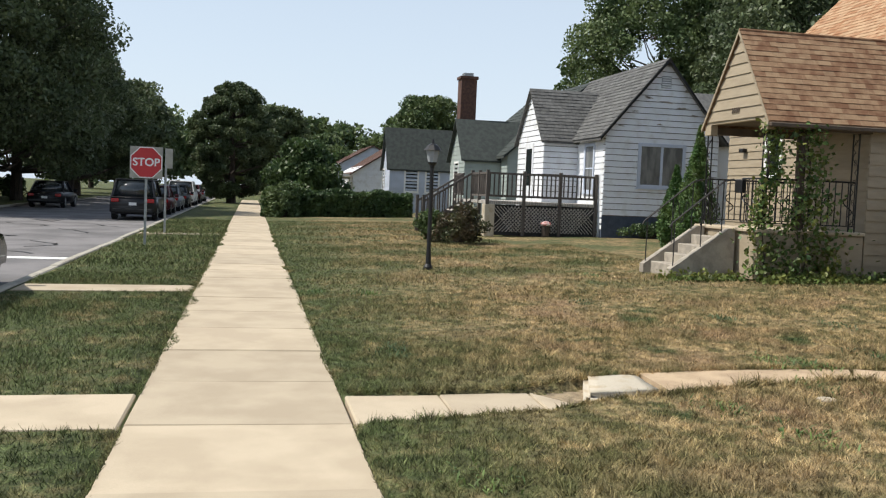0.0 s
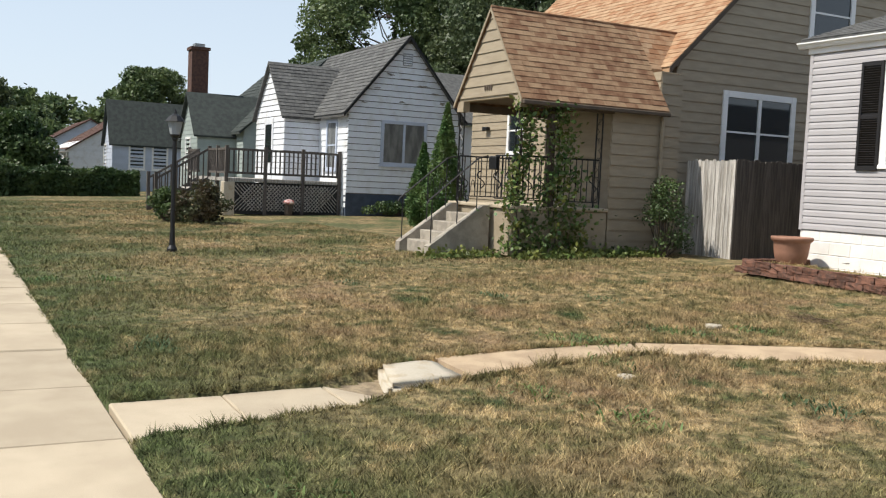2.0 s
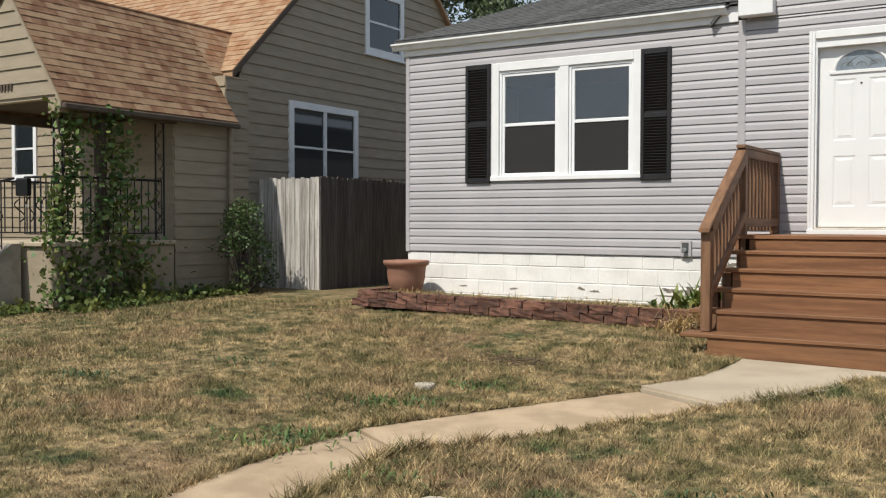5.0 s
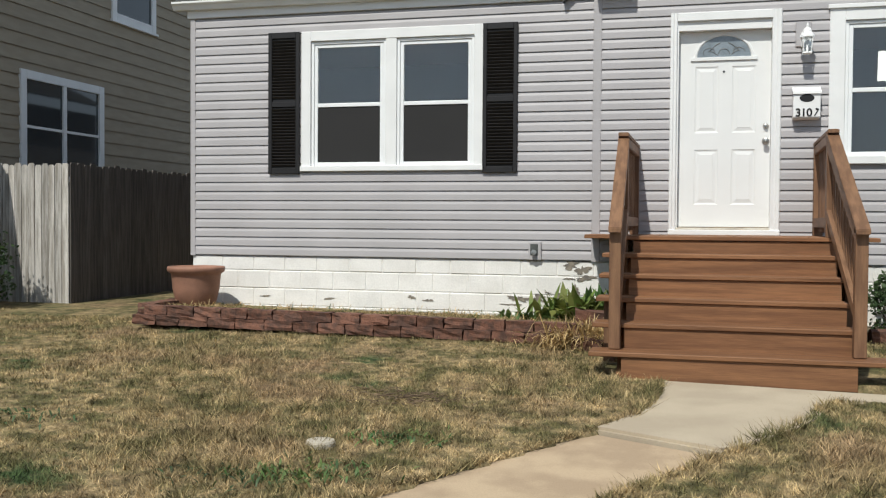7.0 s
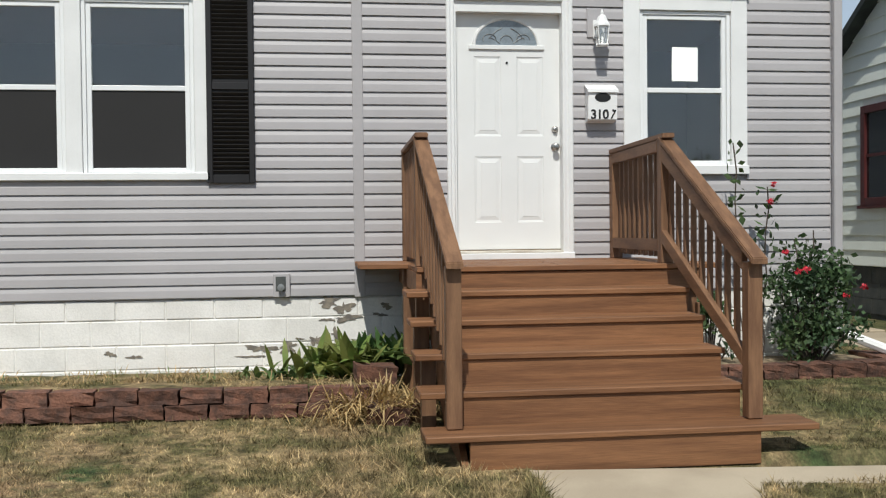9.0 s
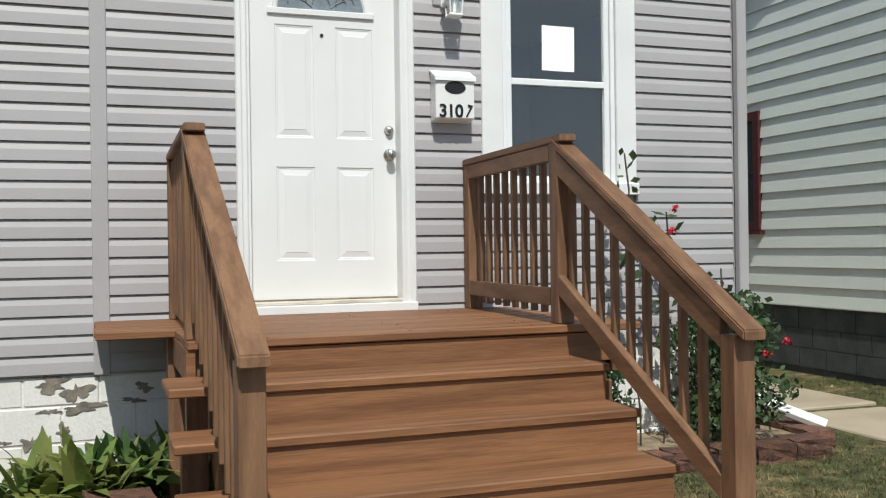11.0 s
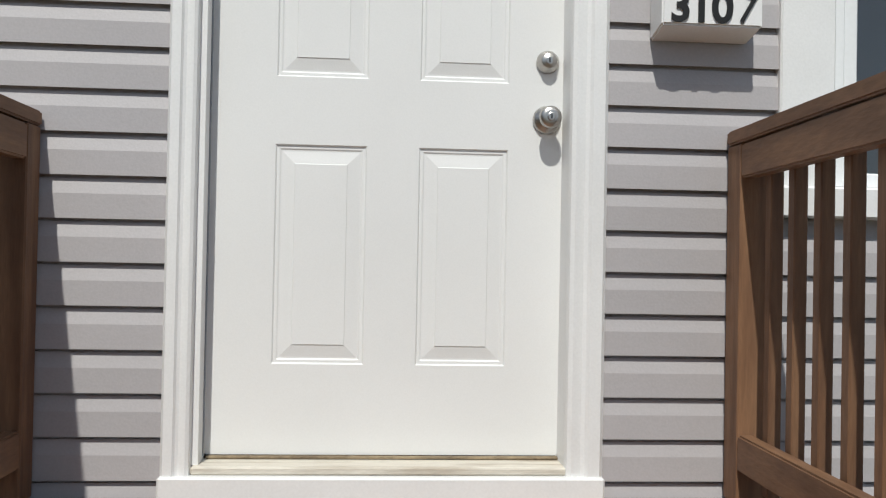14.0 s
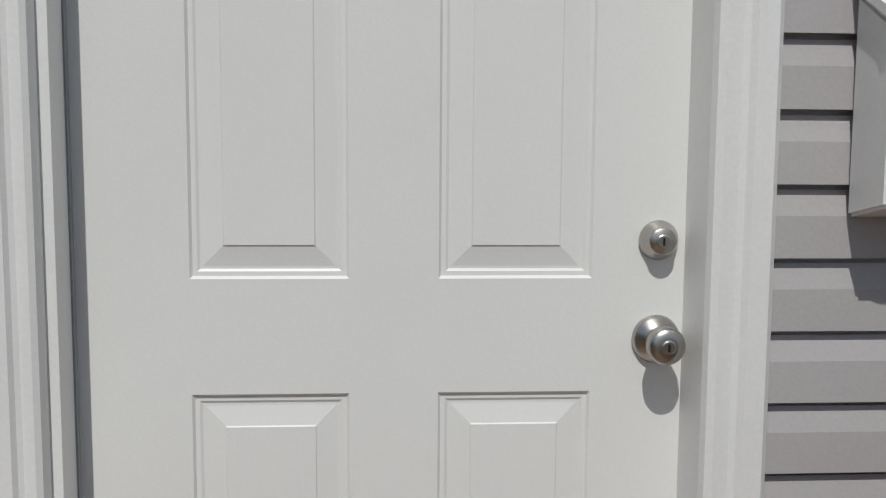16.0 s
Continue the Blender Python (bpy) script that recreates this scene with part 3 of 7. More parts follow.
curved_slab((-2.05, -6.62), (-1.535, -5.63), (-0.895, -4.64), (-1.48, -6.98), (-0.865, -6.2), (-0.19, -5.02), -0.148, -0.085)
# pale apron before the steps, raised above the older path, with its arm along the house
bm = bmesh.new()
rows = []
for k in range(13):
    t = k / 12
    L, R, z = bez((-0.88, -4.61), (-0.45, -3.85), (-0.53, -2.98), t), bez((-0.17, -4.99), (0.5, -4.25), (0.62, -3.42), t), -0.045 + 0.04 * t
    wob = 0.012 * noise.noise((k * 1.7, 0.0, 5.0))
    rows.append([bm.verts.new((L[0] + wob, L[1], z - 0.14)), bm.verts.new((L[0] + wob, L[1], z)), bm.verts.new((R[0] - wob, R[1], z)), bm.verts.new((R[0] - wob, R[1], z - 0.14))])
for a, b in zip(rows, rows[1:]):
    for q in range(3):
        bm.faces.new((a[q], a[q + 1], b[q + 1], b[q]))
bm.faces.new(rows[0])
far = [bm.verts.new((2.5, -3.78, -0.005)), bm.verts.new((2.5, -3.32, -0.005)), bm.verts.new((2.5, -3.78, -0.14))]
bm.faces.new((rows[-1][1], rows[-1][2], far[0], far[1]))
bm.faces.new((rows[-1][2], rows[-1][3], far[2], far[0]))
bmesh.ops.bevel(bm, geom=[e for e in bm.edges if all(v in rows[0][1:3] for v in e.verts)], offset=0.02, segments=2, affect="EDGES")
part("slab", bm, M_conc, path, "paler newer concrete apron before the steps")

# ---- the grey house ----
WX0, WX1 = -6.17, 3.0
wall_front = part("wall_front", bmesh.new(), M_siding)
tagged(wall_front, "grey vinyl lap siding front wall of the house", "wall", kind="structure")
W1 = (-4.74, -2.57, 1.77, 3.385)
W2 = (0.992, 2.13, 1.805, 3.40)
DR = (-0.575, 0.537, 1.08, 3.40)
TOPL, TOPR = 3.62, 6.2
bm = bmesh.new()
for a, b, z0, z1 in ((WX0, W1[0], 0.78, TOPL), (W1[0], W1[1], 0.78, W1[2]), (W1[0], W1[1], W1[3], TOPL), (W1[1], DR[0], 0.78, TOPL), (DR[0], DR[1], 0.78, DR[2]),
                     (DR[0], DR[1], DR[3], TOPL), (DR[1], W2[0], 0.78, TOPL), (W2[0], W2[1], 0.78, W2[2]), (W2[0], W2[1], W2[3], TOPL), (W2[1], WX1, 0.78, TOPL)):
    box(bm, a, b, 0.004, 0.16, z0, z1)
prism(bm, [(-1.3, 0.004, TOPL), (WX1, 0.004, TOPL), (0.85, 0.004, TOPR)], (0, 0.156, 0))
wall_front.data.materials.clear()
bm.to_mesh(wall_front.data)
bm.free()
wall_front.data.materials.append(M_siding)
for nm, bm in (("wall_east", B(WX1 - 0.16, WX1, 0.16, 9, 0.2, TOPL)), ("wall_west", B(WX0, WX0 + 0.16, 0.16, 9, 0.2, TOPL)), ("wall_back", B(WX0, WX1, 9, 9.16, 0.2, TOPL))):
    tagged(part(nm, bm, M_siding), "grey siding outer wall of the house", "wall", kind="structure")
tagged(part("ceiling", B(WX0 + 0.16, WX1 - 0.16, 0.16, 9, 3.5, 3.56), M_trim), "plain white ceiling inside the house", "ceiling", kind="structure")
tagged(part("floor", B(WX0 + 0.16, WX1 - 0.16, 0.16, 9, 0.95, 1.08), M_deck), "brown floor boards inside the house", "floor", kind="structure")
tagged(part("wall_inner", B(WX0 + 0.16, WX1 - 0.16, 3.2, 3.3, 1.08, 3.5), M_shade), "dim grey partition wall inside the house", "wall", kind="structure")
PITCH = 0.1078
holes = [W1, W2, DR]
boards(wall_front, "siding_board", M_siding, (0, 0, 0), (1, 0, 0), (0, -1, 0), 0.785, TOPL, PITCH, cut_spans(WX0 + 0.06, -1.38, holes), cove=0.62)
boards(wall_front, "siding_board", M_siding, (0, 0, 0), (1, 0, 0), (0, -1, 0), 0.785, TOPL, PITCH, cut_spans(-1.29, WX1 - 0.06, holes), cove=0.62)


def gable_spans(s0, s1, za, zp):
    def f(z0, z1):
        k0, k1 = (zp - z0) / (zp - za), max(0.0, (zp - z1) / (zp - za))
        c, h = (s0 + s1) / 2, (s1 - s0) / 2
        return [(c - h * k0, c + h * k0, c - h * k1, c + h * k1)]
    return f


boards(wall_front, "siding_board", M_siding, (0, 0, 0), (1, 0, 0), (0, -1, 0), TOPL, TOPR, PITCH, gable_spans(-1.25, WX1 - 0.05, TOPL, TOPR), cove=0.62)
for x0, x1 in ((WX0, WX0 + 0.065), (-1.38, -1.29), (WX1 - 0.08, WX1)):
    part("corner_strip", B(x0, x1, -0.022, 0.004, 0.775, TOPL, bevel=0.004), M_siding, wall_front)

foundation = part("wall_foundation", B(WX0 + 0.02, WX1 - 0.02, 0.012, 0.2, -0.1, 0.775), M_found)
tagged(foundation, "white painted concrete block foundation with flaking paint", "foundation", kind="structure")
rng = random.Random(3)
zc = 0.775
for row, h in enumerate((0.165, 0.21, 0.2, 0.2)):
    x = WX0 + 0.02 - (0.2 if row % 2 else 0.0)
    while x < WX1 - 0.03:
        a, b = max(x, WX0 + 0.02), min(x + 0.4, WX1 - 0.02)
        if b - a > 0.03:
            part("block", B(a + 0.004, b - 0.004, 0.002 + rng.uniform(0, 0.005), 0.05, zc - h + 0.005, zc - 0.003, bevel=0.007), M_found, foundation)
        x += 0.4
    zc -= h


def blot(cx, cz, w, h, seed):
    """A ragged patch where the paint has come off."""
    rr = random.Random(seed)
    n = 34
    ph = [rr.uniform(0, 6.28) for _ in range(3)]
    pts = []
    for k in range(n):
        a = 2 * math.pi * k / n
        f = 0.7 + 0.28 * math.sin(2 * a + ph[0]) + 0.2 * math.sin(5 * a + ph[1]) + 0.12 * math.sin(9 * a + ph[2]) + rr.uniform(-0.12, 0.12)
        pts.append((cx + math.cos(a) * w * max(0.15, f), -0.0005, cz + math.sin(a) * h * max(0.15, f)))
    return prism(bmesh.new(), pts, (0, 0.01, 0))


for k, (cx, cz, w, h) in enumerate([(-1.6, 0.735, 0.11, 0.05), (-1.47, 0.68, 0.09, 0.07), (-1.44, 0.595, 0.13, 0.035), (-1.62, 0.585, 0.06, 0.018), (-1.71, 0.41, 0.05, 0.06), (-1.54, 0.46, 0.05, 0.06),
                                   (-1.95, 0.36, 0.1, 0.05), (-2.16, 0.355, 0.13, 0.045), (-2.25, 0.29, 0.11, 0.012), (-1.85, 0.43, 0.04, 0.012), (-1.11, 0.69, 0.06, 0.035), (-1.17, 0.62, 0.07, 0.02),
                                   (-3.4, 0.34, 0.05, 0.025), (-3.2, 0.31, 0.06, 0.02), (-5.2, 0.31, 0.06, 0.012), (-4.4, 0.3, 0.07, 0.012)]):
    part("bare_patch", blot(cx, cz, w, h, k), M_bare, foundation, "patch of flaked paint showing bare grey block")

# roof, fascia and gutter
roof = part("roof", prism(bmesh.new(), [(WX0 - 0.15, -0.1, 3.80), (-1.28, -0.1, 3.80), (-1.28, 4.5, 5.6), (WX0 + 2.4, 4.5, 5.6)], (0, 0, 0.03)), M_roofgrey)
tagged(roof, "grey asphalt shingle roof of the house", "roof", kind="structure")
for k in range(34):
    f0, f1 = k / 34, (k + 1) / 34
    bm = bmesh.new()
    x0 = WX0 - 0.15 + 2.55 * f0
    x = x0 + 0.02
    j = 0
    while x < -1.3:
        w = min(0.31, -1.29 - x)
        y0, y1, z0, z1 = -0.1 + 4.6 * f0, -0.1 + 4.6 * f1, 3.832 + 1.8 * f0, 3.832 + 1.8 * f1
        vs = [bm.verts.new(p) for p in ((x, y0 - 0.01, z0 + 0.012), (x + w - 0.012, y0 - 0.01, z0 + 0.012), (x + w - 0.012, y1, z1 + 0.002), (x, y1, z1 + 0.002), (x, y0 - 0.01, z0), (x + w - 0.012, y0 - 0.01, z0))]
        bm.faces.new(vs[:4])
        bm.faces.new((vs[4], vs[5], vs[1], vs[0]))
        x += w
    tagged(part("shingle_row", bm, M_roofgrey, roof), kind="stuff")
part("slope", prism(bmesh.new(), [(-1.7, -0.1, TOPL - 0.06), (0.85, -0.1, TOPR + 0.12), (0.85, 9.2, TOPR + 0.12), (-1.7, 9.2, TOPL - 0.06)], (0, 0, 0.05)), M_roofgrey, roof)
part("slope", prism(bmesh.new(), [(3.35, -0.1, TOPL - 0.06), (0.85, -0.1, TOPR + 0.12), (0.85, 9.2, TOPR + 0.12), (3.35, 9.2, TOPL - 0.06)], (0, 0, 0.05)), M_roofgrey, roof)
part("hip_slope", prism(bmesh.new(), [(WX0 - 0.15, -0.1, 3.80), (WX0 + 2.4, 4.5, 5.6), (WX0 + 2.4, 6.0, 5.6), (WX0 - 0.15, 9.3, 3.8)], (0, 0, 0.03)), M_roofgrey, roof)
gutter = thing("gutter", (-3.7, -0.3, 3.7), "white metal eaves gutter with fascia board", "gutter", kind="structure")
bm = bmesh.new()
prism(bm, [(WX0 - 0.18, -0.042, 3.69), (WX0 - 0.18, -0.1, 3.69), (WX0 - 0.18, -0.125, 3.735), (WX0 - 0.18, -0.155, 3.76), (WX0 - 0.18, -0.155, 3.782), (WX0 - 0.18, -0.042, 3.782)], (4.84, 0, 0))
part("trough", bm, M_trim, gutter)
part("fascia", B(WX0 - 0.03, -1.381, -0.04, -0.001, 3.6, 3.79, bevel=0.004), M_trim, gutter)
bm = bmesh.new()
prism(bm, [(-1.35, -0.17, 3.63), (-0.95, -0.17, 3.63), (-0.95, -0.17, 3.83), (-1.15, -0.17, 4.08), (-1.35, -0.17, 3.9)], (0, 0.145, 0))
bmesh.ops.bevel(bm, geom=bm.edges[:], offset=0.01, segments=1, affect="EDGES")
tagged(part("trim", bm, M_trim), "white boxed eave return of the gable", "trim", kind="structure")


def sash(win, x0, x1, z0, z1, y, screen=True, bar=0.04):
    """One double-hung light: jambs, meeting rail, panes, and a screen over the lower half."""
    for a, b, c, d in ((x0, x0 + 0.032, z0, z1), (x1 - 0.032, x1, z0, z1), (x0 + 0.032, x1 - 0.032, z1 - 0.032, z1)):
        part("window_frame", B(a, b, y - 0.012, y + 0.05, c, d, bevel=0.003), M_vinyl, win)
    x0, x1, z1 = x0 + 0.034, x1 - 0.034, z1 - 0.034
    zm = (z0 + z1) / 2
    for a, b, c, d in ((x0, x0 + bar, z0, z1), (x1 - bar, x1, z0, z1), (x0 + bar, x1 - bar, z0, z0 + bar), (x0 + bar, x1 - bar, z1 - bar, z1), (x0 + bar, x1 - bar, zm - 0.022, zm + 0.022)):
        part("sash_bar", B(a, b, y, y + 0.04, c, d, bevel=0.004), M_vinyl, win)
    pane = part("pane", B(x0 + bar, x1 - bar, y + 0.02, y + 0.024, zm + 0.02, z1 - bar), M_glass, win)
    pane.visible_shadow = False
    pane = part("pane", B(x0 + bar, x1 - bar, y + 0.03, y + 0.034, z0 + bar, zm - 0.02), M_glass, win)
    pane.visible_shadow = False
    if screen:
        part("insect_screen", B(x0 + bar, x1 - bar, y + 0.012, y + 0.014, z0 + bar, zm - 0.022), M_screen, win, "fine dark insect screen")


def casing(win, x0, x1, z0, z1, w, y=-0.03, material=None, bottom=True):
    m = material or M_trim
    part("casing", B(x0, x0 + w, y, 0.1, z0, z1, bevel=0.005), m, win)
    part("casing", B(x1 - w, x1, y, 0.1, z0, z1, bevel=0.005), m, win)
    part("casing", B(x0 + w, x1 - w, y, 0.1, z1 - w, z1, bevel=0.005), m, win)
    if bottom:
        part("window_sill", B(x0 - 0.01, x1 + 0.01, y - 0.02, 0.1, z0, z0 + w * 0.55, bevel=0.006), m, win)


win1 = thing("window_1", (-3.65, 0, 1.77), "white double window with insect screens over lower sashes", "window", kind="structure")
casing(win1, *W1, 0.115)
part("mullion", B(-3.715, -3.585, -0.026, 0.1, W1[2] + 0.06, W1[3] - 0.115, bevel=0.005), M_trim, win1)
sash(win1, -4.622, -3.717, W1[2] + 0.066, W1[3] - 0.118, 0.005)
sash(win1, -3.583, -2.688, W1[2] + 0.066, W1[3] - 0.118, 0.005)
win2 = thing("window_2", (1.55, 0, 1.81), "white sash window with a paper notice behind glass", "window", kind="structure")
casing(win2, *W2, 0.15)
part("head_trim", B(W2[0] - 0.02, W2[1] + 0.02, -0.052, -0.031, W2[3] - 0.03, W2[3] + 0.012, bevel=0.004), M_trim, win2)
sash(win2, 1.144, 1.978, W2[2] + 0.085, W2[3] - 0.152, 0.005, screen=False)
tagged(part("notice", B(1.425, 1.665, 0.036, 0.038, 2.655, 2.955, pose(0, 0, 0, 0, 0.6, 0)), M_paper), "blank white paper notice taped inside the window", "notice")

for x0 in (-5.147, -2.585):
    sh = thing("shutter", (x0, 0, 1.73), "dark brown louvred plastic shutter beside the window", "shutter", "window shutters")
    x1 = x0 + 0.388
    z0, z1 = 1.745, 3.385
    for a, b, c, d in ((x0, x0 + 0.045, z0, z1), (x1 - 0.045, x1, z0, z1), (x0 + 0.045, x1 - 0.045, z0, z0 + 0.07), (x0 + 0.045, x1 - 0.045, z1 - 0.07, z1), (x0 + 0.045, x1 - 0.045, 2.52, 2.58)):
        part("shutter_frame", B(a, b, -0.05, -0.012, c, d, bevel=0.004), M_shutter, sh)
    part("backing", B(x0 + 0.04, x1 - 0.04, -0.022, -0.014, z0 + 0.05, z1 - 0.05), M_shutter, sh)
    z = z0 + 0.078
    while z < z1 - 0.1:
        if not 2.49 < z < 2.585:
            part("slat", B(x0 + 0.047, x1 - 0.047, -0.006, 0.006, -0.016, 0.016, pose(0, -0.032, z + 0.016, 35, 0, 0)), M_shutter, sh)
        z += 0.036

# front door
door = thing("door_1", (0, 0, 1.08), "white panelled steel front door with fanlight, closed", "door", kind="structure")
for a, b, c in ((-0.575, -0.503, -1), (0.44, 0.537, 1)):
    # moulded brick-mould casing: flat outer band, cove and rounded inner edge
    prof = [(0.0, 0.1), (0.0, -0.024), (0.1, -0.034), (0.42, -0.036), (0.5, -0.029), (0.6, -0.026), (0.85, -0.031), (0.96, -0.026), (1.0, -0.012), (1.0, 0.1)]
    xo, xi = (a, b) if c < 0 else (b, a)
    part("casing", prism(bmesh.new(), [(xo + (xi - xo) * k, y, 1.13) for k, y in prof], (0, 0, 2.27)), M_trim, door)
part("casing", B(-0.503, 0.452, -0.03, 0.1, 3.31, 3.40, bevel=0.006), M_trim, door)
part("sill_board", B(-0.579, 0.54, -0.045, 0.06, 1.075, 1.13, bevel=0.005), M_trim, door)
part("threshold", B(-0.503, 0.452, -0.02, 0.1, 1.13, 1.152, bevel=0.005), M_sill, door, "worn pale door threshold")
part("door_sweep", B(-0.48, 0.455, 0.07, 0.083, 1.153, 1.161, bevel=0.002), M_soil, door, "dirty weather strip under the door")
for a, b in ((-0.503, -0.487), (0.4525, 0.468)):
    part("jamb", B(a, b, 0.0, 0.14, 1.152, 3.31), M_trim, door)
    part("weather_strip", B(a + 0.004, b + 0.003, 0.062, 0.075, 1.16, 3.2), M_shade, door)
part("jamb", B(-0.487, 0.4525, 0.0, 0.14, 3.215, 3.309), M_trim, door)
YD = 0.085
leaf_x, leaf_z = (-0.487, -0.319, -0.08, 0.057, 0.295, 0.454), (1.162, 1.398, 1.974, 2.152, 2.845, 3.214)
bm = B(-0.487, 0.454, YD + 0.012, YD + 0.045, 1.162, 3.214)
grid = [[bm.verts.new((x, YD, z)) for x in leaf_x] for z in leaf_z]
for r in range(5):
    for q in range(5):
        if not (r in (1, 3) and q in (1, 3)):
            bm.faces.new((grid[r][q], grid[r][q + 1], grid[r + 1][q + 1], grid[r + 1][q]))
rim = grid[0] + [row[5] for row in grid[1:]] + grid[5][4::-1] + [row[0] for row in grid[4:0:-1]]
back = [bm.verts.new((v.co.x, YD + 0.012, v.co.z)) for v in rim]
for k in range(len(rim)):
    bm.faces.new((rim[k], rim[(k + 1) % len(rim)], back[(k + 1) % len(rim)], back[k]))
leaf = part("door_leaf", bm, M_door, door)


def panel(x0, x1, z0, z1):
    """A pressed door panel: sunk groove, sloped sides, raised middle."""
    bm = bmesh.new()
    steps = ((0.0, 0.0), (0.004, 0.005), (0.011, 0.005), (0.015, 0.0072), (0.019, 0.0072), (0.05, 0.0022), (0.052, 0.0002), (0.055, 0.0002))
    rings = []
    for inset, d in steps:
        y = YD + d
        rings.append([bm.verts.new(p) for p in ((x0 + inset, y, z0 + inset), (x1 - inset, y, z0 + inset), (x1 - inset, y, z1 - inset), (x0 + inset, y, z1 - inset))])
    for a, b in zip(rings, rings[1:]):
        for k in range(4):
            bm.faces.new((a[k], a[(k + 1) % 4], b[(k + 1) % 4], b[k]))
    bm.faces.new(rings[-1])
    part("panel", bm, M_door, leaf)


for x0, x1 in ((-0.319, -0.08), (0.057, 0.295)):
    panel(x0, x1, 1.398, 1.974)
    panel(x0, x1, 2.152, 2.845)
# fanlight: raised half-round moulding on a small sill, with scrolled leading
FX, FZ = -0.03, 2.94


def arc(rx, rz, y, z0=0.0, n=20):
    return [(FX + rx * math.cos(math.pi * k / n), y, FZ + z0 + rz * math.sin(math.pi * k / n)) for k in range(n + 1)]


bm = bmesh.new()
loops = [[bm.verts.new(p) for p in arc(*a)] for a in ((0.302, 0.252, YD - 0.0005), (0.298, 0.248, YD - 0.012), (0.28, 0.23, YD - 0.012), (0.27, 0.22, YD - 0.002))]
for a, b in zip(loops, loops[1:]):
    for k in range(20):
        bm.faces.new((a[k], a[k + 1], b[k + 1], b[k]))
part("fanlight_frame", bm, M_door, leaf)
part("fanlight_sill", B(FX - 0.335, FX + 0.335, YD - 0.016, YD - 0.0005, FZ - 0.035, FZ + 0.003, bevel=0.004), M_door, leaf)
bm = bmesh.new()
prism(bm, arc(0.272, 0.222, YD - 0.0035), (0, 0.002, 0))
part("fanlight_glass", bm, M_fan, leaf, "grey decorative half-round glass")
bm = bmesh.new()
for sgn in (-1, 1):
    rod(bm, [(FX + sgn * (0.06 + 0.1 * math.sin(k * 0.42)), YD - 0.006, FZ + 0.02 + 0.014 * k + 0.02 * math.sin(k)) for k in range(9)], 0.0035)
    rod(bm, [(FX + sgn * 0.15 + 0.06 * math.cos(k * 0.6), YD - 0.006, FZ + 0.055 + 0.045 * math.sin(k * 0.6)) for k in range(7)], 0.0035)
rod(bm, [(FX + 0.055 * math.cos(k * 0.45), YD - 0.006, FZ + 0.04 + 0.05 * math.sin(k * 0.45)) for k in range(8)], 0.0035)
part("came", bm, M_galv, leaf, "thin metal scrollwork in the fanlight")
bm = tube(bmesh.new(), (-0.028, YD - 0.006, 2.79), (-0.028, YD + 0.01, 2.79), 0.011, n=12)
part("peephole", bm, M_ink, leaf)
for z, kind in ((2.212, "deadbolt"), (2.057, "door_knob")):
    to_front = Matrix.Translation((0.397, YD, z)) @ Matrix.Rotation(radians(90), 4, "X")
    if kind == "deadbolt":
        prof = [(0.03, 0), (0.031, 0.006), (0.027, 0.014), (0.022, 0.022), (0.021, 0.028), (0.019, 0.03)]
    else:
        prof = [(0.037, 0), (0.038, 0.005), (0.034, 0.012), (0.022, 0.018), (0.016, 0.026), (0.016, 0.036), (0.024, 0.042), (0.029, 0.052), (0.029, 0.064), (0.025, 0.07), (0.014, 0.072)]
    kn = part(kind, lathe(bmesh.new(), (0, 0, 0), prof, 28, to_front), M_nickel, leaf, smooth=True)
    top = prof[-1][1]
    ring = part("keyway", lathe(bmesh.new(), (0, 0, 0), [(0.011, top - 0.002), (0.011, top + 0.003), (0.009, top + 0.004)], 18, to_front), M_nickel, leaf)
    part("key_slot", B(0.3955, 0.3985, YD - top - 0.0052, YD - top, z - 0.006, z + 0.006), M_ink, leaf)

# ---- wooden steps and rails ----
steps = thing("wooden_steps", (0, -1.5, 0), "brown-stained wooden porch steps with landing at the front door", "steps")
TREADS = [(0.195, -2.97, -1.1, 1.2), (0.392, -2.69, -1.1, 0.93), (0.576, -2.41, -1.1, 0.87), (0.757, -2.13, -1.1, 0.86), (0.926, -1.86, -1.1, 0.86)]
rng = random.Random(11)
for k, (z, y, x0, x1) in enumerate(TREADS):
    part("tread", B(x0, x1, y, y + (0.294 if k < 4 else 0.36), z - 0.038, z, pose(0, 0, 0, 0, rng.uniform(-0.15, 0.15), 0), bevel=0.006), M_deck, steps)
    zl = TREADS[k - 1][0] if k else -0.03
    part("riser", B(-0.85, 0.85, y + 0.018, y + 0.05, zl - 0.03 * (k > 0), z - 0.0385, bevel=0.003), M_deck, steps)
part("riser", B(-0.85, 1.08, -1.495, -1.463, 0.89, 1.034, bevel=0.003), M_deck, steps)
for k in range(9):
    y0 = -1.515 + k * 0.1655
    x0 = -1.375 if k >= 4 else -1.0
    part("landing_board", B(x0 + rng.uniform(0, 0.01), 1.14 + 0.1 * (k < 3), y0 + 0.002, y0 + 0.1615, 1.04, 1.078 + rng.uniform(-0.001, 0.001), bevel=0.005), M_deck, steps)
# Boards added to darken the space under the landing, where shade falls.
for k in range(4):
    part("skirt_board", B(1.06, 1.079, -1.5, -0.45, 0.64 - k * 0.155, 0.79 - k * 0.155, bevel=0.004), M_rail, steps)
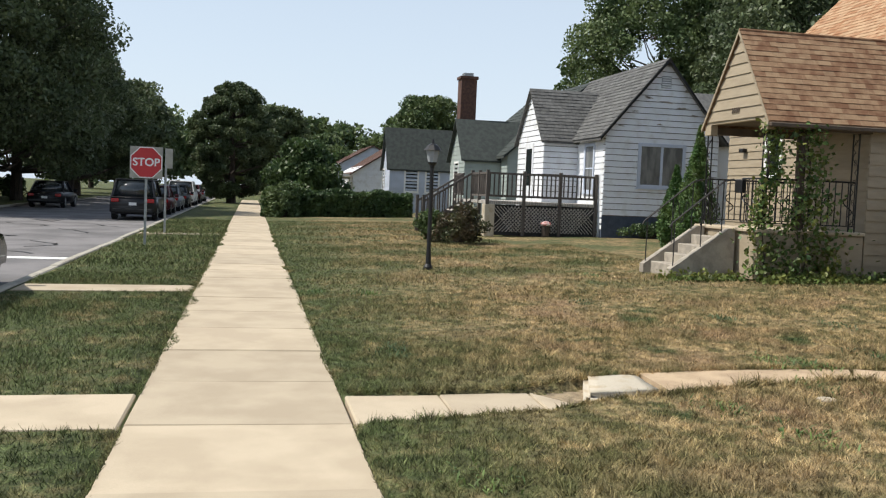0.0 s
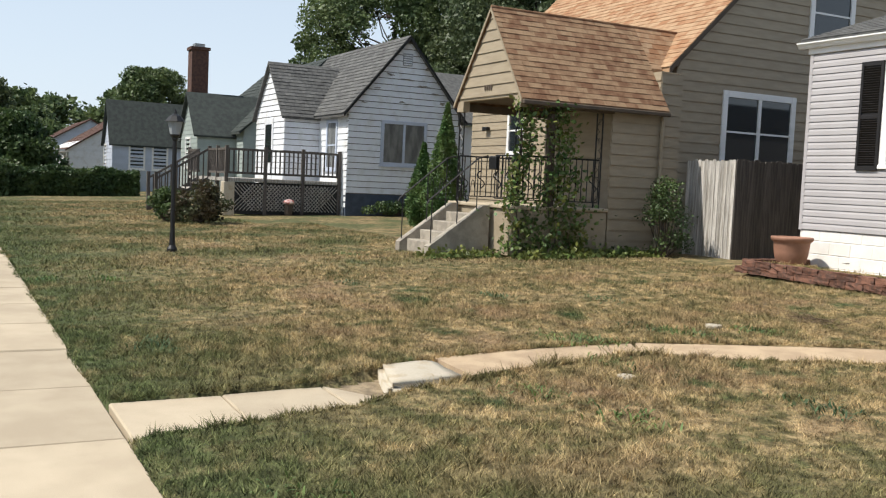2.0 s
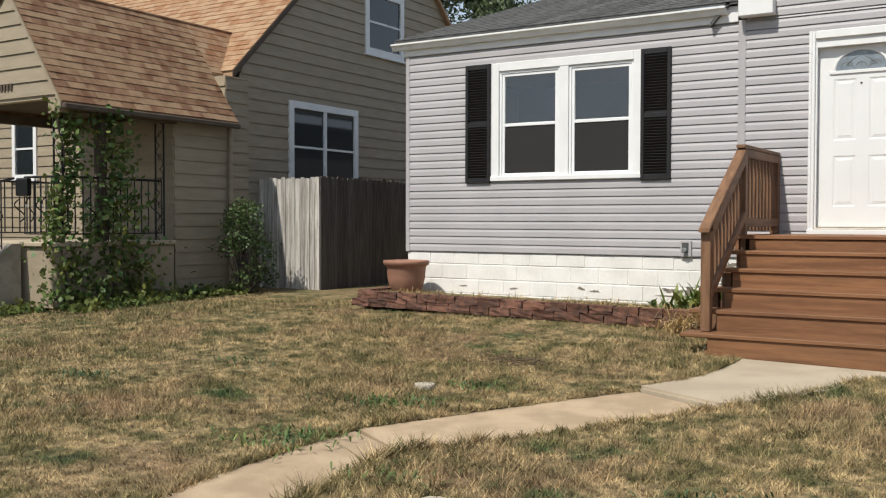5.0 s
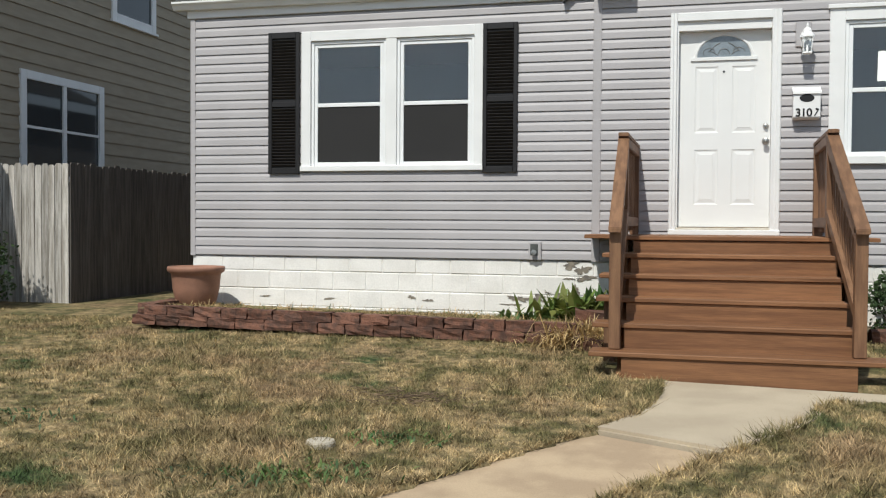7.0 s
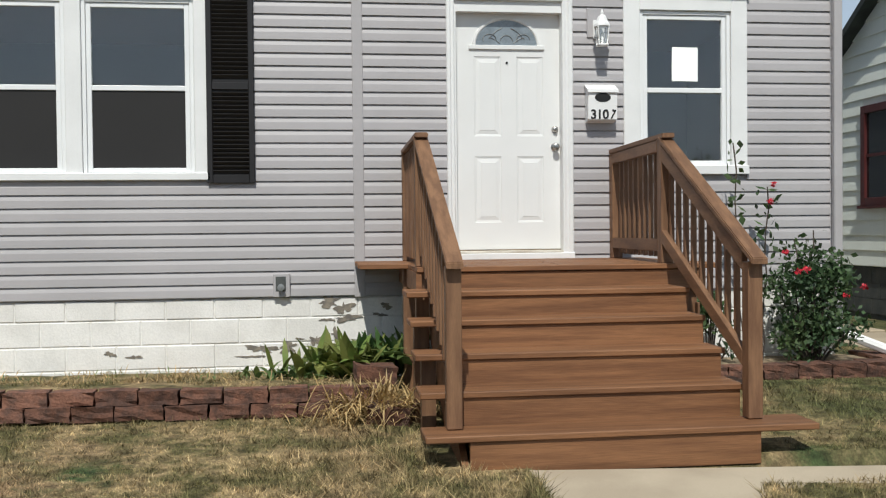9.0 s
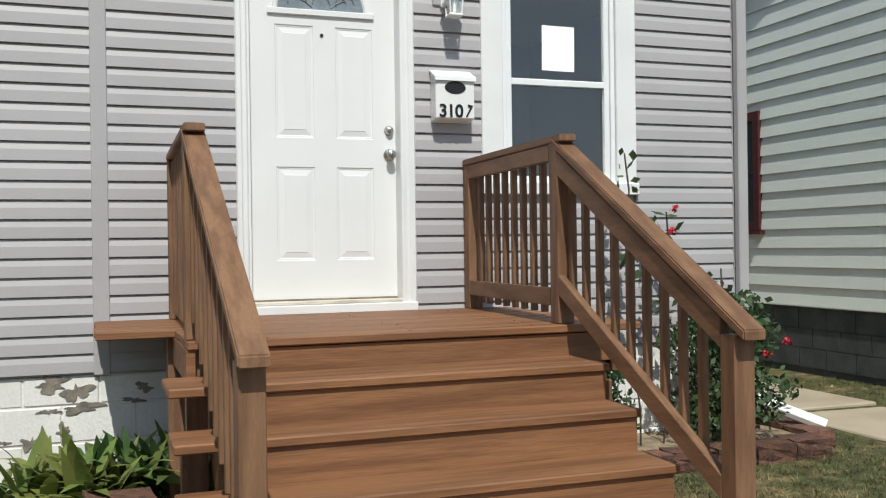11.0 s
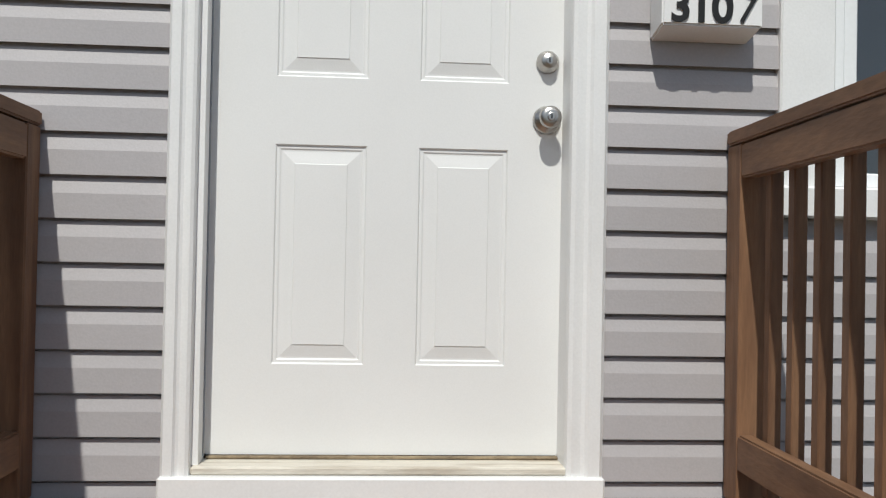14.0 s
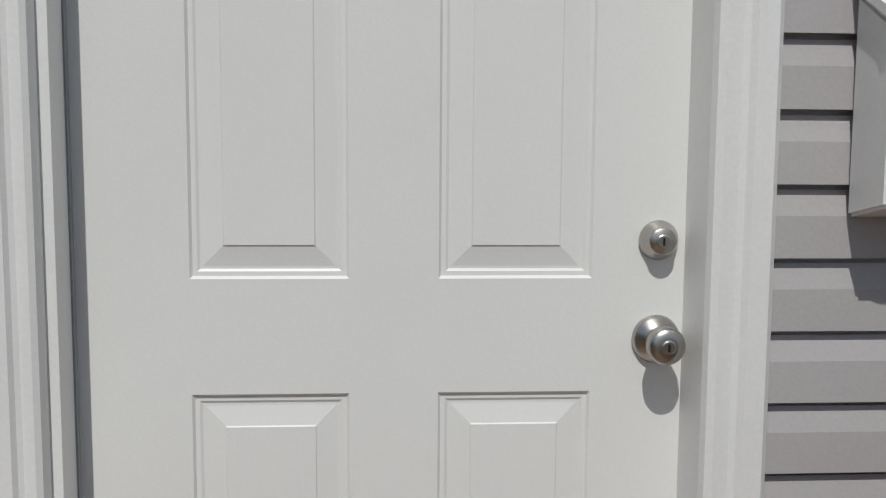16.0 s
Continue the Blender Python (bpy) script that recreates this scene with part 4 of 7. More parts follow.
for k in range(9):
    for x in (-0.62 + rng.uniform(-0.03, 0.03), 0.05 + rng.uniform(-0.03, 0.03), 0.68 + rng.uniform(-0.03, 0.03)):
        y = -1.515 + k * 0.1655 + rng.uniform(0.03, 0.13)
        part("nail", lathe(bmesh.new(), (x, y, 1.0765), [(0.0055, 0), (0.0055, 0.0035), (0.001, 0.004)], 8), M_bark, steps)
part("rim_joist", B(-1.0, -0.96, -1.5, -0.02, 0.9, 1.039), M_deck, steps)
part("rim_joist", B(1.08, 1.12, -1.5, -0.02, 0.84, 1.039), M_deck, steps)
for sx in (-0.89, 0.8):
    bm = bmesh.new()
    prism(bm, [(sx, -2.9, -0.02), (sx, -2.9, 0.02), (sx, -1.56, 0.87), (sx, -1.3, 0.9), (sx, -1.3, 0.6), (sx, -2.3, -0.02)], (0.038, 0, 0))
    part("stringer", bm, M_deck, steps)
for px, py in ((-0.95, -1.4), (1.03, -1.4), (-0.98, -0.7), (1.03, -0.7), (-1.0, -2.2), (-1.0, -1.75)):
    part("post", B(px - 0.045, px + 0.045, py - 0.045, py + 0.045, -0.05, 1.039 if py > -1.5 else (0.53 if py < -2 else 0.71)), M_rail, steps)


def sloped(x0, x1, ya, za, yb, zb, depth, skew=0.0):
    """A plank between two heights, upright ends; skew shifts its lower end sideways."""
    bm = prism(bmesh.new(), [(x0, ya, za), (x0, yb, zb), (x0, yb, zb - depth), (x0, ya, za - depth)], (x1 - x0, 0, 0))
    for v in bm.verts:
        if abs(v.co.y - yb) < 0.001:
            v.co.x += skew
    return bm


# wall post, upper and lower newel centre lines of each side
for side, xw, xc, xl in ((-1, -0.925, -0.95, -0.915), (1, 0.9, 0.85, 0.885)):
    def b_at(x):
        return sorted((x + side * 0.0205, x + side * 0.053))
    part("newel_post", B(xl - 0.045, xl + 0.045, -2.81, -2.72, 0.2, 1.13, bevel=0.004), M_rail, steps)
    part("newel_post", B(xc - 0.045, xc + 0.045, -1.455, -1.365, 1.079, 1.985, bevel=0.004), M_rail, steps)
    part("wall_post", B(xw - 0.045, xw + 0.045, -0.115, -0.025, 1.079, 1.985, bevel=0.004), M_rail, steps)
    for nm, hw, ya, yb, za, zb in (("level_rail", 0.02, -1.365, -0.115, 1.897, 1.982), ("rail_cap", 0.047, -1.49, -0.022, 1.987, 2.024), ("bottom_rail", 0.02, -1.365, -0.115, 1.165, 1.255)):
        bm = prism(bmesh.new(), [(xc - side * 0.025 * (nm != "rail_cap") - hw, ya, za), (xc - side * 0.025 * (nm != "rail_cap") + hw, ya, za), (xw - side * 0.025 * (nm != "rail_cap") + hw, yb, za), (xw - side * 0.025 * (nm != "rail_cap") - hw, yb, za)], (0, 0, zb - za))
        bmesh.ops.bevel(bm, geom=bm.edges[:], offset=0.005, segments=2, affect="EDGES")
        part(nm, bm, M_cap, steps)
    hw = 0.05
    bm = sloped(xc - hw, xc + hw, -1.402, 2.012, -2.87, 1.155, 0.042, xl - xc)
    bmesh.ops.bevel(bm, geom=bm.edges[:], offset=0.006, segments=2, affect="EDGES")
    part("rail_cap", bm, M_cap, steps)
    for za, zb in ((1.962, 1.192), (1.35, 0.6)):
        xo = xc - side * 0.025
        bm = sloped(xo - 0.02, xo + 0.02, -1.402, za, -2.72, zb, 0.115 if za > 1.5 else 0.1, xl - xc)
        bmesh.ops.bevel(bm, geom=bm.edges[:], offset=0.004, segments=1, affect="EDGES")
        part("sloped_rail", bm, M_cap, steps)
    for k in range(8):
        y = -0.2 - k * 0.138
        b0, b1 = b_at(xw + (xc - xw) * (y + 0.07) / -1.285 - side * 0.025)
        part("baluster", B(b0, b1, y - 0.017, y + 0.017, 1.12, 1.97, bevel=0.003), M_rail, steps)
    for k in range(9):
        y = -1.5 - k * 0.13
        b0, b1 = b_at(xc + (xl - xc) * (y + 1.36) / -1.4 - side * 0.025)
        zt = 1.962 - (-1.402 - y) * 0.584 - 0.01
        zb = 1.35 - (-1.402 - y) * 0.569 - 0.14
        part("baluster", B(b0, b1, y - 0.017, y + 0.017, zb, zt, bevel=0.003), M_rail, steps)

# ---- mailbox, lantern, meter box ----
mail = thing("mailbox", (0.765, -0.06, 2.25), "white wall mailbox with oval window and house number", "mailbox")
bm = prism(bmesh.new(), [(0.645, -0.018, 2.255), (0.645, -0.122, 2.275), (0.645, -0.122, 2.515), (0.645, -0.018, 2.575)], (0.258, 0, 0))
bmesh.ops.bevel(bm, geom=bm.edges[:], offset=0.005, segments=2, affect="EDGES")
part("box_body", bm, M_trim, mail)
bm = prism(bmesh.new(), [(0.637, -0.018, 2.592), (0.637, -0.134, 2.535), (0.637, -0.137, 2.51), (0.637, -0.128, 2.51), (0.637, -0.122, 2.525), (0.637, -0.018, 2.58)], (0.274, 0, 0))
part("lid", bm, M_trim, mail)
bm = bmesh.new()
prism(bm, [(0.774 + 0.07 * math.cos(2 * math.pi * k / 28), -0.1245, 2.468 + 0.04 * math.sin(2 * math.pi * k / 28)) for k in range(28)], (0, 0.004, 0))
part("oval_window", bm, M_ink, mail, "dark oval viewing slot")
for ch, dx, rz in (("3", -0.083, 0), ("1", -0.03, 0), ("0", 0.024, 0), ("7", 0.089, -14)):
    text_part(ch, 0.112, Matrix.Translation((0.774 + dx, -0.1255, 2.318)) @ Matrix.Rotation(radians(90), 4, "X") @ Matrix.Rotation(radians(rz), 4, "Z") @ Matrix.Diagonal((0.6 if ch == "7" else 1.0, 1, 1, 1)), M_ink, "number", mail, 0.0015)

lan = thing("wall_lantern", (0.805, -0.02, 2.95), "white metal carriage wall lantern beside the door", "lantern")
LX, LY = 0.765, -0.145
part("mount_block", B(0.665, 0.815, -0.03, -0.002, 3.0, 3.255, bevel=0.006), M_siding, lan, "grey vinyl mounting block")
part("back_plate", B(LX - 0.05, LX + 0.05, -0.042, -0.031, 2.99, 3.15, bevel=0.008), M_trim, lan)
bm = bmesh.new()
rod(bm, [(LX, -0.03, 3.07), (LX, -0.08, 3.11), (LX, LY, 3.12)], 0.011)
part("arm", bm, M_trim, lan)
bm = bmesh.new()
lathe(bm, (LX, LY, 0), [(0.074, 3.07), (0.07, 3.09), (0.05, 3.12), (0.04, 3.15), (0.03, 3.165), (0.012, 3.175), (0.014, 3.19), (0.005, 3.22)], 8)
part("cap", bm, M_trim, lan)
for sx, sy in ((-1, -1), (1, -1), (1, 1), (-1, 1)):
    part("cage_bar", tube(bmesh.new(), (LX + sx * 0.048, LY + sy * 0.048, 3.075), (LX + sx * 0.036, LY + sy * 0.036, 2.92), 0.006, n=6), M_trim, lan)
part("base", B(LX - 0.045, LX + 0.045, LY - 0.045, LY + 0.045, 2.905, 2.922, bevel=0.004), M_trim, lan)
for dx, dy, w, d in ((0, -0.044, 0.036, 0.002), (-0.044, 0, 0.002, 0.036), (0.044, 0, 0.002, 0.036)):
    g = part("lantern_glass", B(LX + dx - w, LX + dx + w, LY + dy - d, LY + dy + d, 2.925, 3.07), M_glass, lan)
    g.visible_shadow = False
part("candle", tube(bmesh.new(), (LX, LY, 2.92), (LX, LY, 3.01), 0.012, n=10), M_trim, lan)

meter = thing("outlet_box", (-1.99, -0.02, 0.88), "grey plastic outdoor tap box set in the siding", "tap box")
part("box_body", B(-2.06, -1.92, -0.04, -0.012, 0.785, 0.985, bevel=0.006), M_siding, meter)
# Flat dark plate on the face; the recess's shade is only its colour.
part("recess", B(-2.04, -1.955, -0.0415, -0.0395, 0.835, 0.96), M_blockd, meter, "dark plate painting the shaded recess of the box")
part("plug", lathe(bmesh.new(), (0, 0, 0), [(0.024, 0), (0.024, 0.02), (0.014, 0.035), (0.03, 0.037), (0.03, 0.046), (0.004, 0.048)], 14, Matrix.Translation((-1.995, -0.042, 0.87)) @ Matrix.Rotation(radians(90), 4, "X")), M_galv, meter)

# ---- flower bed edging ----
edging = thing("edging_wall", (-3.7, -1.4, 0.05), "low flower bed wall of rough red concrete blocks", "garden wall")


def rough_block(x0, x1, y0, y1, z0, z1, seed, m=None):
    bm = bmesh.new()
    box(bm, x0, x1, y0, y1, z0, z1)
    bmesh.ops.subdivide_edges(bm, edges=bm.edges[:], cuts=2, use_grid_fill=True)
    rr = random.Random(seed)
    for v in bm.verts:
        v.co += Vector((rr.uniform(-1, 1) * 0.006, rr.uniform(-1, 1) * 0.011, rr.uniform(-1, 1) * 0.007))
    if m is not None:
        bmesh.ops.transform(bm, matrix=m, verts=bm.verts)
    return bm


rng = random.Random(21)
for row in range(2):
    x = -5.9 - row * 0.12
    while x < -1.3:
        w = rng.uniform(0.27, 0.33)
        f = (x + 6) / 4.7
        zt = 0.3 - 0.045 * f - row * 0.1
        yy = -1.36 - 0.08 * f + row * -0.03
        part("edging_block", rough_block(x + 0.009, min(x + w, -1.28) - 0.005, yy - 0.13, yy, zt - 0.097, zt, int(x * 1000) + row), M_brick, edging)
        x += w
for row in range(2):
    y = -1.3
    while y < -0.1:
        part("edging_block", rough_block(-6.08 - 0.02 * row, -5.9, y, y + 0.28, 0.202 - row * 0.1, 0.3 - row * 0.1, int(y * 999) + row), M_brick, edging)
        y += 0.29


def bed_z(x, y):
    """The bed's surface, dipping towards the wall."""
    return 0.262 - 0.045 * (x + 6) / 4.7 - 0.065 * smoothstep(-1.2, -0.1, y) + 0.012 * noise.noise((x * 3, y * 3, 1.0))


bm = bmesh.new()
bgx, bgy = [-6.0 + 0.119 * k for k in range(41)], [-1.47 + 0.098 * k for k in range(16)]
grid = [[bm.verts.new((x, y, bed_z(x, y))) for x in bgx] for y in bgy]
for a, b in zip(grid, grid[1:]):
    for k in range(40):
        bm.faces.new((a[k], a[k + 1], b[k + 1], b[k]))
bed = part("flower_bed", bm, M_turf, smooth=True)
tagged(bed, "raised bed of dry grass and soil below the wall", "flower bed", kind="structure")
edging2 = thing("edging_wall", (2.6, -0.6, 0.05), "short flower bed wall of rough red concrete blocks", "garden wall")
for row in range(2):
    x = 1.3
    while x < 3.05:
        yy = -0.62 + 0.02 * (x - 1.3)
        part("edging_block", rough_block(x + 0.006, min(x + 0.29, 3.26), yy - 0.2, yy, 0.105 - row * 0.1, 0.205 - row * 0.1, int(x * 777) + row), M_brick, edging2)
        x += 0.3
    for k in range(2):
        part("edging_block", rough_block(3.09, 3.29, -0.59 + k * 0.3, -0.31 + k * 0.3, 0.105 - row * 0.1, 0.205 - row * 0.1, k * 5 + row), M_brick, edging2)
tagged(part("flower_bed", B(1.2, 3.2, -0.6, 0.0, -0.05, 0.17), M_soil), "dry soil bed under the rose bush", "flower bed", kind="structure")
for k, (x, y, z, r) in enumerate(((-1.28, -1.05, 0.22, 8), (-1.2, -1.75, 0.04, -20))):
    tagged(part("loose_block", rough_block(-0.15, 0.15, -0.1, 0.1, 0, 0.12, 50 + k, pose(x, y, z, 3, 5, r)), M_brick), "loose rough red edging block by the steps", "block", "loose blocks")

pot = thing("flower_pot", (-5.8, -0.55, 0.24), "large empty terracotta flower pot with a rim", "flower pot")
bm = lathe(bmesh.new(), (-5.8, -0.55, 0.24), [(0.2, 0.0), (0.225, 0.025), (0.262, 0.18), (0.275, 0.33), (0.282, 0.35), (0.315, 0.372), (0.325, 0.41), (0.318, 0.43), (0.285, 0.43), (0.262, 0.31), (0.05, 0.3)], 32)
part("pot_body", bm, M_terra, pot, smooth=True)
part("potting_soil", tube(bmesh.new(), (-5.8, -0.55, 0.53), (-5.8, -0.55, 0.55), 0.255, n=24), M_soil, pot)

spout = thing("downspout", (3.2, 0.2, 0.3), "white metal downspout elbow running along the ground", "downspout")
part("pipe", B(2.92, 3.0, -0.09, -0.03, 0.35, 3.55, bevel=0.008), M_siding, spout)
bm = bmesh.new()
tube(bm, (2.96, -0.06, 0.39), (3.36, -0.42, 0.2), 0.045, 0.045, 8)
part("elbow", bm, M_trim, spout)

for k, (x, y, r) in enumerate(((-2.36, -5.36, 0.085), (-0.75, -7.75, 0.075))):
    c = gz(x, y)
    bm = lathe(bmesh.new(), (x, y, c), [(r, -0.03), (r, 0.022 - 0.014 * k), (r * 0.93, 0.033 - 0.016 * k), (r * 0.3, 0.036 - 0.017 * k)], 20)
    tagged(part("valve_cap", bm, M_conc2), "round pale plastic valve cap set in the lawn", "valve cap", "valve caps")


# ---- plants ----
def leaves(name, pts, size, material, parent, seed, aspect=0.55, label=""):
    """Many leaf blades, one folded quad each, at the given points."""
    rs = np.random.RandomState(seed)
    n = len(pts)
    P = np.asarray(pts, float)
    d = rs.normal(size=(n, 3))
    d /= np.linalg.norm(d, axis=1)[:, None]
    e = np.cross(d, rs.normal(size=(n, 3)))
    e /= np.linalg.norm(e, axis=1)[:, None] + 1e-9
    s = (size * rs.uniform(0.6, 1.25, n))[:, None]
    a, b, c, f = P - d * s, P + e * s * aspect, P + d * s, P - e * s * aspect
    V = np.stack([a, b, c, f], 1).reshape(-1, 3)
    if parent is not None:
        V = V - np.array(ORG[parent.name])
    me = bpy.data.meshes.new(name)
    me.vertices.add(4 * n)
    me.vertices.foreach_set("co", V.ravel().astype(np.float32))
    me.loops.add(4 * n)
    me.loops.foreach_set("vertex_index", np.arange(4 * n, dtype=np.int32))
    me.polygons.add(n)
    me.polygons.foreach_set("loop_start", np.arange(0, 4 * n, 4, dtype=np.int32))
    me.update(calc_edges=True)
    me.materials.append(material)
    ob = new(name, me)
    if parent is not None:
        ob.parent = parent
        ORG[ob.name] = ORG[parent.name]
    return tagged(ob, label, kind="stuff")


def cloud(rs, centre, radii, count, hollow=0.5):
    v = rs.normal(size=(count, 3))
    v /= np.linalg.norm(v, axis=1)[:, None]
    r = rs.uniform(hollow ** 3, 1, count) ** (1 / 3)
    return np.array(centre) + v * r[:, None] * np.array(radii)


def tree(x, y, z, height, spread, trunk_r, seed, material, label, clumps=70, per=110, leaf=0.2, base=0.25, shape="round"):
    rs = np.random.RandomState(seed)
    rr = random.Random(seed)
    t = thing("tree", (x, y, z), label, "tree")
    bm = bmesh.new()
    p = Vector((x, y, z - 0.2))
    r = trunk_r
    spine = []
    for k in range(7):
        q = Vector((x + rr.uniform(-0.15, 0.15) * k * 0.3, y + rr.uniform(-0.15, 0.15) * k * 0.3, z + height * 0.8 * (k + 1) / 7))
        tube(bm, p, q, r, r * 0.8, 8)
        spine.append((q, r * 0.8))
        p, r = q, r * 0.8
    part("trunk", bm, M_bark, t)
    centres = []
    for k in range(clumps):
        h = rr.uniform(0, 1)
        if shape == "cone":
            w = (1 - h) ** 0.75 * 0.95 + 0.05
        elif shape == "oval":
            w = math.sin(math.pi * (0.12 + 0.83 * h)) ** 0.7
        else:
            w = math.sin(math.pi * (0.2 + 0.75 * h)) ** 0.55
        a, q = rr.uniform(0, 2 * math.pi), math.sqrt(rr.uniform(0.25, 1))
        centres.append((x + math.cos(a) * spread * w * q, y + math.sin(a) * spread * w * q, z + height * (base + (1 - base) * h * 0.95)))
    bm = bmesh.new()
    for c in centres[::3]:
        s, r = min(spine, key=lambda u: abs(u[0].z - (c[2] - height * 0.12)))
        mid = (s + Vector(c)) / 2 + Vector((0, 0, -0.05 * height * rr.random()))
        tube(bm, s, mid, r * 0.4, r * 0.25, 5, False)
        tube(bm, mid, c, r * 0.25, 0.02, 5, False)
    tagged(part("branchwork", bm, M_bark, t), kind="stuff")
    P = []
    k = spread * 2.1 / math.sqrt(clumps) * 1.25
    for c in centres:
        f = rs.uniform(0.6, 1.2)
        P.append(cloud(rs, c, (k * f, k * f, k * f * 0.75), per, 0.3))
    leaves("crown", np.concatenate(P), leaf, material, t, seed)
    return t


def shrub(name, x, y, z, w, d, h, seed, material, label, count=2600, leaf=0.04, category="shrub", clumps=26):
    rs = np.random.RandomState(seed)
    rr = random.Random(seed)
    t = thing(name, (x, y, z), label, category)
    bm = bmesh.new()
    P = []
    for k in range(clumps):
        a, q, hh = rr.uniform(0, 6.28), math.sqrt(rr.random()), rr.uniform(0.1, 0.95)
        ww = math.sin(math.pi * (0.25 + 0.68 * hh))
        c = (x + math.cos(a) * w * q * ww, y + math.sin(a) * d * q * ww, z + h * hh)
        tube(bm, (x + (c[0] - x) * 0.15, y + (c[1] - y) * 0.15, z - 0.03), c, 0.012, 0.004, 5, False)
        s = 0.32 * (w + d + h) / 3
        P.append(cloud(rs, c, (s, s, s * 0.8), count // clumps, 0.2))
    tagged(part("stem_cluster", bm, M_bark, t), kind="stuff")
    P = np.concatenate(P)
    P[:, 2] = np.maximum(P[:, 2], z + 0.01)
    leaves("foliage", P, leaf, material, t, seed)
    return t


# hosta and dry tuft by the steps
def strap_leaves(name, x, y, z, count, length, width, seed, material, label, spread=1.0):
    rr = random.Random(seed)
    t = thing(name, (x, y, z), label, "plant")
    bm = bmesh.new()
    for k in range(count):
        a = rr.uniform(0, 6.28)
        L, lean = length * rr.uniform(0.6, 1.1), rr.uniform(0.25, 1.0) * spread
        bx, by = x + rr.gauss(0, 0.09) * spread * 1.6, y + rr.gauss(0, 0.06) * spread * 1.4
        d, sd = Vector((math.cos(a), math.sin(a), 0)), Vector((-math.sin(a), math.cos(a), 0))
        prev = None
        for j in range(5):
            f = j / 4
            c = Vector((bx, by, z)) + d * L * lean * f + Vector((0, 0, L * (f * 1.1 - lean * f * f * 0.75)))
            w = width * math.sin(math.pi * (0.12 + 0.86 * f)) * 0.5
            pair = (bm.verts.new(c - sd * w), bm.verts.new(c + sd * w))
            if prev:
                bm.faces.new((prev[0], prev[1], pair[1], pair[0]))
            prev = pair
    leafy = part("foliage", bm, material, t)
    return t


strap_leaves("hosta", -1.45, -0.6, 0.19, 90, 0.44, 0.085, 31, M_hosta, "broad-leaved yellow-green plant in the bed beside steps", 1.0)
strap_leaves("hosta", -1.14, -0.5, 0.19, 80, 0.44, 0.08, 34, M_ivy, "dark broad-leaved plant growing against the wooden steps", 1.0)
strap_leaves("hosta", -1.42, -0.78, 0.19, 22, 0.36, 0.075, 35, M_leafY, "yellowing broad leaves in the flower bed by steps", 1.2)
strap_leaves("hosta", -1.66, -0.55, 0.19, 50, 0.34, 0.05, 37, M_hosta, "leafy green plant in the bed beneath the wall", 1.1)
strap_leaves("hosta", -1.88, -0.6, 0.19, 70, 0.19, 0.05, 32, M_ivy, "small leafy green plant in the flower bed", 1.3)
strap_leaves("dry_tuft", -1.27, -1.62, 0.08, 420, 0.34, 0.012, 33, M_dryleaf, "clump of dry straw grass beside the steps", 1.35)
strap_leaves("dry_tuft", -1.45, -1.72, 0.05, 150, 0.2, 0.01, 36, M_dryleaf, "clump of dry straw grass beside the steps", 1.4)
shrub("rose_bush", 2.52, -0.4, 0.15, 0.42, 0.28, 1.02, 41, M_shrub, "dark green rose bush with a few red flowers", 3600, 0.028, clumps=36)
shrub("rose_bush", 1.62, -0.36, 0.15, 0.26, 0.2, 0.62, 43, M_shrub, "low dark rose bush beside the wooden steps", 1300, 0.028, clumps=18)
stem = thing("climbing_rose", (1.95, -0.25, 0.15), "tall leafy rose stems with red flowers against siding", "plant")
P = []
rs = np.random.RandomState(7)
for x0, x1, z1, n, spread in ((1.93, 1.87, 2.06, 13, 0.03), (2.1, 2.18, 1.68, 16, 0.05), (2.45, 2.6, 1.3, 10, 0.07), (2.6, 2.86, 1.1, 8, 0.07), (2.5, 2.42, 1.22, 7, 0.06)):
    pts = [(x0 + (x1 - x0) * k / 8 + 0.015 * math.sin(k * 2), -0.36 + 0.006 * k, 0.15 + (z1 - 0.15) * k / 8) for k in range(9)]
    bm = bmesh.new()
    for a, b in zip(pts, pts[1:]):
        tube(bm, a, b, 0.007, 0.006, 5, False)
    part("rose_stem", bm, M_bark, stem)
    for k in range(n):
        f = 1 - 0.42 * k / n
        c = (x0 + (x1 - x0) * f, -0.32, 0.15 + (z1 - 0.15) * f)
        for sd in (-1, 1):
            P.append((c[0] + sd * (0.035 + rs.uniform(0, spread)), c[1] + rs.normal() * 0.03, c[2] - 0.02 + rs.normal() * 0.02))
leaves("foliage", np.array(P), 0.046, M_shrub, stem, 8, aspect=0.62)
rs = np.random.RandomState(77)
for k, (x, y, z) in enumerate(((2.2, -0.37, 1.7), (2.17, -0.38, 1.55), (2.27, -0.45, 1.12), (2.25, -0.7, 0.96), (2.72, -0.62, 0.75), (2.9, -0.6, 0.82), (2.35, -0.66, 0.98))):
    leaves("blossom", cloud(rs, (x, y, z), (0.03, 0.03, 0.026), 24, 0.1), 0.018, M_rose, stem, 60 + k)

# ---- fence between the houses ----
fence = thing("fence", (-8.9, 0.64, 0.08), "weathered grey picket privacy fence with dog-ear boards", "fence")
rng = random.Random(4)
x = -9.64
while x < -8.33:
    w = rng.uniform(0.085, 0.1)
    h = 1.94 + rng.uniform(-0.02, 0.02)
    bm = prism(bmesh.new(), [(x, 0.63, 0.07), (x + w, 0.63, 0.07), (x + w, 0.63, h - 0.03), (x + w - 0.02, 0.63, h), (x + 0.02, 0.63, h), (x, 0.63, h - 0.03)], (0, 0.018, 0))
    part("picket", bm, M_fence, fence)
    x += w + rng.uniform(0.003, 0.012)
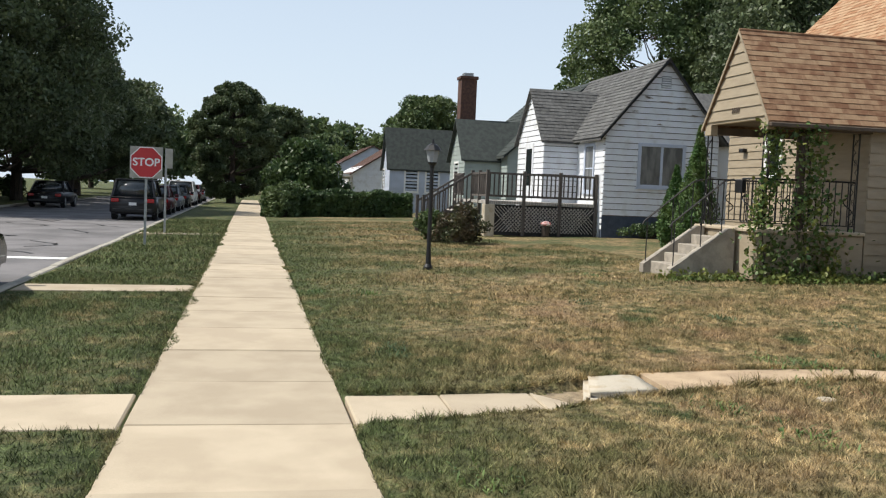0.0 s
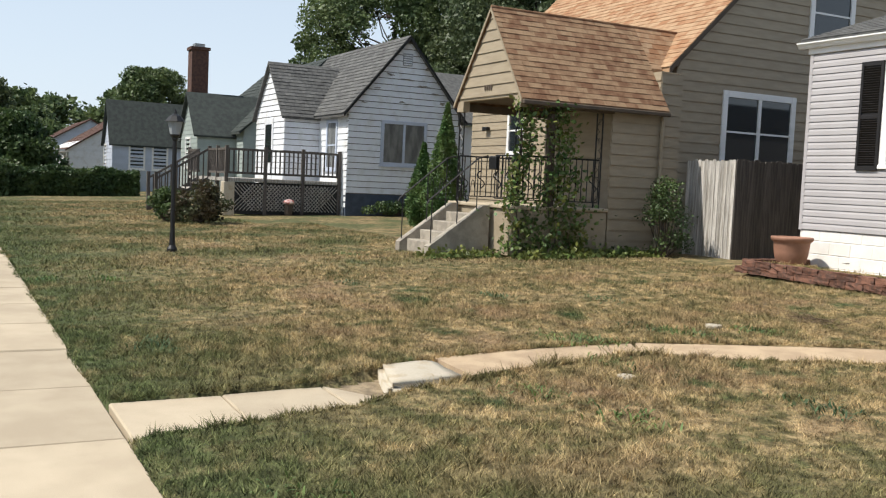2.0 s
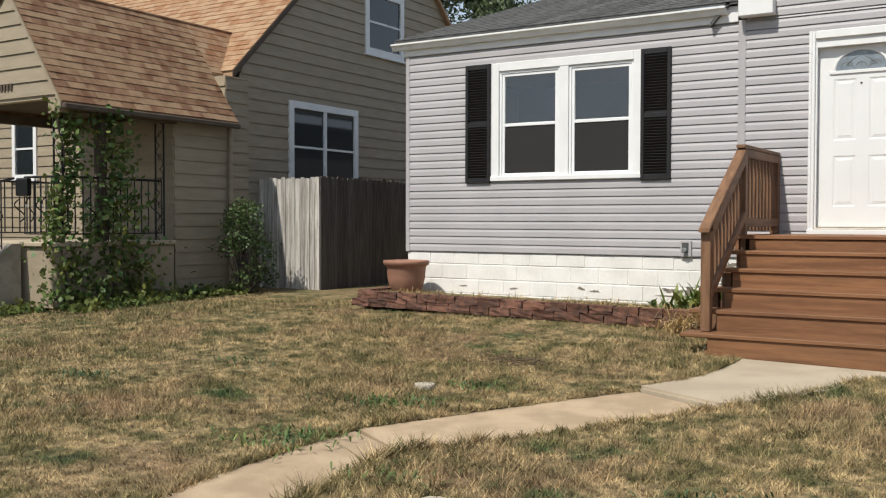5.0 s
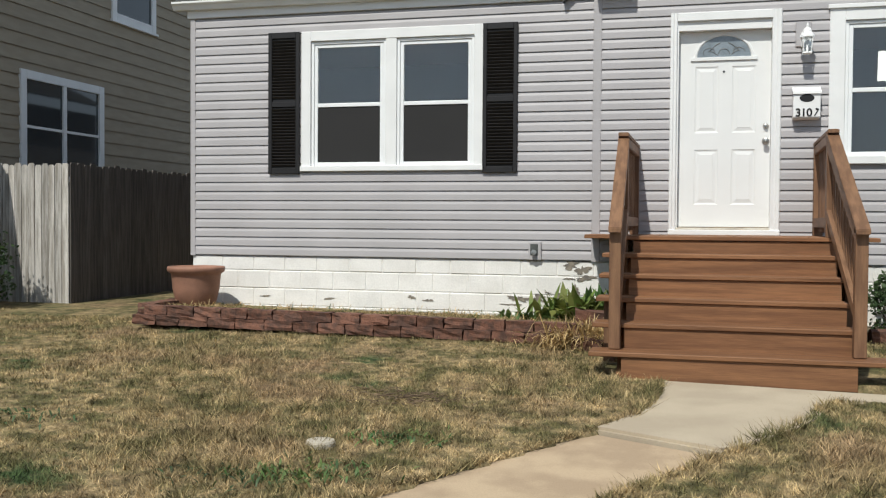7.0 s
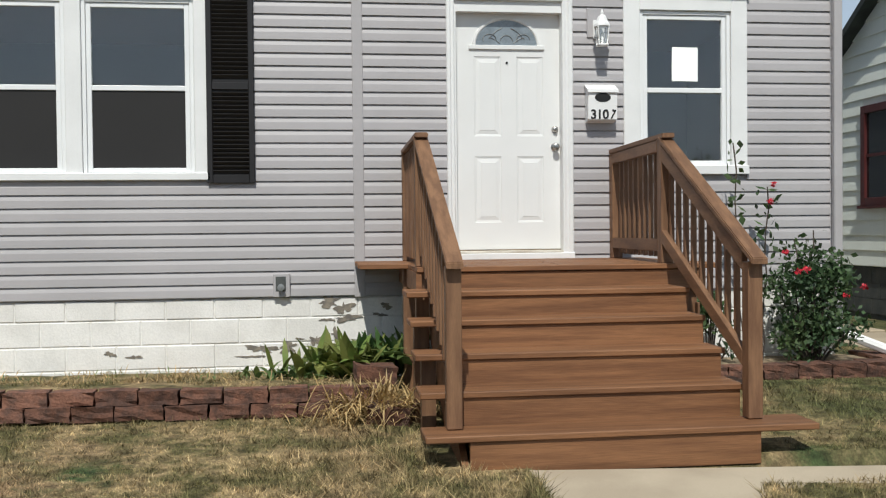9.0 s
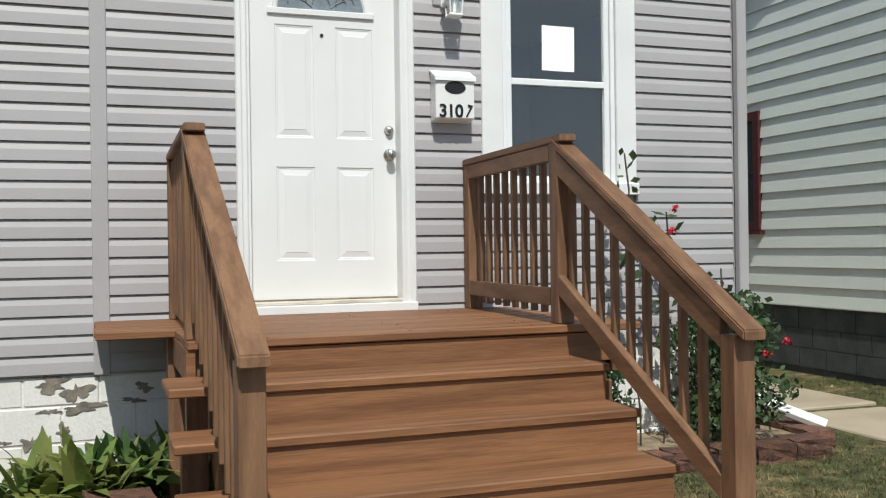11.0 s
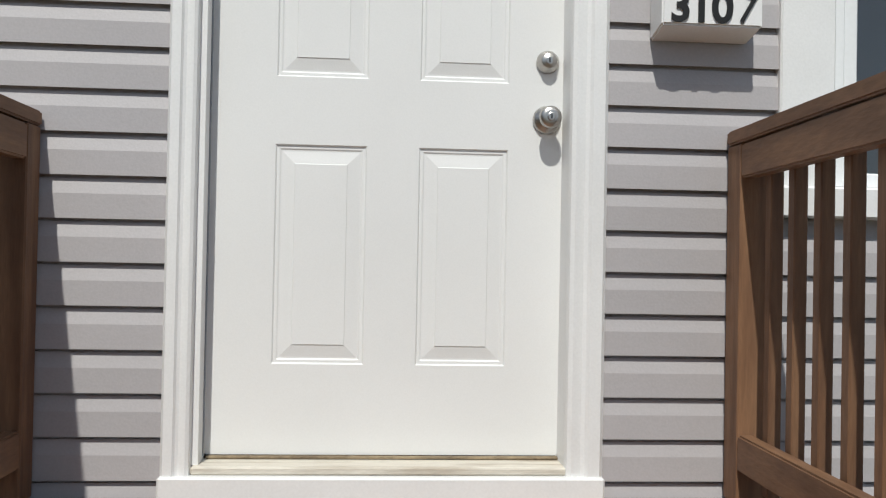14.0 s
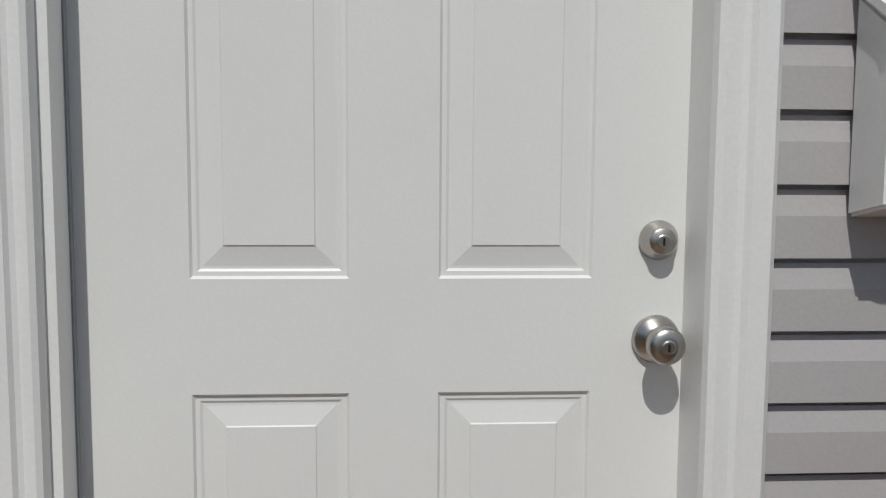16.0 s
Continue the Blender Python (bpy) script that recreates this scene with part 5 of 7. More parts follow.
# Side run of the same fence; its shade is put into the colour.
fence_b = thing("fence", (-8.28, 4, 0.08), "weathered board fence between the houses, shade in its dark colour", "fence")
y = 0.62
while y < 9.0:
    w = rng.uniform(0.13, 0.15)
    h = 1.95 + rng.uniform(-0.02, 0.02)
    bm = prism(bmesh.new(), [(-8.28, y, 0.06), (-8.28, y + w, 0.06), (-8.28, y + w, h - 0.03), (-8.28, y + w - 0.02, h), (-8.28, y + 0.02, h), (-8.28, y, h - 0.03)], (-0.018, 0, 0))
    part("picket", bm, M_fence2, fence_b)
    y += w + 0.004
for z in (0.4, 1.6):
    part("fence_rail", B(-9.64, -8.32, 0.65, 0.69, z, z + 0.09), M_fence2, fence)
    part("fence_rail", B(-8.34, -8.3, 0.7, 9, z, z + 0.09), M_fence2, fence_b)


# ---- neighbouring houses ----
def roof_slab(house, p, q, r, s, th, material, name="roof"):
    """A roof plane from four corners, lower edge p-q, upper edge s-r."""
    return part(name, prism(bmesh.new(), [p, q, r, s], (0, 0, -th)), material, house)


def shingle_rows(roof_part, p, q, r, s, rows, tab, material, pieces=False, name="shingle", rise=0.012, seed=1):
    """Courses of shingle tabs over a roof plane; singly, or joined row by row."""
    p, q, r, s = (Vector(v) for v in (p, q, r, s))
    nrm = (q - p).cross(s - p).normalized()
    if nrm.z < 0:
        nrm = -nrm
    rr = random.Random(seed)
    joined = None if pieces else bmesh.new()
    for k in range(rows):
        f0, f1 = k / rows, (k + 1) / rows
        a, b, c, d = p.lerp(s, f0), q.lerp(r, f0), q.lerp(r, f1), p.lerp(s, f1)
        n = max(1, round((b - a).length / tab))
        off = 0.5 * (k % 2)
        edges = [0.0] + [min(1.0, max(0.0, (j + off + rr.uniform(-0.12, 0.12)) / n)) for j in range(1 if off == 0 else 0, n)] + [1.0]
        for g0, g1 in zip(edges, edges[1:]):
            if g1 - g0 < 0.004:
                continue
            bm = bmesh.new() if pieces else joined
            up = nrm * (rise * rr.uniform(0.6, 1.3))
            low = nrm * 0.003
            gap = (g1 - g0) * 0.008
            A, Bq, C, D = a.lerp(b, g0 + gap), a.lerp(b, g1 - gap), d.lerp(c, g1 - gap), d.lerp(c, g0 + gap)
            vs = [bm.verts.new(v) for v in (A + up, Bq + up, C + low, D + low, A, Bq)]
            bm.faces.new(vs[:4])
            bm.faces.new((vs[4], vs[5], vs[1], vs[0]))
            if pieces:
                part(name, bm, material, roof_part)
    if not pieces:
        tagged(part("shingles", joined, material, roof_part), kind="stuff")


def house_window(house, axis_name, at, s0, s1, z0, z1, n, frame_mat, pane_mat, lights=1, w=0.07, rail=True):
    """A window on a wall: axis 'x' for a wall at x = at, 'y' for one at y = at; n: outward sign."""
    def place(a0, a1, d0, d1, c0, c1, bevel=0.0):
        lo, hi = sorted((at + n * d0, at + n * d1))
        return B(lo, hi, a0, a1, c0, c1, bevel=bevel) if axis_name == "x" else B(a0, a1, lo, hi, c0, c1, bevel=bevel)
    # Dark sheet on the solid wall; an unlit room's darkness put into colour.
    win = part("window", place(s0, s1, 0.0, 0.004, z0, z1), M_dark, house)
    for a0, a1, c0, c1 in ((s0, s0 + w, z0, z1), (s1 - w, s1, z0, z1), (s0 + w, s1 - w, z1 - w, z1), (s0 + w, s1 - w, z0, z0 + w)):
        part("window_frame", place(a0, a1, 0.0, 0.05, c0, c1, 0.004), frame_mat, win)
    part("sill", place(s0 - 0.04, s1 + 0.04, 0.0, 0.075, z0 - 0.04, z0 - 0.001), frame_mat, win)
    step = (s1 - s0 - 2 * w) / lights
    for k in range(lights):
        a0 = s0 + w + k * step
        if k:
            part("mullion", place(a0 - 0.04, a0 + 0.04, 0.005, 0.045, z0 + w, z1 - w), frame_mat, win)
        zm = (z0 + z1) / 2
        if rail:
            part("meeting_rail", place(a0 + 0.04 * (k > 0), a0 + step - 0.04 * (k < lights - 1), 0.005, 0.03, zm - 0.02, zm + 0.02), frame_mat, win)
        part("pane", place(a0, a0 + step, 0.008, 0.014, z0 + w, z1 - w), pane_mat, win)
    return win


# tan house
tan = thing("tan_house", (-14, 4, 0.1), "tan clapboard house with brown shingle roof and porch", "house")
TX, TY = -9.96, 0.5
RY, RZ = 4.75, 8.15
tw = part("wall", prism(bmesh.new(), [(TX, TY, 0.0), (TX, 9.0, 0.0), (TX, 9.0, 3.85), (TX, RY, RZ - 0.12), (TX, TY, 3.85)], (-0.2, 0, 0)), M_tan, tan)
sp_side = lambda za, zb: cut_spans(TY, 9.0, [(1.73, 3.8, 1.75, 3.42), (4.05, 5.42, 4.62, 5.95)])(za, zb)


def tan_side(za, zb):
    out = []
    for a0, a1, b0, b1 in sp_side(za, zb):
        def lim(z):
            return (TY, 9.0) if z < 3.85 else (TY + (z - 3.85) * 0.995, 9.0 - (z - 3.85) * 0.995)
        l0, l1 = lim(za), lim(zb)
        out.append((max(a0, l0[0]), min(a1, l0[1]), max(b0, l1[0]), min(b1, l1[1])))
    return out


boards(tw, "clapboard", M_tan, (TX, 0, 0), (0, 1, 0), (1, 0, 0), 0.25, RZ - 0.2, 0.205, tan_side, thick=0.025, slot=0.014)
part("corner_board", B(TX - 0.02, TX + 0.024, TY - 0.03, TY + 0.09, 0.2, 3.7), M_tan, tan)
house_window(tan, "x", TX, 1.73, 3.8, 1.75, 3.42, 1, M_trim, M_carglass, 2, 0.13)
house_window(tan, "x", TX, 4.05, 5.42, 4.62, 5.95, 1, M_trim, M_carglass, 1, 0.13)
fw = part("wall", B(-18.2, TX - 0.2, TY, TY + 0.2, 0.0, 3.75), M_tan, tan)
boards(fw, "clapboard", M_tan, (0, TY, 0), (1, 0, 0), (0, -1, 0), 0.25, 3.7, 0.205, cut_spans(-18.2, TX - 0.02, [(-16.3, -15.5, 2.05, 3.3)]), thick=0.025, slot=0.014)
house_window(tan, "y", TY, -16.3, -15.5, 2.05, 3.3, -1, M_trim, M_carglass, 1, 0.1)
part("wall_lamp", B(-17.42, -17.2, TY - 0.16, TY - 0.02, 2.7, 2.8, bevel=0.02), M_black, tan)
part("wall", B(-18.2, -18.0, TY + 0.2, 9.0, 0.0, 3.75), M_tan, tan)
e0, e1 = 3.74, RZ
rp = roof_slab(tan, (-18.4, 0.22, e0), (TX + 0.12, 0.22, e0), (TX + 0.12, RY, e1), (-18.4, RY, e1), 0.1, M_shingle_j)
shingle_rows(rp, (-18.4, 0.2, e0 + 0.004), (TX + 0.13, 0.2, e0 + 0.004), (TX + 0.13, RY, e1 + 0.004), (-18.4, RY, e1 + 0.004), 42, 0.3, M_shingle_j, rise=0.012)
roof_slab(tan, (-18.4, 9.28, e0), (TX + 0.12, 9.28, e0), (TX + 0.12, RY, e1), (-18.4, RY, e1), 0.1, M_shingle_j)
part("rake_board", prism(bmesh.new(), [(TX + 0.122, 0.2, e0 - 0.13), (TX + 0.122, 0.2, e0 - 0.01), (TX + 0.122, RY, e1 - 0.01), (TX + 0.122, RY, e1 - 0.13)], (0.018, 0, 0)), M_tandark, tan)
part("chimney", B(-13.5, -12.9, 4.2, 4.8, 6.6, 9.4), M_chim, tan)
# vestibule and porch
part("wall", B(-11.9, -9.66, -1.25, -0.051, 0.0, 2.8), M_tan, tan)
vw = tan.children[-1]
boards(vw, "clapboard", M_tan, (-9.66, 0, 0), (0, 1, 0), (1, 0, 0), 0.1, 2.78, 0.205, cut_spans(-1.25, -0.055, []), thick=0.025, slot=0.014)
boards(vw, "clapboard", M_tan, (0, -1.25, 0), (1, 0, 0), (0, -1, 0), 0.85, 2.78, 0.205, cut_spans(-11.9, -9.66, []), thick=0.025, slot=0.014)
part("downpipe", tube(bmesh.new(), (-9.59, -0.1, 0.12), (-9.59, -0.1, 2.74), 0.04, n=8), M_tan, tan)
PZ = 0.85
part("porch_base", B(-11.95, -9.62, -3.4, -1.28, 0.0, PZ, bevel=0.02), M_tan, tan)
part("porch_floor", B(-12.0, -9.58, -3.45, -1.28, PZ + 0.002, PZ + 0.07, bevel=0.015), M_conc, tan, "worn concrete porch floor")
PK, PE = 4.58, 2.82
gx0, gx1, gxc = -12.0, -9.46, -10.7
gw = part("gable_wall", prism(bmesh.new(), [(gx0 + 0.1, -3.34, PE + 0.06), (gx1 - 0.1, -3.34, PE + 0.06), (gxc, -3.34, PK - 0.1)], (0, 0.12, 0)), M_tan, tan)


def porch_gable(za, zb):
    def lim(z):
        k = min(1.0, max(0.0, (PK - 0.1 - z) / (PK - 0.1 - PE - 0.06)))
        return (gxc - (gxc - gx0 - 0.1) * k, gxc + (gx1 - 0.1 - gxc) * k)
    a, b = lim(za), lim(zb)
    return [(a[0], a[1], b[0], b[1])]


boards(gw, "clapboard", M_tan, (0, -3.34, 0), (1, 0, 0), (0, -1, 0), PE + 0.1, PK - 0.12, 0.205, porch_gable, thick=0.025, slot=0.014)
for cx in (gx0 + 0.08, gx1 - 0.33):
    part("corner_block", B(cx, cx + 0.25, -3.36, -3.22, PE - 0.14, PE + 0.06), M_tan, tan)
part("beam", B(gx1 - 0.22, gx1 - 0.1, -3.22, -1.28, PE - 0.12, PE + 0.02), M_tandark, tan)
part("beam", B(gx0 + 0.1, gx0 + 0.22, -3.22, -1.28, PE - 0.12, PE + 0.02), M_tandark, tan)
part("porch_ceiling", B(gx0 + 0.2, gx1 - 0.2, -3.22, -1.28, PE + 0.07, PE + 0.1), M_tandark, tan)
prp = roof_slab(tan, (gx1, -3.39, PE), (gx1, -0.06, PE), (gxc, -0.06, PK), (gxc, -3.39, PK), 0.05, M_shingle)
TAN_PORCH = (prp, (gx1 + 0.01, -3.4, PE + 0.004), (gx1 + 0.01, -0.06, PE + 0.004), (gxc, -0.06, PK + 0.004), (gxc, -3.4, PK + 0.004))
zq = 3.69
xq = gx1 + (gxc - gx1) * (zq - PE) / (PK - PE)
upr = roof_slab(tan, (xq, -0.059, zq), (xq, 0.3, zq), (gxc, 1.3, PK), (gxc, -0.059, PK), 0.05, M_shingle_j)
shingle_rows(upr, (xq, -0.058, zq + 0.004), (xq, 0.3, zq + 0.004), (gxc, 1.3, PK + 0.004), (gxc, -0.058, PK + 0.004), 8, 0.27, M_shingle_j, rise=0.01, seed=8)
roof_slab(tan, (gx0, -3.39, PE), (gx0, -0.06, PE), (gxc, 1.3, PK), (gxc, -3.39, PK), 0.05, M_shingle)
ew = part("wall", B(-11.9, -9.75, -0.05, TY - 0.03, 0.0, 3.62), M_tan, tan)
boards(ew, "clapboard", M_tan, (0, -0.05, 0), (1, 0, 0), (0, -1, 0), 2.82, 3.6, 0.205, cut_spans(-11.9, -9.75, []), thick=0.025, slot=0.014)
boards(ew, "clapboard", M_tan, (-9.75, 0, 0), (0, 1, 0), (1, 0, 0), 0.1, 3.6, 0.205, cut_spans(-0.05, TY - 0.03, []), thick=0.025, slot=0.014)
part("ridge_cap", tube(bmesh.new(), (gxc, -3.4, PK), (gxc, 1.3, PK), 0.03, n=8), M_shingle, tan)
for sx in (gx0, gx1):
    part("rake_board", prism(bmesh.new(), [(sx, -3.392, PE - 0.08), (sx, -3.392, PE - 0.005), (gxc, -3.392, PK - 0.005), (gxc, -3.392, PK - 0.08)], (0, -0.018, 0)), M_tan, tan)
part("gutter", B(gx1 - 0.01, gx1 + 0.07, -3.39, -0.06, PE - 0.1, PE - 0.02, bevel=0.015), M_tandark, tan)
for k in range(4):
    part("house_number", B(-10.86 + k * 0.075, -10.815 + k * 0.075, -3.372, -3.366, 3.04, 3.14), M_tandark, tan)


def iron_post(house, x, y, z0, z1):
    post = part("iron_post", B(x - 0.1, x - 0.08, y - 0.01, y + 0.01, z0, z1), M_black, house)
    part("bar", B(x + 0.08, x + 0.1, y - 0.01, y + 0.01, z0, z1), M_black, post)
    z = z0
    k = 0
    while z < z1 - 0.3:
        bm = bmesh.new()
        rod(bm, [(x + 0.075 * math.sin(2 * math.pi * j / 10) * (1 if k % 2 else -1), y, z + 0.36 * j / 10) for j in range(11)], 0.008)
        rod(bm, [(x + 0.035 * math.cos(j * 0.7), y, z + 0.18 + 0.05 * math.sin(j * 0.7)) for j in range(8)], 0.006)
        part("scroll", bm, M_black, post)
        z += 0.36
        k += 1
    return post


iron_post(tan, -11.84, -3.28, PZ + 0.07, PE - 0.12)
iron_post(tan, -9.7, -3.28, PZ + 0.07, PE - 0.12)
iron_post(tan, -9.7, -1.5, PZ + 0.07, PE - 0.12)
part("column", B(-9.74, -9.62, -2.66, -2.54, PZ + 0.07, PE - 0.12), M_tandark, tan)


def iron_rail(house, p, q, h, gap=0.12):
    """A flat-bar railing with uprights from p to q (floor points)."""
    p, q = Vector(p), Vector(q)
    up = Vector((0, 0, h))
    bm = bmesh.new()
    rod(bm, [p + up, q + up], 0.016)
    rod(bm, [p + up * 0.12, q + up * 0.12], 0.01)
    n = max(2, int((q - p).length / gap))
    for k in range(n + 1):
        c = p.lerp(q, k / n)
        rod(bm, [c + up * 0.12, c + up], 0.012)
        if k % 3 == 1:
            rod(bm, [c + up * (0.3 + 0.4 * j / 10) + (q - p).normalized() * (0.09 * math.sin(2 * math.pi * j / 10)) for j in range(11)], 0.011)
    return part("railing", bm, M_black, house)


iron_rail(tan, (-10.42, -3.3, PZ + 0.07), (-9.7, -3.3, PZ + 0.07), 0.9)
iron_rail(tan, (-9.66, -3.3, PZ + 0.07), (-9.66, -1.5, PZ + 0.07), 0.9)
iron_rail(tan, (-11.84, -3.3, PZ + 0.07), (-11.84, -1.4, PZ + 0.07), 0.9)
st = thing("concrete_steps", (-11, -4.1, -0.05), "worn concrete porch steps with low side walls", "steps")
for k in range(4):
    zt, y0 = PZ + 0.05 - (k + 1) * 0.18, -3.47 - (k + 1) * 0.27
    part("step", B(-11.5, -10.45, y0, -3.47 - k * 0.27, -0.1, zt, bevel=0.012), M_conc3, st)
for x0 in (-11.68, -10.45):
    part("side_wall", prism(bmesh.new(), [(x0, -3.47, -0.1), (x0, -3.47, PZ + 0.04), (x0, -3.6, PZ + 0.04), (x0, -4.7, 0.12), (x0, -4.7, -0.1)], (0.18, 0, 0)), M_conc3, st)
for x0 in (-11.6, -10.36):
    bm = bmesh.new()
    rod(bm, [(x0, -3.5, PZ + 0.95), (x0, -3.7, PZ + 0.9), (x0, -4.68, 0.95), (x0, -4.72, 0.88)], 0.016)
    for y, zt, zb in ((-4.62, 1.0, 0.15), (-4.1, 1.4, 0.5), (-3.7, 1.75, 0.75)):
        rod(bm, [(x0, y, zb), (x0, y, zt)], 0.012)
    rod(bm, [(x0, -3.75 - 0.4 * j / 12, 1.15 + 0.22 * math.sin(j)) for j in range(13)], 0.008)
    part("handrail", bm, M_black, st, "black iron handrail")
tagged(part("mail_tray", B(-10.35, -10.1, -3.5, -3.4, 1.55, 1.8, bevel=0.02), M_black), "small black mailbox on the porch railing", "mailbox")

# vines on the porch
vine = thing("climbing_vine", (-9.6, -2.6, 0.1), "leafy green vine climbing the porch posts", "vine")
rs = np.random.RandomState(12)
P = []
for x, y, w, n in ((-9.62, -3.24, 0.11, 1150), (-9.6, -2.52, 0.2, 1450), (-9.58, -2.15, 0.2, 450)):
    z = rs.uniform(0.1, 2.85 if y < -2.4 else 1.6, n)
    wob = 0.12 * np.sin(z * 3 + x * 9)
    f = 1.0 + 0.9 * (z < 1.0)
    P.append(np.stack([x + rs.normal(size=n) * w * 0.7, y + wob + rs.normal(size=n) * w * f, z], 1))
P.append(np.stack([-9.5 + rs.normal(size=300) * 0.12, rs.uniform(-3.6, -2.0, 300), np.abs(rs.normal(size=300)) * 0.35 + 0.05], 1))
P = np.concatenate(P)
# Yellow share paints sunlit leaves, besides the truly yellowish ones low down.
pick = rs.uniform(0, 1, len(P)) < 0.36 + 0.3 * (P[:, 2] < 0.9)
leaves("foliage", P[~pick], 0.046, M_ivy, vine, 13, aspect=0.75)
leaves("foliage", P[pick], 0.05, M_leafY, vine, 16, aspect=0.75, label="yellow-green vine leaves, partly a painted sunlit tint")
bm = bmesh.new()
for x, y in ((-9.6, -3.3), (-9.58, -2.62), (-9.6, -2.5)):
    for a in range(9):
        tube(bm, (x + 0.03 * math.sin(a * 2), y + 0.05 * math.sin(a * 1.3), 0.08 + a * 0.3), (x + 0.03 * math.sin(a * 2 + 2), y + 0.05 * math.sin(a * 1.3 + 1.3), 0.38 + a * 0.3), 0.012, 0.012, 5, False)
tagged(part("stem_cluster", bm, M_bark, vine), kind="stuff")
cover = thing("ground_ivy", (-10, -4, 0.08), "low yellow-green ground ivy along the porch base", "ground cover")
rs = np.random.RandomState(14)
n = 1900
xs, ys = rs.uniform(-9.6, -8.9, n), rs.uniform(-5.0, -0.4, n)
xs = xs - 0.7 * (ys < -3.5)
zs = np.array([gz(a, b) for a, b in zip(xs, ys)]) + np.abs(rs.normal(size=n)) * 0.07
leaves("foliage", np.stack([xs, ys, zs], 1), 0.045, M_leafY, cover, 15, aspect=0.7)
shrub("shrub", -9.05, -0.35, 0.08, 0.42, 0.4, 1.4, 51, M_hedge, "dark green leafy shrub against the tan house", 2600, 0.032, clumps=38)
for x, y, h, w, sd in ((-15.9, -1.5, 3.2, 0.5, 61), (-16.9, -1.6, 2.25, 0.42, 62)):
    rs = np.random.RandomState(sd)
    t = thing("arborvitae", (x, y, 0.1), "narrow pointed green evergreen beside the porch", "tree", "evergreens")
    part("trunk", tube(bmesh.new(), (x, y, 0.0), (x, y, h * 0.85), 0.05, 0.015, 7), M_bark, t)
    n = 9000
    f = rs.uniform(0, 1, n) ** 1.2
    r = w * np.minimum(1, (1 - f) * 1.35 + 0.02) * (0.55 + 0.45 * np.minimum(1, f * 5)) * np.sqrt(rs.uniform(0.35, 1.05, n))
    a = rs.uniform(0, 6.283, n)
    r = r * (1 + 0.18 * np.sin(a * 5 + f * 9))
    leaves("foliage", np.stack([x + r * np.cos(a), y + r * np.sin(a), 0.15 + f * (h - 0.15)], 1), 0.06, M_arbor, t, sd, aspect=0.35)

# white house
wh = thing("white_house", (-27, 1, 0.2), "white clapboard cottage with peeling paint and grey roof", "house")
hx, hy0, hy1, he, hr = -24.0, -0.85, 3.15, 3.55, 5.95
hm = (hy0 + hy1) / 2
# Dark backing behind the white boards paints the lap shadows in their gaps.
ww = part("wall", prism(bmesh.new(), [(hx, hy0, 0.0), (hx, hy1, 0.0), (hx, hy1, he), (hx, hm, hr), (hx, hy0, he)], (-0.2, 0, 0)), M_fence2, wh)


def white_gable(za, zb):
    out = []
    for a0, a1, b0, b1 in cut_spans(hy0, hy1, [(0.29, 1.97, 1.74, 3.22)])(za, zb):
        def lim(z):
            k = 0 if z < he else (z - he) * (hm - hy0) / (hr - he)
            return hy0 + k, hy1 - k
        l0, l1 = lim(za), lim(zb)
        out.append((max(a0, l0[0]), min(a1, l0[1]), max(b0, l1[0]), min(b1, l1[1])))
    return out


boards(ww, "clapboard", M_white, (hx, 0, 0), (0, 1, 0), (1, 0, 0), 0.78, hr - 0.15, 0.2, white_gable, thick=0.025, slot=0.03)
part("base", B(hx - 0.2, hx + 0.01, hy0 - 0.01, hy1, 0.0, 0.77), M_blueb, wh, "blue-grey painted foundation")
house_window(wh, "x", hx, 0.29, 1.97, 1.74, 3.22, 1, M_bluehouse, M_curtain, 2, 0.11, False)
part("vent", B(hx + 0.01, hx + 0.04, 0.98, 1.32, 5.05, 5.45), M_shade, wh)
for k in range(5):
    part("vent_slat", B(hx + 0.03, hx + 0.055, 1.0, 1.3, 5.08 + k * 0.075, 5.11 + k * 0.075), M_white, wh)
for k, (yy, zz, w, h) in enumerate(((1.9, 5.0, 0.16, 0.05), (0.55, 4.72, 0.2, 0.04), (1.2, 4.6, 0.26, 0.035), (1.75, 4.42, 0.22, 0.05), (2.25, 4.2, 0.2, 0.04), (0.1, 4.25, 0.12, 0.03), (2.5, 3.9, 0.16, 0.05), (-0.35, 3.75, 0.12, 0.03), (2.6, 3.5, 0.14, 0.03), (1.0, 3.85, 0.18, 0.025))):
    bm = blot(yy, zz, w, h, 500 + k)
    bmesh.ops.transform(bm, matrix=Matrix.Translation((hx + 0.0255, 0, 0)) @ Matrix.Rotation(radians(90), 4, "Z"), verts=bm.verts)
    part("peeled_patch", bm, M_bare, wh, "patch of peeled paint showing grey wood")
f2 = part("wall", B(-31, hx - 0.2, hy0, hy0 + 0.2, 0.0, he), M_white, wh)
boards(f2, "clapboard", M_white, (0, hy0, 0), (1, 0, 0), (0, -1, 0), 0.3, he, 0.2, cut_spans(-26.7, hx, [(-25.9, -24.9, 1.5, 3.2)]), thick=0.025, slot=0.03)
house_window(wh, "y", hy0, -25.9, -24.9, 1.5, 3.2, -1, M_bluehouse, M_curtain, 1, 0.11)
part("wall", B(-31, -30.8, hy0, hy1, 0.0, he), M_white, wh)
r1 = roof_slab(wh, (-31.2, hy0 - 0.25, he - 0.22), (hx + 0.2, hy0 - 0.25, he - 0.22), (hx + 0.2, hm, hr + 0.08), (-31.2, hm, hr + 0.08), 0.08, M_roofgrey)
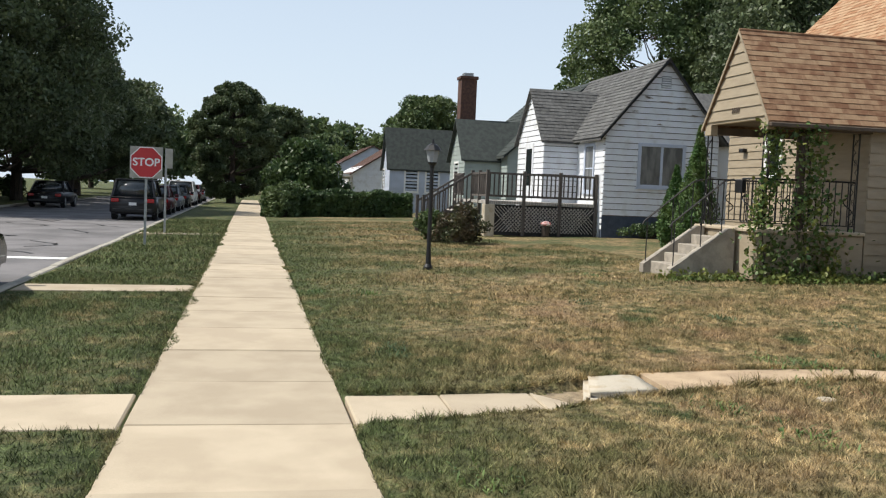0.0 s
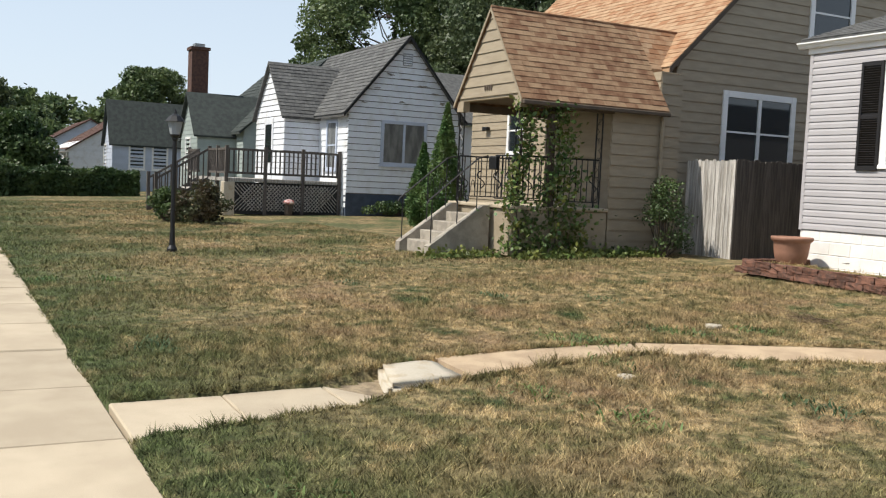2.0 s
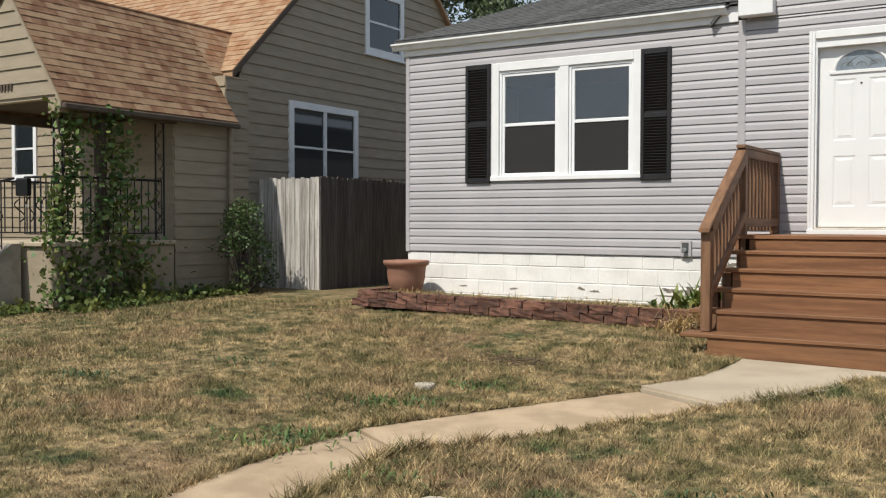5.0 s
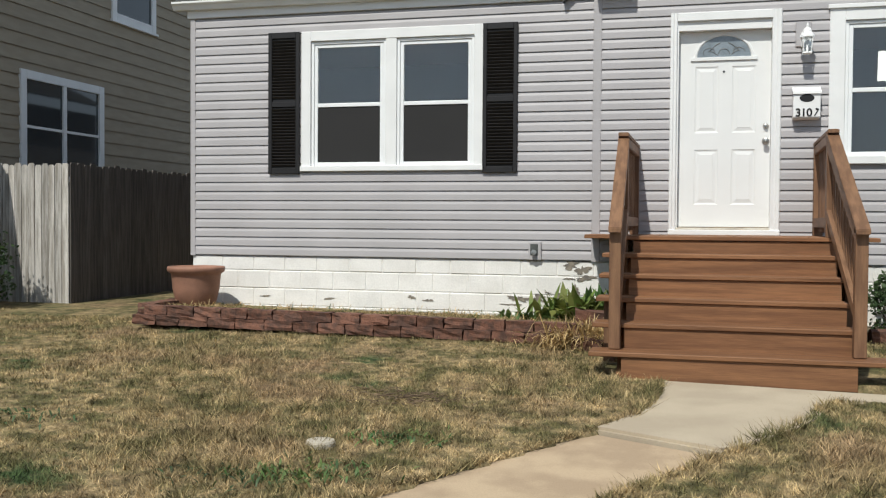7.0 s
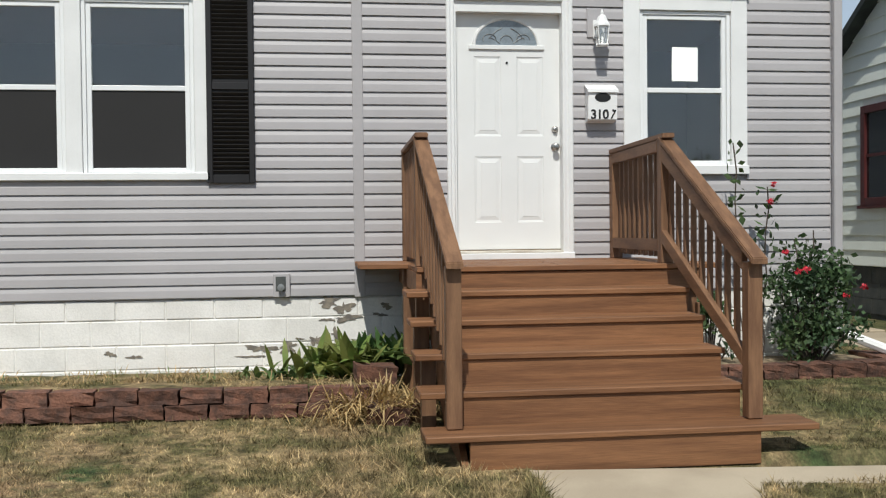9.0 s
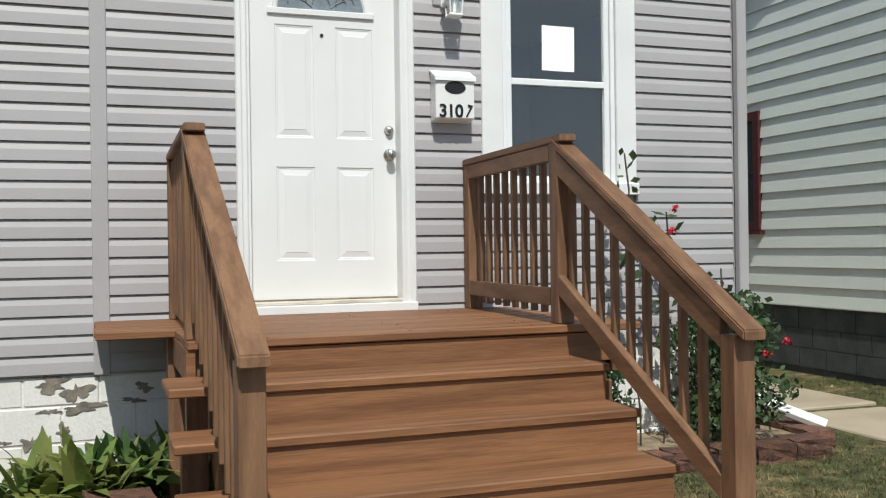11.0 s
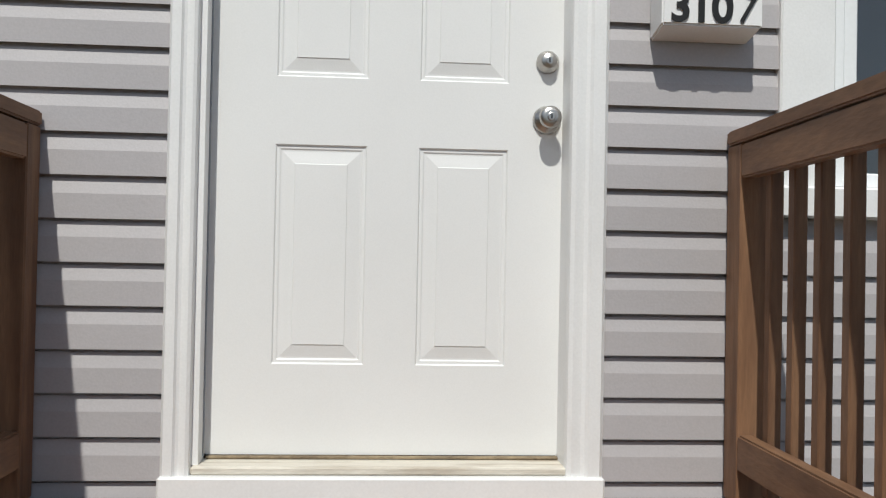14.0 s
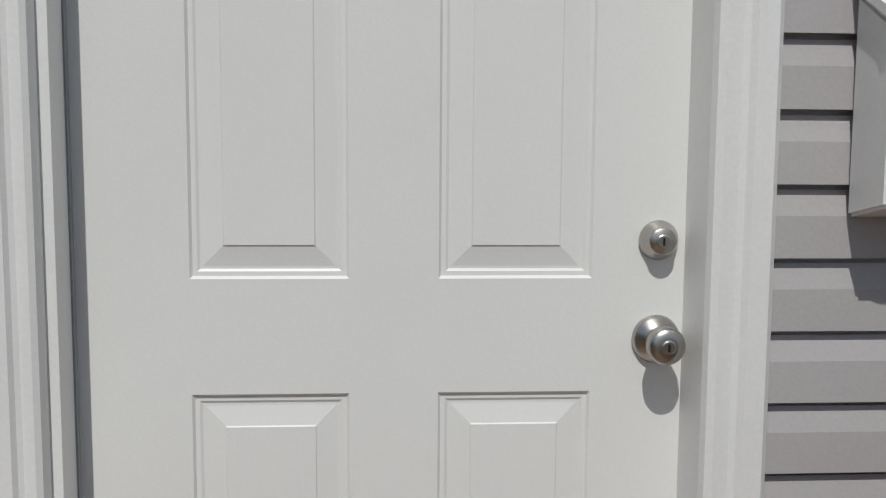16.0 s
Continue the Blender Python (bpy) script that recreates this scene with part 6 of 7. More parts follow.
shingle_rows(r1, (-31.2, hy0 - 0.27, he - 0.216), (hx + 0.21, hy0 - 0.27, he - 0.216), (hx + 0.21, hm, hr + 0.085), (-31.2, hm, hr + 0.085), 20, 0.35, M_roofgrey, rise=0.02)
roof_slab(wh, (-31.2, hy1 + 0.25, he - 0.22), (hx + 0.2, hy1 + 0.25, he - 0.22), (hx + 0.2, hm, hr + 0.08), (-31.2, hm, hr + 0.08), 0.08, M_roofgrey)
roof_slab(wh, (-24.6, 2.6, 3.4), (-24.6, 9, 3.4), (-27.6, 9, 5.4), (-27.6, 1.6, 5.4), 0.08, M_roofgrey)
part("wall", B(-30, -24.8, hy1, 9, 0.0, 3.3), M_white, wh)
# its front gable wing
vx0, vx1, vy, ve, vr = -30.0, -26.7, -2.1, 3.42, 5.2
vm = (vx0 + vx1) / 2
# Dark backing again, so the wing's board gaps read as lap shadows.
vg = part("wall", prism(bmesh.new(), [(vx0, vy, 0.0), (vx1, vy, 0.0), (vx1, vy, ve), (vm, vy, vr), (vx0, vy, ve)], (0, 1.25, 0)), M_fence2, wh)


def wing_gable(za, zb):
    def lim(z):
        k = 0 if z < ve else min(1, (z - ve) / (vr - ve)) * (vm - vx0)
        return vx0 + k, vx1 - k
    a, b = lim(za), lim(zb)
    return [(a[0], a[1], b[0], b[1])]


boards(vg, "clapboard", M_white, (0, vy, 0), (1, 0, 0), (0, -1, 0), 0.3, vr - 0.1, 0.2, wing_gable, thick=0.025, slot=0.03)
boards(vg, "clapboard", M_white, (vx1, 0, 0), (0, 1, 0), (1, 0, 0), 0.3, ve, 0.2, cut_spans(vy, hy0, []), thick=0.025, slot=0.03)
r2 = roof_slab(wh, (vx1 + 0.15, vy - 0.15, ve - 0.15), (vx1 + 0.15, 0.0, ve - 0.15), (vm, 1.0, vr + 0.06), (vm, vy - 0.15, vr + 0.06), 0.07, M_roofgrey)
shingle_rows(r2, (vx1 + 0.16, vy - 0.16, ve - 0.146), (vx1 + 0.16, 0.2, ve - 0.146), (vm, 1.0, vr + 0.065), (vm, vy - 0.16, vr + 0.065), 16, 0.35, M_roofgrey, rise=0.02)
roof_slab(wh, (vx0 - 0.15, vy - 0.15, ve - 0.15), (vx0 - 0.15, 0.0, ve - 0.15), (vm, 1.0, vr + 0.06), (vm, vy - 0.15, vr + 0.06), 0.07, M_roofgrey)
dw = part("door", B(-28.9, -27.9, vy - 0.04, vy - 0.018, 1.1, 3.25), M_white, wh)
part("door_glass", B(-28.75, -28.05, vy - 0.05, vy - 0.041, 1.7, 3.05), M_carglass, dw)
# rake trims
for sgn, y0 in ((1, hy0 - 0.25), (-1, hy1 + 0.25)):
    part("rake_board", prism(bmesh.new(), [(hx + 0.202, y0, he - 0.32), (hx + 0.202, y0, he - 0.23), (hx + 0.202, hm, hr + 0.07), (hx + 0.202, hm, hr - 0.05)], (0.02, 0, 0)), M_black, wh)
# deck
deck = thing("wooden_deck", (-26.5, -2.8, 0.1), "weathered grey wooden deck with railing and lattice skirt", "deck")
part("deck_floor", B(-29.5, -24.4, -4.7, -2.12, 1.02, 1.12), M_fence, deck)
part("deck_floor", B(-26.68, -24.4, -2.1, -0.88, 1.02, 1.12), M_fence, deck)
for x0, y0, x1, y1 in ((-24.42, -4.66, -24.42, -0.95), (-29.5, -4.66, -28.0, -4.66), (-26.6, -4.66, -24.42, -4.66)):
    n = max(1, round(math.hypot(x1 - x0, y1 - y0) / 1.25))
    for k in range(n + (x0 == x1)):
        a, b = x0 + (x1 - x0) * k / n, y0 + (y1 - y0) * k / n
        part("post", B(a - 0.05, a + 0.05, b - 0.05, b + 0.05, 0.0, 2.12), M_fence2, deck)
    for z in (1.25, 1.98):
        part("rail", B(min(x0, x1) - 0.03, max(x0, x1) + (0.03 if x0 == x1 else -0.04), min(y0, y1) - 0.028, max(y0, y1) + 0.03, z, z + 0.07), M_fence2, deck)
    m = round(math.hypot(x1 - x0, y1 - y0) / 0.15)
    for k in range(m):
        a, b = x0 + (x1 - x0) * (k + 0.5) / m, y0 + (y1 - y0) * (k + 0.5) / m
        part("baluster", B(a - 0.02, a + 0.02, b - 0.02, b + 0.02, 1.32, 1.98), M_fence2, deck)
bm = bmesh.new()
for k in range(34):
    y = -4.6 + k * 0.12
    for s in (1, -1):
        y2 = y + s * 0.8
        if -4.66 < y2 < -0.9:
            rod(bm, [(-24.42 + 0.01 * s, y, 0.12), (-24.42 + 0.01 * s, y2, 0.95)], 0.016)
tagged(part("lattice", bm, M_fence, deck), kind="stuff")
# Dark sheet added behind the lattice for the shade under the deck.
part("skirt_shadow_board", B(-24.6, -24.55, -4.6, -0.9, 0.0, 1.0), M_dark, deck)
part("corner_pier", B(-24.75, -24.36, -4.75, -4.4, -0.05, 1.01, bevel=0.02), M_conc2, deck, "white painted block pier")
for k in range(5):
    part("stair_tread", B(-27.95, -26.65, -4.98 - k * 0.3, -4.7 - k * 0.3, 0.87 - k * 0.18, 0.92 - k * 0.18), M_fence, deck)
for x0 in (-27.95, -26.65):
    part("stair_rail", prism(bmesh.new(), [(x0, -4.7, 2.05), (x0, -6.3, 1.05), (x0, -6.3, 0.97), (x0, -4.7, 1.97)], (0.06, 0, 0)), M_fence2, deck)
    part("stair_rail", prism(bmesh.new(), [(x0, -4.7, 1.1), (x0, -6.3, 0.1), (x0, -6.3, -0.1), (x0, -4.7, 0.9)], (0.06, 0, 0)), M_fence2, deck)
    for k in range(8):
        yy, zz = -4.85 - k * 0.19, 0.95 - k * 0.119
        part("baluster", B(x0 + 0.01, x0 + 0.05, yy - 0.02, yy + 0.02, zz, zz + 0.95), M_fence2, deck)
    part("post", B(x0 - 0.02, x0 + 0.08, -6.4, -6.3, -0.1, 1.2), M_fence2, deck)
bk = thing("bucket", (-24.2, -2.7, 0.1), "brown pail with a red and white cloth on top", "bucket")
part("pail", lathe(bmesh.new(), (-24.2, -2.7, 0.02), [(0.12, 0), (0.15, 0.34), (0.16, 0.36)], 16), M_bark, bk)
part("cloth", lathe(bmesh.new(), (-24.2, -2.7, 0.02), [(0.17, 0.35), (0.2, 0.4), (0.15, 0.47), (0.04, 0.5)], 12), M_flagr, bk)
shrub("shrub", -20.4, -6.4, -0.02, 0.75, 0.75, 0.95, 71, M_rust, "rounded rusty-brown shrub on the lawn", 4200, 0.05)
shrub("shrub", -21.3, -7.1, -0.05, 0.5, 0.5, 0.8, 72, M_hedge, "small rounded green shrub on the lawn", 2600, 0.05)
shrub("shrub", -23.6, 0.6, 0.15, 0.35, 1.3, 0.35, 73, M_hedge, "low green planting along the white house", 1800, 0.05)

# houses further along
def plain_house(name, x0, x1, y0, y1, ze, zr, wall_mat, roof_mat, label, wing=None, windows=(), pitch=0.2):
    """A gabled house with ridge along x and an optional street-facing wing (x0, x1, y, ze, zr)."""
    h = thing(name, ((x0 + x1) / 2, (y0 + y1) / 2, 0.1), label, "house")
    m = (y0 + y1) / 2
    w = part("wall", prism(bmesh.new(), [(x1, y0, -0.1), (x1, y1, -0.1), (x1, y1, ze), (x1, m, zr), (x1, y0, ze)], (x0 - x1, 0, 0)), wall_mat, h)

    def spans(za, zb):
        def lim(z):
            k = 0 if z < ze else min(1, (z - ze) / (zr - ze)) * (m - y0)
            return y0 + k, y1 - k
        a, b = lim(za), lim(zb)
        return [(a[0], a[1], b[0], b[1])]
    boards(w, "clapboard", wall_mat, (x1, 0, 0), (0, 1, 0), (1, 0, 0), 0.5, zr - 0.15, pitch, spans, thick=0.025, slot=0.015)
    boards(w, "clapboard", wall_mat, (0, y0, 0), (1, 0, 0), (0, -1, 0), 0.5, ze, pitch, cut_spans(x0, x1, []), thick=0.025, slot=0.015)
    for ya in (y0 - 0.25, y1 + 0.25):
        rp_ = roof_slab(h, (x0 - 0.2, ya, ze - 0.2), (x1 + 0.2, ya, ze - 0.2), (x1 + 0.2, m, zr + 0.08), (x0 - 0.2, m, zr + 0.08), 0.1, roof_mat)
        if ya < m:
            shingle_rows(rp_, (x0 - 0.2, ya, ze - 0.195), (x1 + 0.2, ya, ze - 0.195), (x1 + 0.2, m, zr + 0.085), (x0 - 0.2, m, zr + 0.085), 16, 0.5, roof_mat, rise=0.02)
    if wing:
        a0, a1, wy, we, wr = wing
        mm = (a0 + a1) / 2
        g = part("wing_wall", prism(bmesh.new(), [(a0, wy, -0.1), (a1, wy, -0.1), (a1, wy, we), (mm, wy, wr), (a0, wy, we)], (0, y0 - wy + 0.5, 0)), wall_mat, h)

        def wspans(za, zb):
            def lim(z):
                k = 0 if z < we else min(1, (z - we) / (wr - we)) * (mm - a0)
                return a0 + k, a1 - k
            a, b = lim(za), lim(zb)
            return [(a[0], a[1], b[0], b[1])]
        boards(g, "clapboard", wall_mat, (0, wy, 0), (1, 0, 0), (0, -1, 0), 0.5, wr - 0.1, pitch, wspans, thick=0.025, slot=0.015)
        boards(g, "clapboard", wall_mat, (a1, 0, 0), (0, 1, 0), (1, 0, 0), 0.5, we, pitch, cut_spans(wy, y0, []), thick=0.025, slot=0.015)
        for s in (a0 - 0.15, a1 + 0.15):
            roof_slab(h, (s, wy - 0.2, we - 0.15), (s, m, we - 0.15), (mm, m, wr + 0.06), (mm, wy - 0.2, wr + 0.06), 0.08, roof_mat)
    for axis_name, at, s0, s1, z0, z1, nn, lights in windows:
        house_window(h, axis_name, at, s0, s1, z0, z1, nn, M_trim, M_carglass, lights, 0.1)
    return h


gh = plain_house("green_house", -45.0, -36.0, -0.9, 6.5, 3.25, 6.5, M_greenhouse, M_roofdark, "grey-green cottage with dark roof and brick chimney", wing=(-40.4, -37.2, -2.6, 3.0, 4.75), windows=[("y", -2.6, -39.4, -38.4, 1.4, 2.8, -1, 1), ("x", -36.0, 0.6, 1.6, 1.6, 2.8, 1, 1)])
bm = B(-39.9, -39.1, -2.5, -1.75, 3.0, 6.75)
box(bm, -39.96, -39.04, -2.56, -1.69, 6.75, 6.88)
part("chimney", bm, M_chim, gh, "tall red brick chimney")
part("chimney_cap", B(-39.75, -39.25, -2.35, -1.9, 6.885, 7.05), M_galv, gh)
plain_house("blue_house", -58.0, -50.0, -0.4, 5.0, 3.2, 4.9, M_bluehouse, M_roofdark, "pale blue cottage with a dark green roof", wing=(-53.0, -50.2, -4.2, 2.7, 5.0), windows=[("x", -50.2, -3.35, -2.45, 1.2, 2.6, 1, 1), ("x", -50.2, -2.1, -1.2, 1.2, 2.6, 1, 1), ("y", -4.2, -53.2, -52.2, 1.2, 2.6, -1, 1)])
rh = plain_house("red_roof_house", -78.0, -68.0, -4.5, 3.0, 2.6, 4.9, M_white, M_chim, "distant white house with a reddish roof", windows=[("y", -4.5, -72, -70, 1.2, 2.4, -1, 2)])
part("porch_roof", B(-71, -68, -7, -4.5, 2.2, 2.4), M_trim, rh)
for k in range(3):
    part("porch_post", B(-68.2, -68.1, -6.9 + k * 1.1, -6.8 + k * 1.1, 0, 2.2), M_trim, rh)
part("flag", B(-68.1, -68.08, -6.6, -5.7, 1.2, 2.2), M_flagr, rh, "red and white striped flag hanging at the porch")
plain_house("far_house", -100.0, -88.0, -5.0, 4.0, 3.0, 5.5, M_bluehouse, M_chim, "distant gabled house further along the street")
for k, xx in enumerate((-30, -52, -75)):
    plain_house("opposite_house", xx - 9, xx, -46.0, -38.0, 3.4, 6.0, M_white if k else M_bluehouse, M_roofdark, "white house across the street in tree shade", windows=[("x", xx, -44, -42.5, 1.3, 2.8, 1, 2)])

# pale green house to the east
mint = thing("pale_green_house", (8, 3, 0.1), "pale green clapboard house with dark red window trim", "house")
MY0, MY1, MR, ME, MZ = -3.4, 5.4, 1.0, 2.92, 5.82
mw = part("wall", prism(bmesh.new(), [(5.5, MY0, 0.8), (5.5, MY1, 0.8), (5.5, MY1, ME), (5.5, MR, MZ), (5.5, MY0, ME)], (0.2, 0, 0)), M_mint, mint)


def mint_gable(za, zb):
    out = []
    for a0, a1, b0, b1 in cut_spans(MY0, MY1, [(2.93, 3.75, 1.6, 2.91)])(za, zb):
        def lim(z):
            k = max(0.0, (z - ME) / (MZ - ME))
            return MY0 + (MR - MY0) * k, MY1 - (MY1 - MR) * k
        l0, l1 = lim(za), lim(zb)
        out.append((max(a0, l0[0]), min(a1, l0[1]), max(b0, l1[0]), min(b1, l1[1])))
    return out


boards(mw, "clapboard", M_mint, (5.5, 0, 0), (0, 1, 0), (-1, 0, 0), 0.8, MZ - 0.1, 0.2, mint_gable, thick=0.025, slot=0.015)
part("base", B(5.53, 5.7, MY0, MY1, -0.1, 0.799), M_blockd, mint, "dark painted block foundation")
for k in range(3):
    for j in range(21):
        part("block", B(5.518, 5.535, MY0 + 0.2 + j * 0.4 - 0.2 * (k % 2) + 0.006, MY0 + 0.6 + j * 0.4 - 0.2 * (k % 2) - 0.006, 0.18 + k * 0.2, 0.372 + k * 0.2), M_blockd, mint)
house_window(mint, "x", 5.5, 2.93, 3.75, 1.6, 2.91, -1, M_red, M_carglass, 1, 0.1)
part("wall", B(5.7, 12, MY0, MY0 + 0.2, 0.0, ME), M_mint, mint)
part("wall", B(5.7, 12, MY1 - 0.2, MY1, 0.0, ME), M_mint, mint)
for ye in (MY0 - 0.3, MY1 + 0.3):
    roof_slab(mint, (5.3, ye, ME - 0.16), (12.3, ye, ME - 0.16), (12.3, MR, MZ + 0.1), (5.3, MR, MZ + 0.1), 0.1, M_roofdark)
side = thing("side_walk", (4.2, 2, 0.08), "cracked concrete walk between the two houses", "path", kind="structure")
for k in range(8):
    zt = gz(4.2, -0.7 + k * 1.5) + 0.02
    slab(side, [(3.75, -0.9 + k * 1.5), (4.75, -0.95 + k * 1.5), (4.75, 0.5 + k * 1.5), (3.75, 0.55 + k * 1.5)], [zt, zt + 0.01, zt, zt])

# ---- street furniture ----
lamp = thing("yard_lamp", (-12.1, -8.83, -0.16), "black post lamp with lantern head on the lawn", "lamp post")
lx, ly, lz = -12.1, -8.83, -0.16
part("post", lathe(bmesh.new(), (lx, ly, lz), [(0.09, 0), (0.09, 0.06), (0.055, 0.12), (0.042, 0.4), (0.038, 1.95), (0.05, 1.97), (0.05, 2.0)], 12), M_black, lamp)
part("lantern_base", lathe(bmesh.new(), (lx, ly, lz), [(0.05, 2.0), (0.09, 2.04), (0.09, 2.06)], 8), M_black, lamp)
part("lantern_glass", lathe(bmesh.new(), (lx, ly, lz), [(0.085, 2.062), (0.13, 2.28)], 8), M_shade, lamp, "smoky lantern panes")
part("lantern_roof", lathe(bmesh.new(), (lx, ly, lz), [(0.18, 2.282), (0.1, 2.38), (0.03, 2.42), (0.015, 2.5)], 8), M_black, lamp)

stop = thing("stop_sign", (-18.9, -14.75, -0.27), "red octagonal stop sign on steel post by the kerb", "road sign")
part("post", B(-18.93, -18.88, -14.78, -14.72, -0.4, 2.13), M_galv, stop)
part("backing", B(-18.87, -18.865, -15.14, -14.36, 1.37, 2.15), M_signback, stop)
SM = Matrix.Translation((-18.86, -14.75, 1.76)) @ Matrix.Rotation(radians(90), 4, "Z") @ Matrix.Rotation(radians(90), 4, "X")
for r, d, m_, nm in ((0.41, 0.0, M_signwhite, "border"), (0.385, 0.004, M_signred, "face")):
    bm = prism(bmesh.new(), [(r * math.cos(math.pi * (k + 0.5) / 4), r * math.sin(math.pi * (k + 0.5) / 4), d) for k in range(8)], (0, 0, 0.004))
    bmesh.ops.transform(bm, matrix=SM, verts=bm.verts)
    part(nm, bm, m_, stop)
text_part("STOP", 0.27, SM @ Matrix.Translation((0, 0.0, 0.01)), M_signwhite, "lettering", stop, 0.001)
sp = thing("sign_post", (-24.5, -14.75, -0.27), "plain steel sign post on the parkway grass", "post")
part("post", B(-24.53, -24.47, -14.78, -14.72, -0.4, 2.3), M_galv, sp)
part("sign_plate", B(-24.46, -24.45, -14.76, -14.55, 1.7, 2.3), M_signback, sp)


def car(x, y, heading, paint, label, suv=False, length=4.6, width=1.8, group="parked cars"):
    """A parked car, nose along heading degrees, built about its own middle."""
    c = thing("car", (x, y, -0.4), label, "car", group)
    M = Matrix.Translation((x, y, -0.4)) @ Matrix.Rotation(radians(heading), 4, "Z")
    L, W = length / 2, width / 2
    hb, ht = (0.95, 1.7) if suv else (0.82, 1.42)
    prof = [(-L, 0.35), (-L - 0.03, 0.6), (-L + 0.03, hb - 0.02), (-L + 0.25 if not suv else -L + 0.08, hb + 0.04), (-L * 0.55 if not suv else -L + 0.3, hb + 0.05), (L * 0.35, hb + 0.02), (L - 0.3, hb - 0.1), (L, 0.62), (L + 0.02, 0.4), (L - 0.1, 0.25), (-L + 0.1, 0.25)]
    bm = bmesh.new()
    prism(bm, [(px, -W, pz) for px, pz in prof], (0, 2 * W, 0))
    bmesh.ops.bevel(bm, geom=bm.edges[:], offset=0.07, segments=3, affect="EDGES")
    bmesh.ops.transform(bm, matrix=M, verts=bm.verts)
    body = part("body", bm, paint, c, smooth=True)
    r0, r1 = (-L + 0.12, -L + 0.45) if suv else (-L + 0.6, -L + 1.25)
    f0, f1 = L * 0.42, L * 0.05
    bm = bmesh.new()
    a = [bm.verts.new(p) for p in ((r0, -W + 0.05, hb), (f0, -W + 0.05, hb), (f0, W - 0.05, hb), (r0, W - 0.05, hb))]
    b = [bm.verts.new(p) for p in ((r1, -W + 0.2, ht), (f1, -W + 0.2, ht), (f1, W - 0.2, ht), (r1, W - 0.2, ht))]
    for k in range(4):
        bm.faces.new((a[k], a[(k + 1) % 4], b[(k + 1) % 4], b[k]))
    bm.faces.new(b)
    bm.faces.new(a[::-1])
    bmesh.ops.bevel(bm, geom=bm.edges[:], offset=0.05, segments=2, affect="EDGES")
    bmesh.ops.transform(bm, matrix=M, verts=bm.verts)
    part("glasshouse", bm, M_carglass, c, "dark car windows", smooth=True)
    bm = bmesh.new()
    box(bm, r1 - 0.02, f1 + 0.02, -W + 0.18, W - 0.18, ht - 0.03, ht + 0.03, M, 0.03)
    part("roof", bm, paint, c)
    for sx in (-1, 1):
        for px in ((r0, r1), (f0, f1), ((r0 + f0) / 2, (r1 + f1) / 2)):
            bm = tube(bmesh.new(), (px[0], sx * (W - 0.05), hb), (px[1], sx * (W - 0.2), ht), 0.04, 0.035, 6)
            bmesh.ops.transform(bm, matrix=M, verts=bm.verts)
            part("pillar", bm, paint, c)
        part("tail_lamp", box(bmesh.new(), -L - 0.04, -L + 0.06, sx * (W - 0.22) - 0.15, sx * (W - 0.22) + 0.15, hb - 0.2, hb - 0.05, M, 0.02), M_light, body)
        part("headlamp", box(bmesh.new(), L - 0.12, L + 0.01, sx * (W - 0.25) - 0.17, sx * (W - 0.25) + 0.17, 0.62, 0.74, M, 0.02), M_galv, body)
        part("wing_mirror", box(bmesh.new(), f0 - 0.12, f0, sx * (W + 0.1) - 0.1, sx * (W + 0.1) + 0.1, hb + 0.03, hb + 0.2, M, 0.03), paint, body)
        for wx in (-L * 0.62, L * 0.62):
            m2 = M @ Matrix.Translation((wx, sx * (W - 0.1), 0.33)) @ Matrix.Rotation(radians(90), 4, "X")
            wh_ = part("wheel", lathe(bmesh.new(), (0, 0, -0.11), [(0.2, 0), (0.31, 0.0), (0.33, 0.03), (0.33, 0.19), (0.31, 0.22), (0.2, 0.22)], 22, m2), M_tyre, c)
            part("rim", lathe(bmesh.new(), (0, 0, -0.115), [(0.05, -0.005), (0.2, 0.005), (0.21, 0.02), (0.21, 0.21), (0.2, 0.225), (0.05, 0.235)], 16, m2), M_galv, wh_)
    part("number_plate", box(bmesh.new(), -L - 0.045, -L - 0.03, -0.15, 0.15, hb - 0.32, hb - 0.2, M), M_signwhite, body)
    part("bumper", box(bmesh.new(), -L - 0.07, -L + 0.05, -W + 0.1, W - 0.1, 0.32, 0.5, M, 0.04), M_tyre if suv else paint, body)
    return c


car(-38.2, -17.0, 180, M_carblack, "black estate car parked along the kerb", True, 4.7, 1.85)
car(-45.5, -17.0, 180, M_carred, "dark red saloon car parked along the kerb")
car(-52.0, -17.0, 180, M_cargrey, "grey saloon car parked along the kerb")
car(-59.0, -17.0, 180, M_carblack, "black saloon car parked along the kerb")
car(-66.0, -17.0, 180, M_carwhite, "white van parked along the kerb", True, 5.0, 1.9)
car(-74.0, -17.0, 180, M_carred, "dark car parked far along the kerb")
car(-82.0, -17.0, 180, M_cargrey, "grey car parked far along the kerb")
car(-50.5, -22.9, 180, M_carblack, "black saloon parked across the street", False, 4.7, 1.8)
car(-8.2, -16.95, 180, M_cargreen, "dark green minivan standing at the kerb", True, 4.9, 1.85)

# hedge, bushes, trees
hedge = thing("hedge", (-42, -8, -0.1), "clipped dark green hedge between the lawns", "hedge")
rs = np.random.RandomState(81)
n = 26000
hx_, hy_, hz_ = rs.uniform(-43.2, -41.8, n), rs.uniform(-11.5, -4.2, n), rs.uniform(-0.3, 1.0, n)
face = rs.uniform(0, 1, n)
hx_ = np.where(face < 0.45, -41.75 + rs.normal(size=n) * 0.06, hx_)
hz_ = np.where((face > 0.45) & (face < 0.8), 1.03 + rs.normal(size=n) * 0.07 + 0.08 * np.sin(hy_ * 3), hz_)
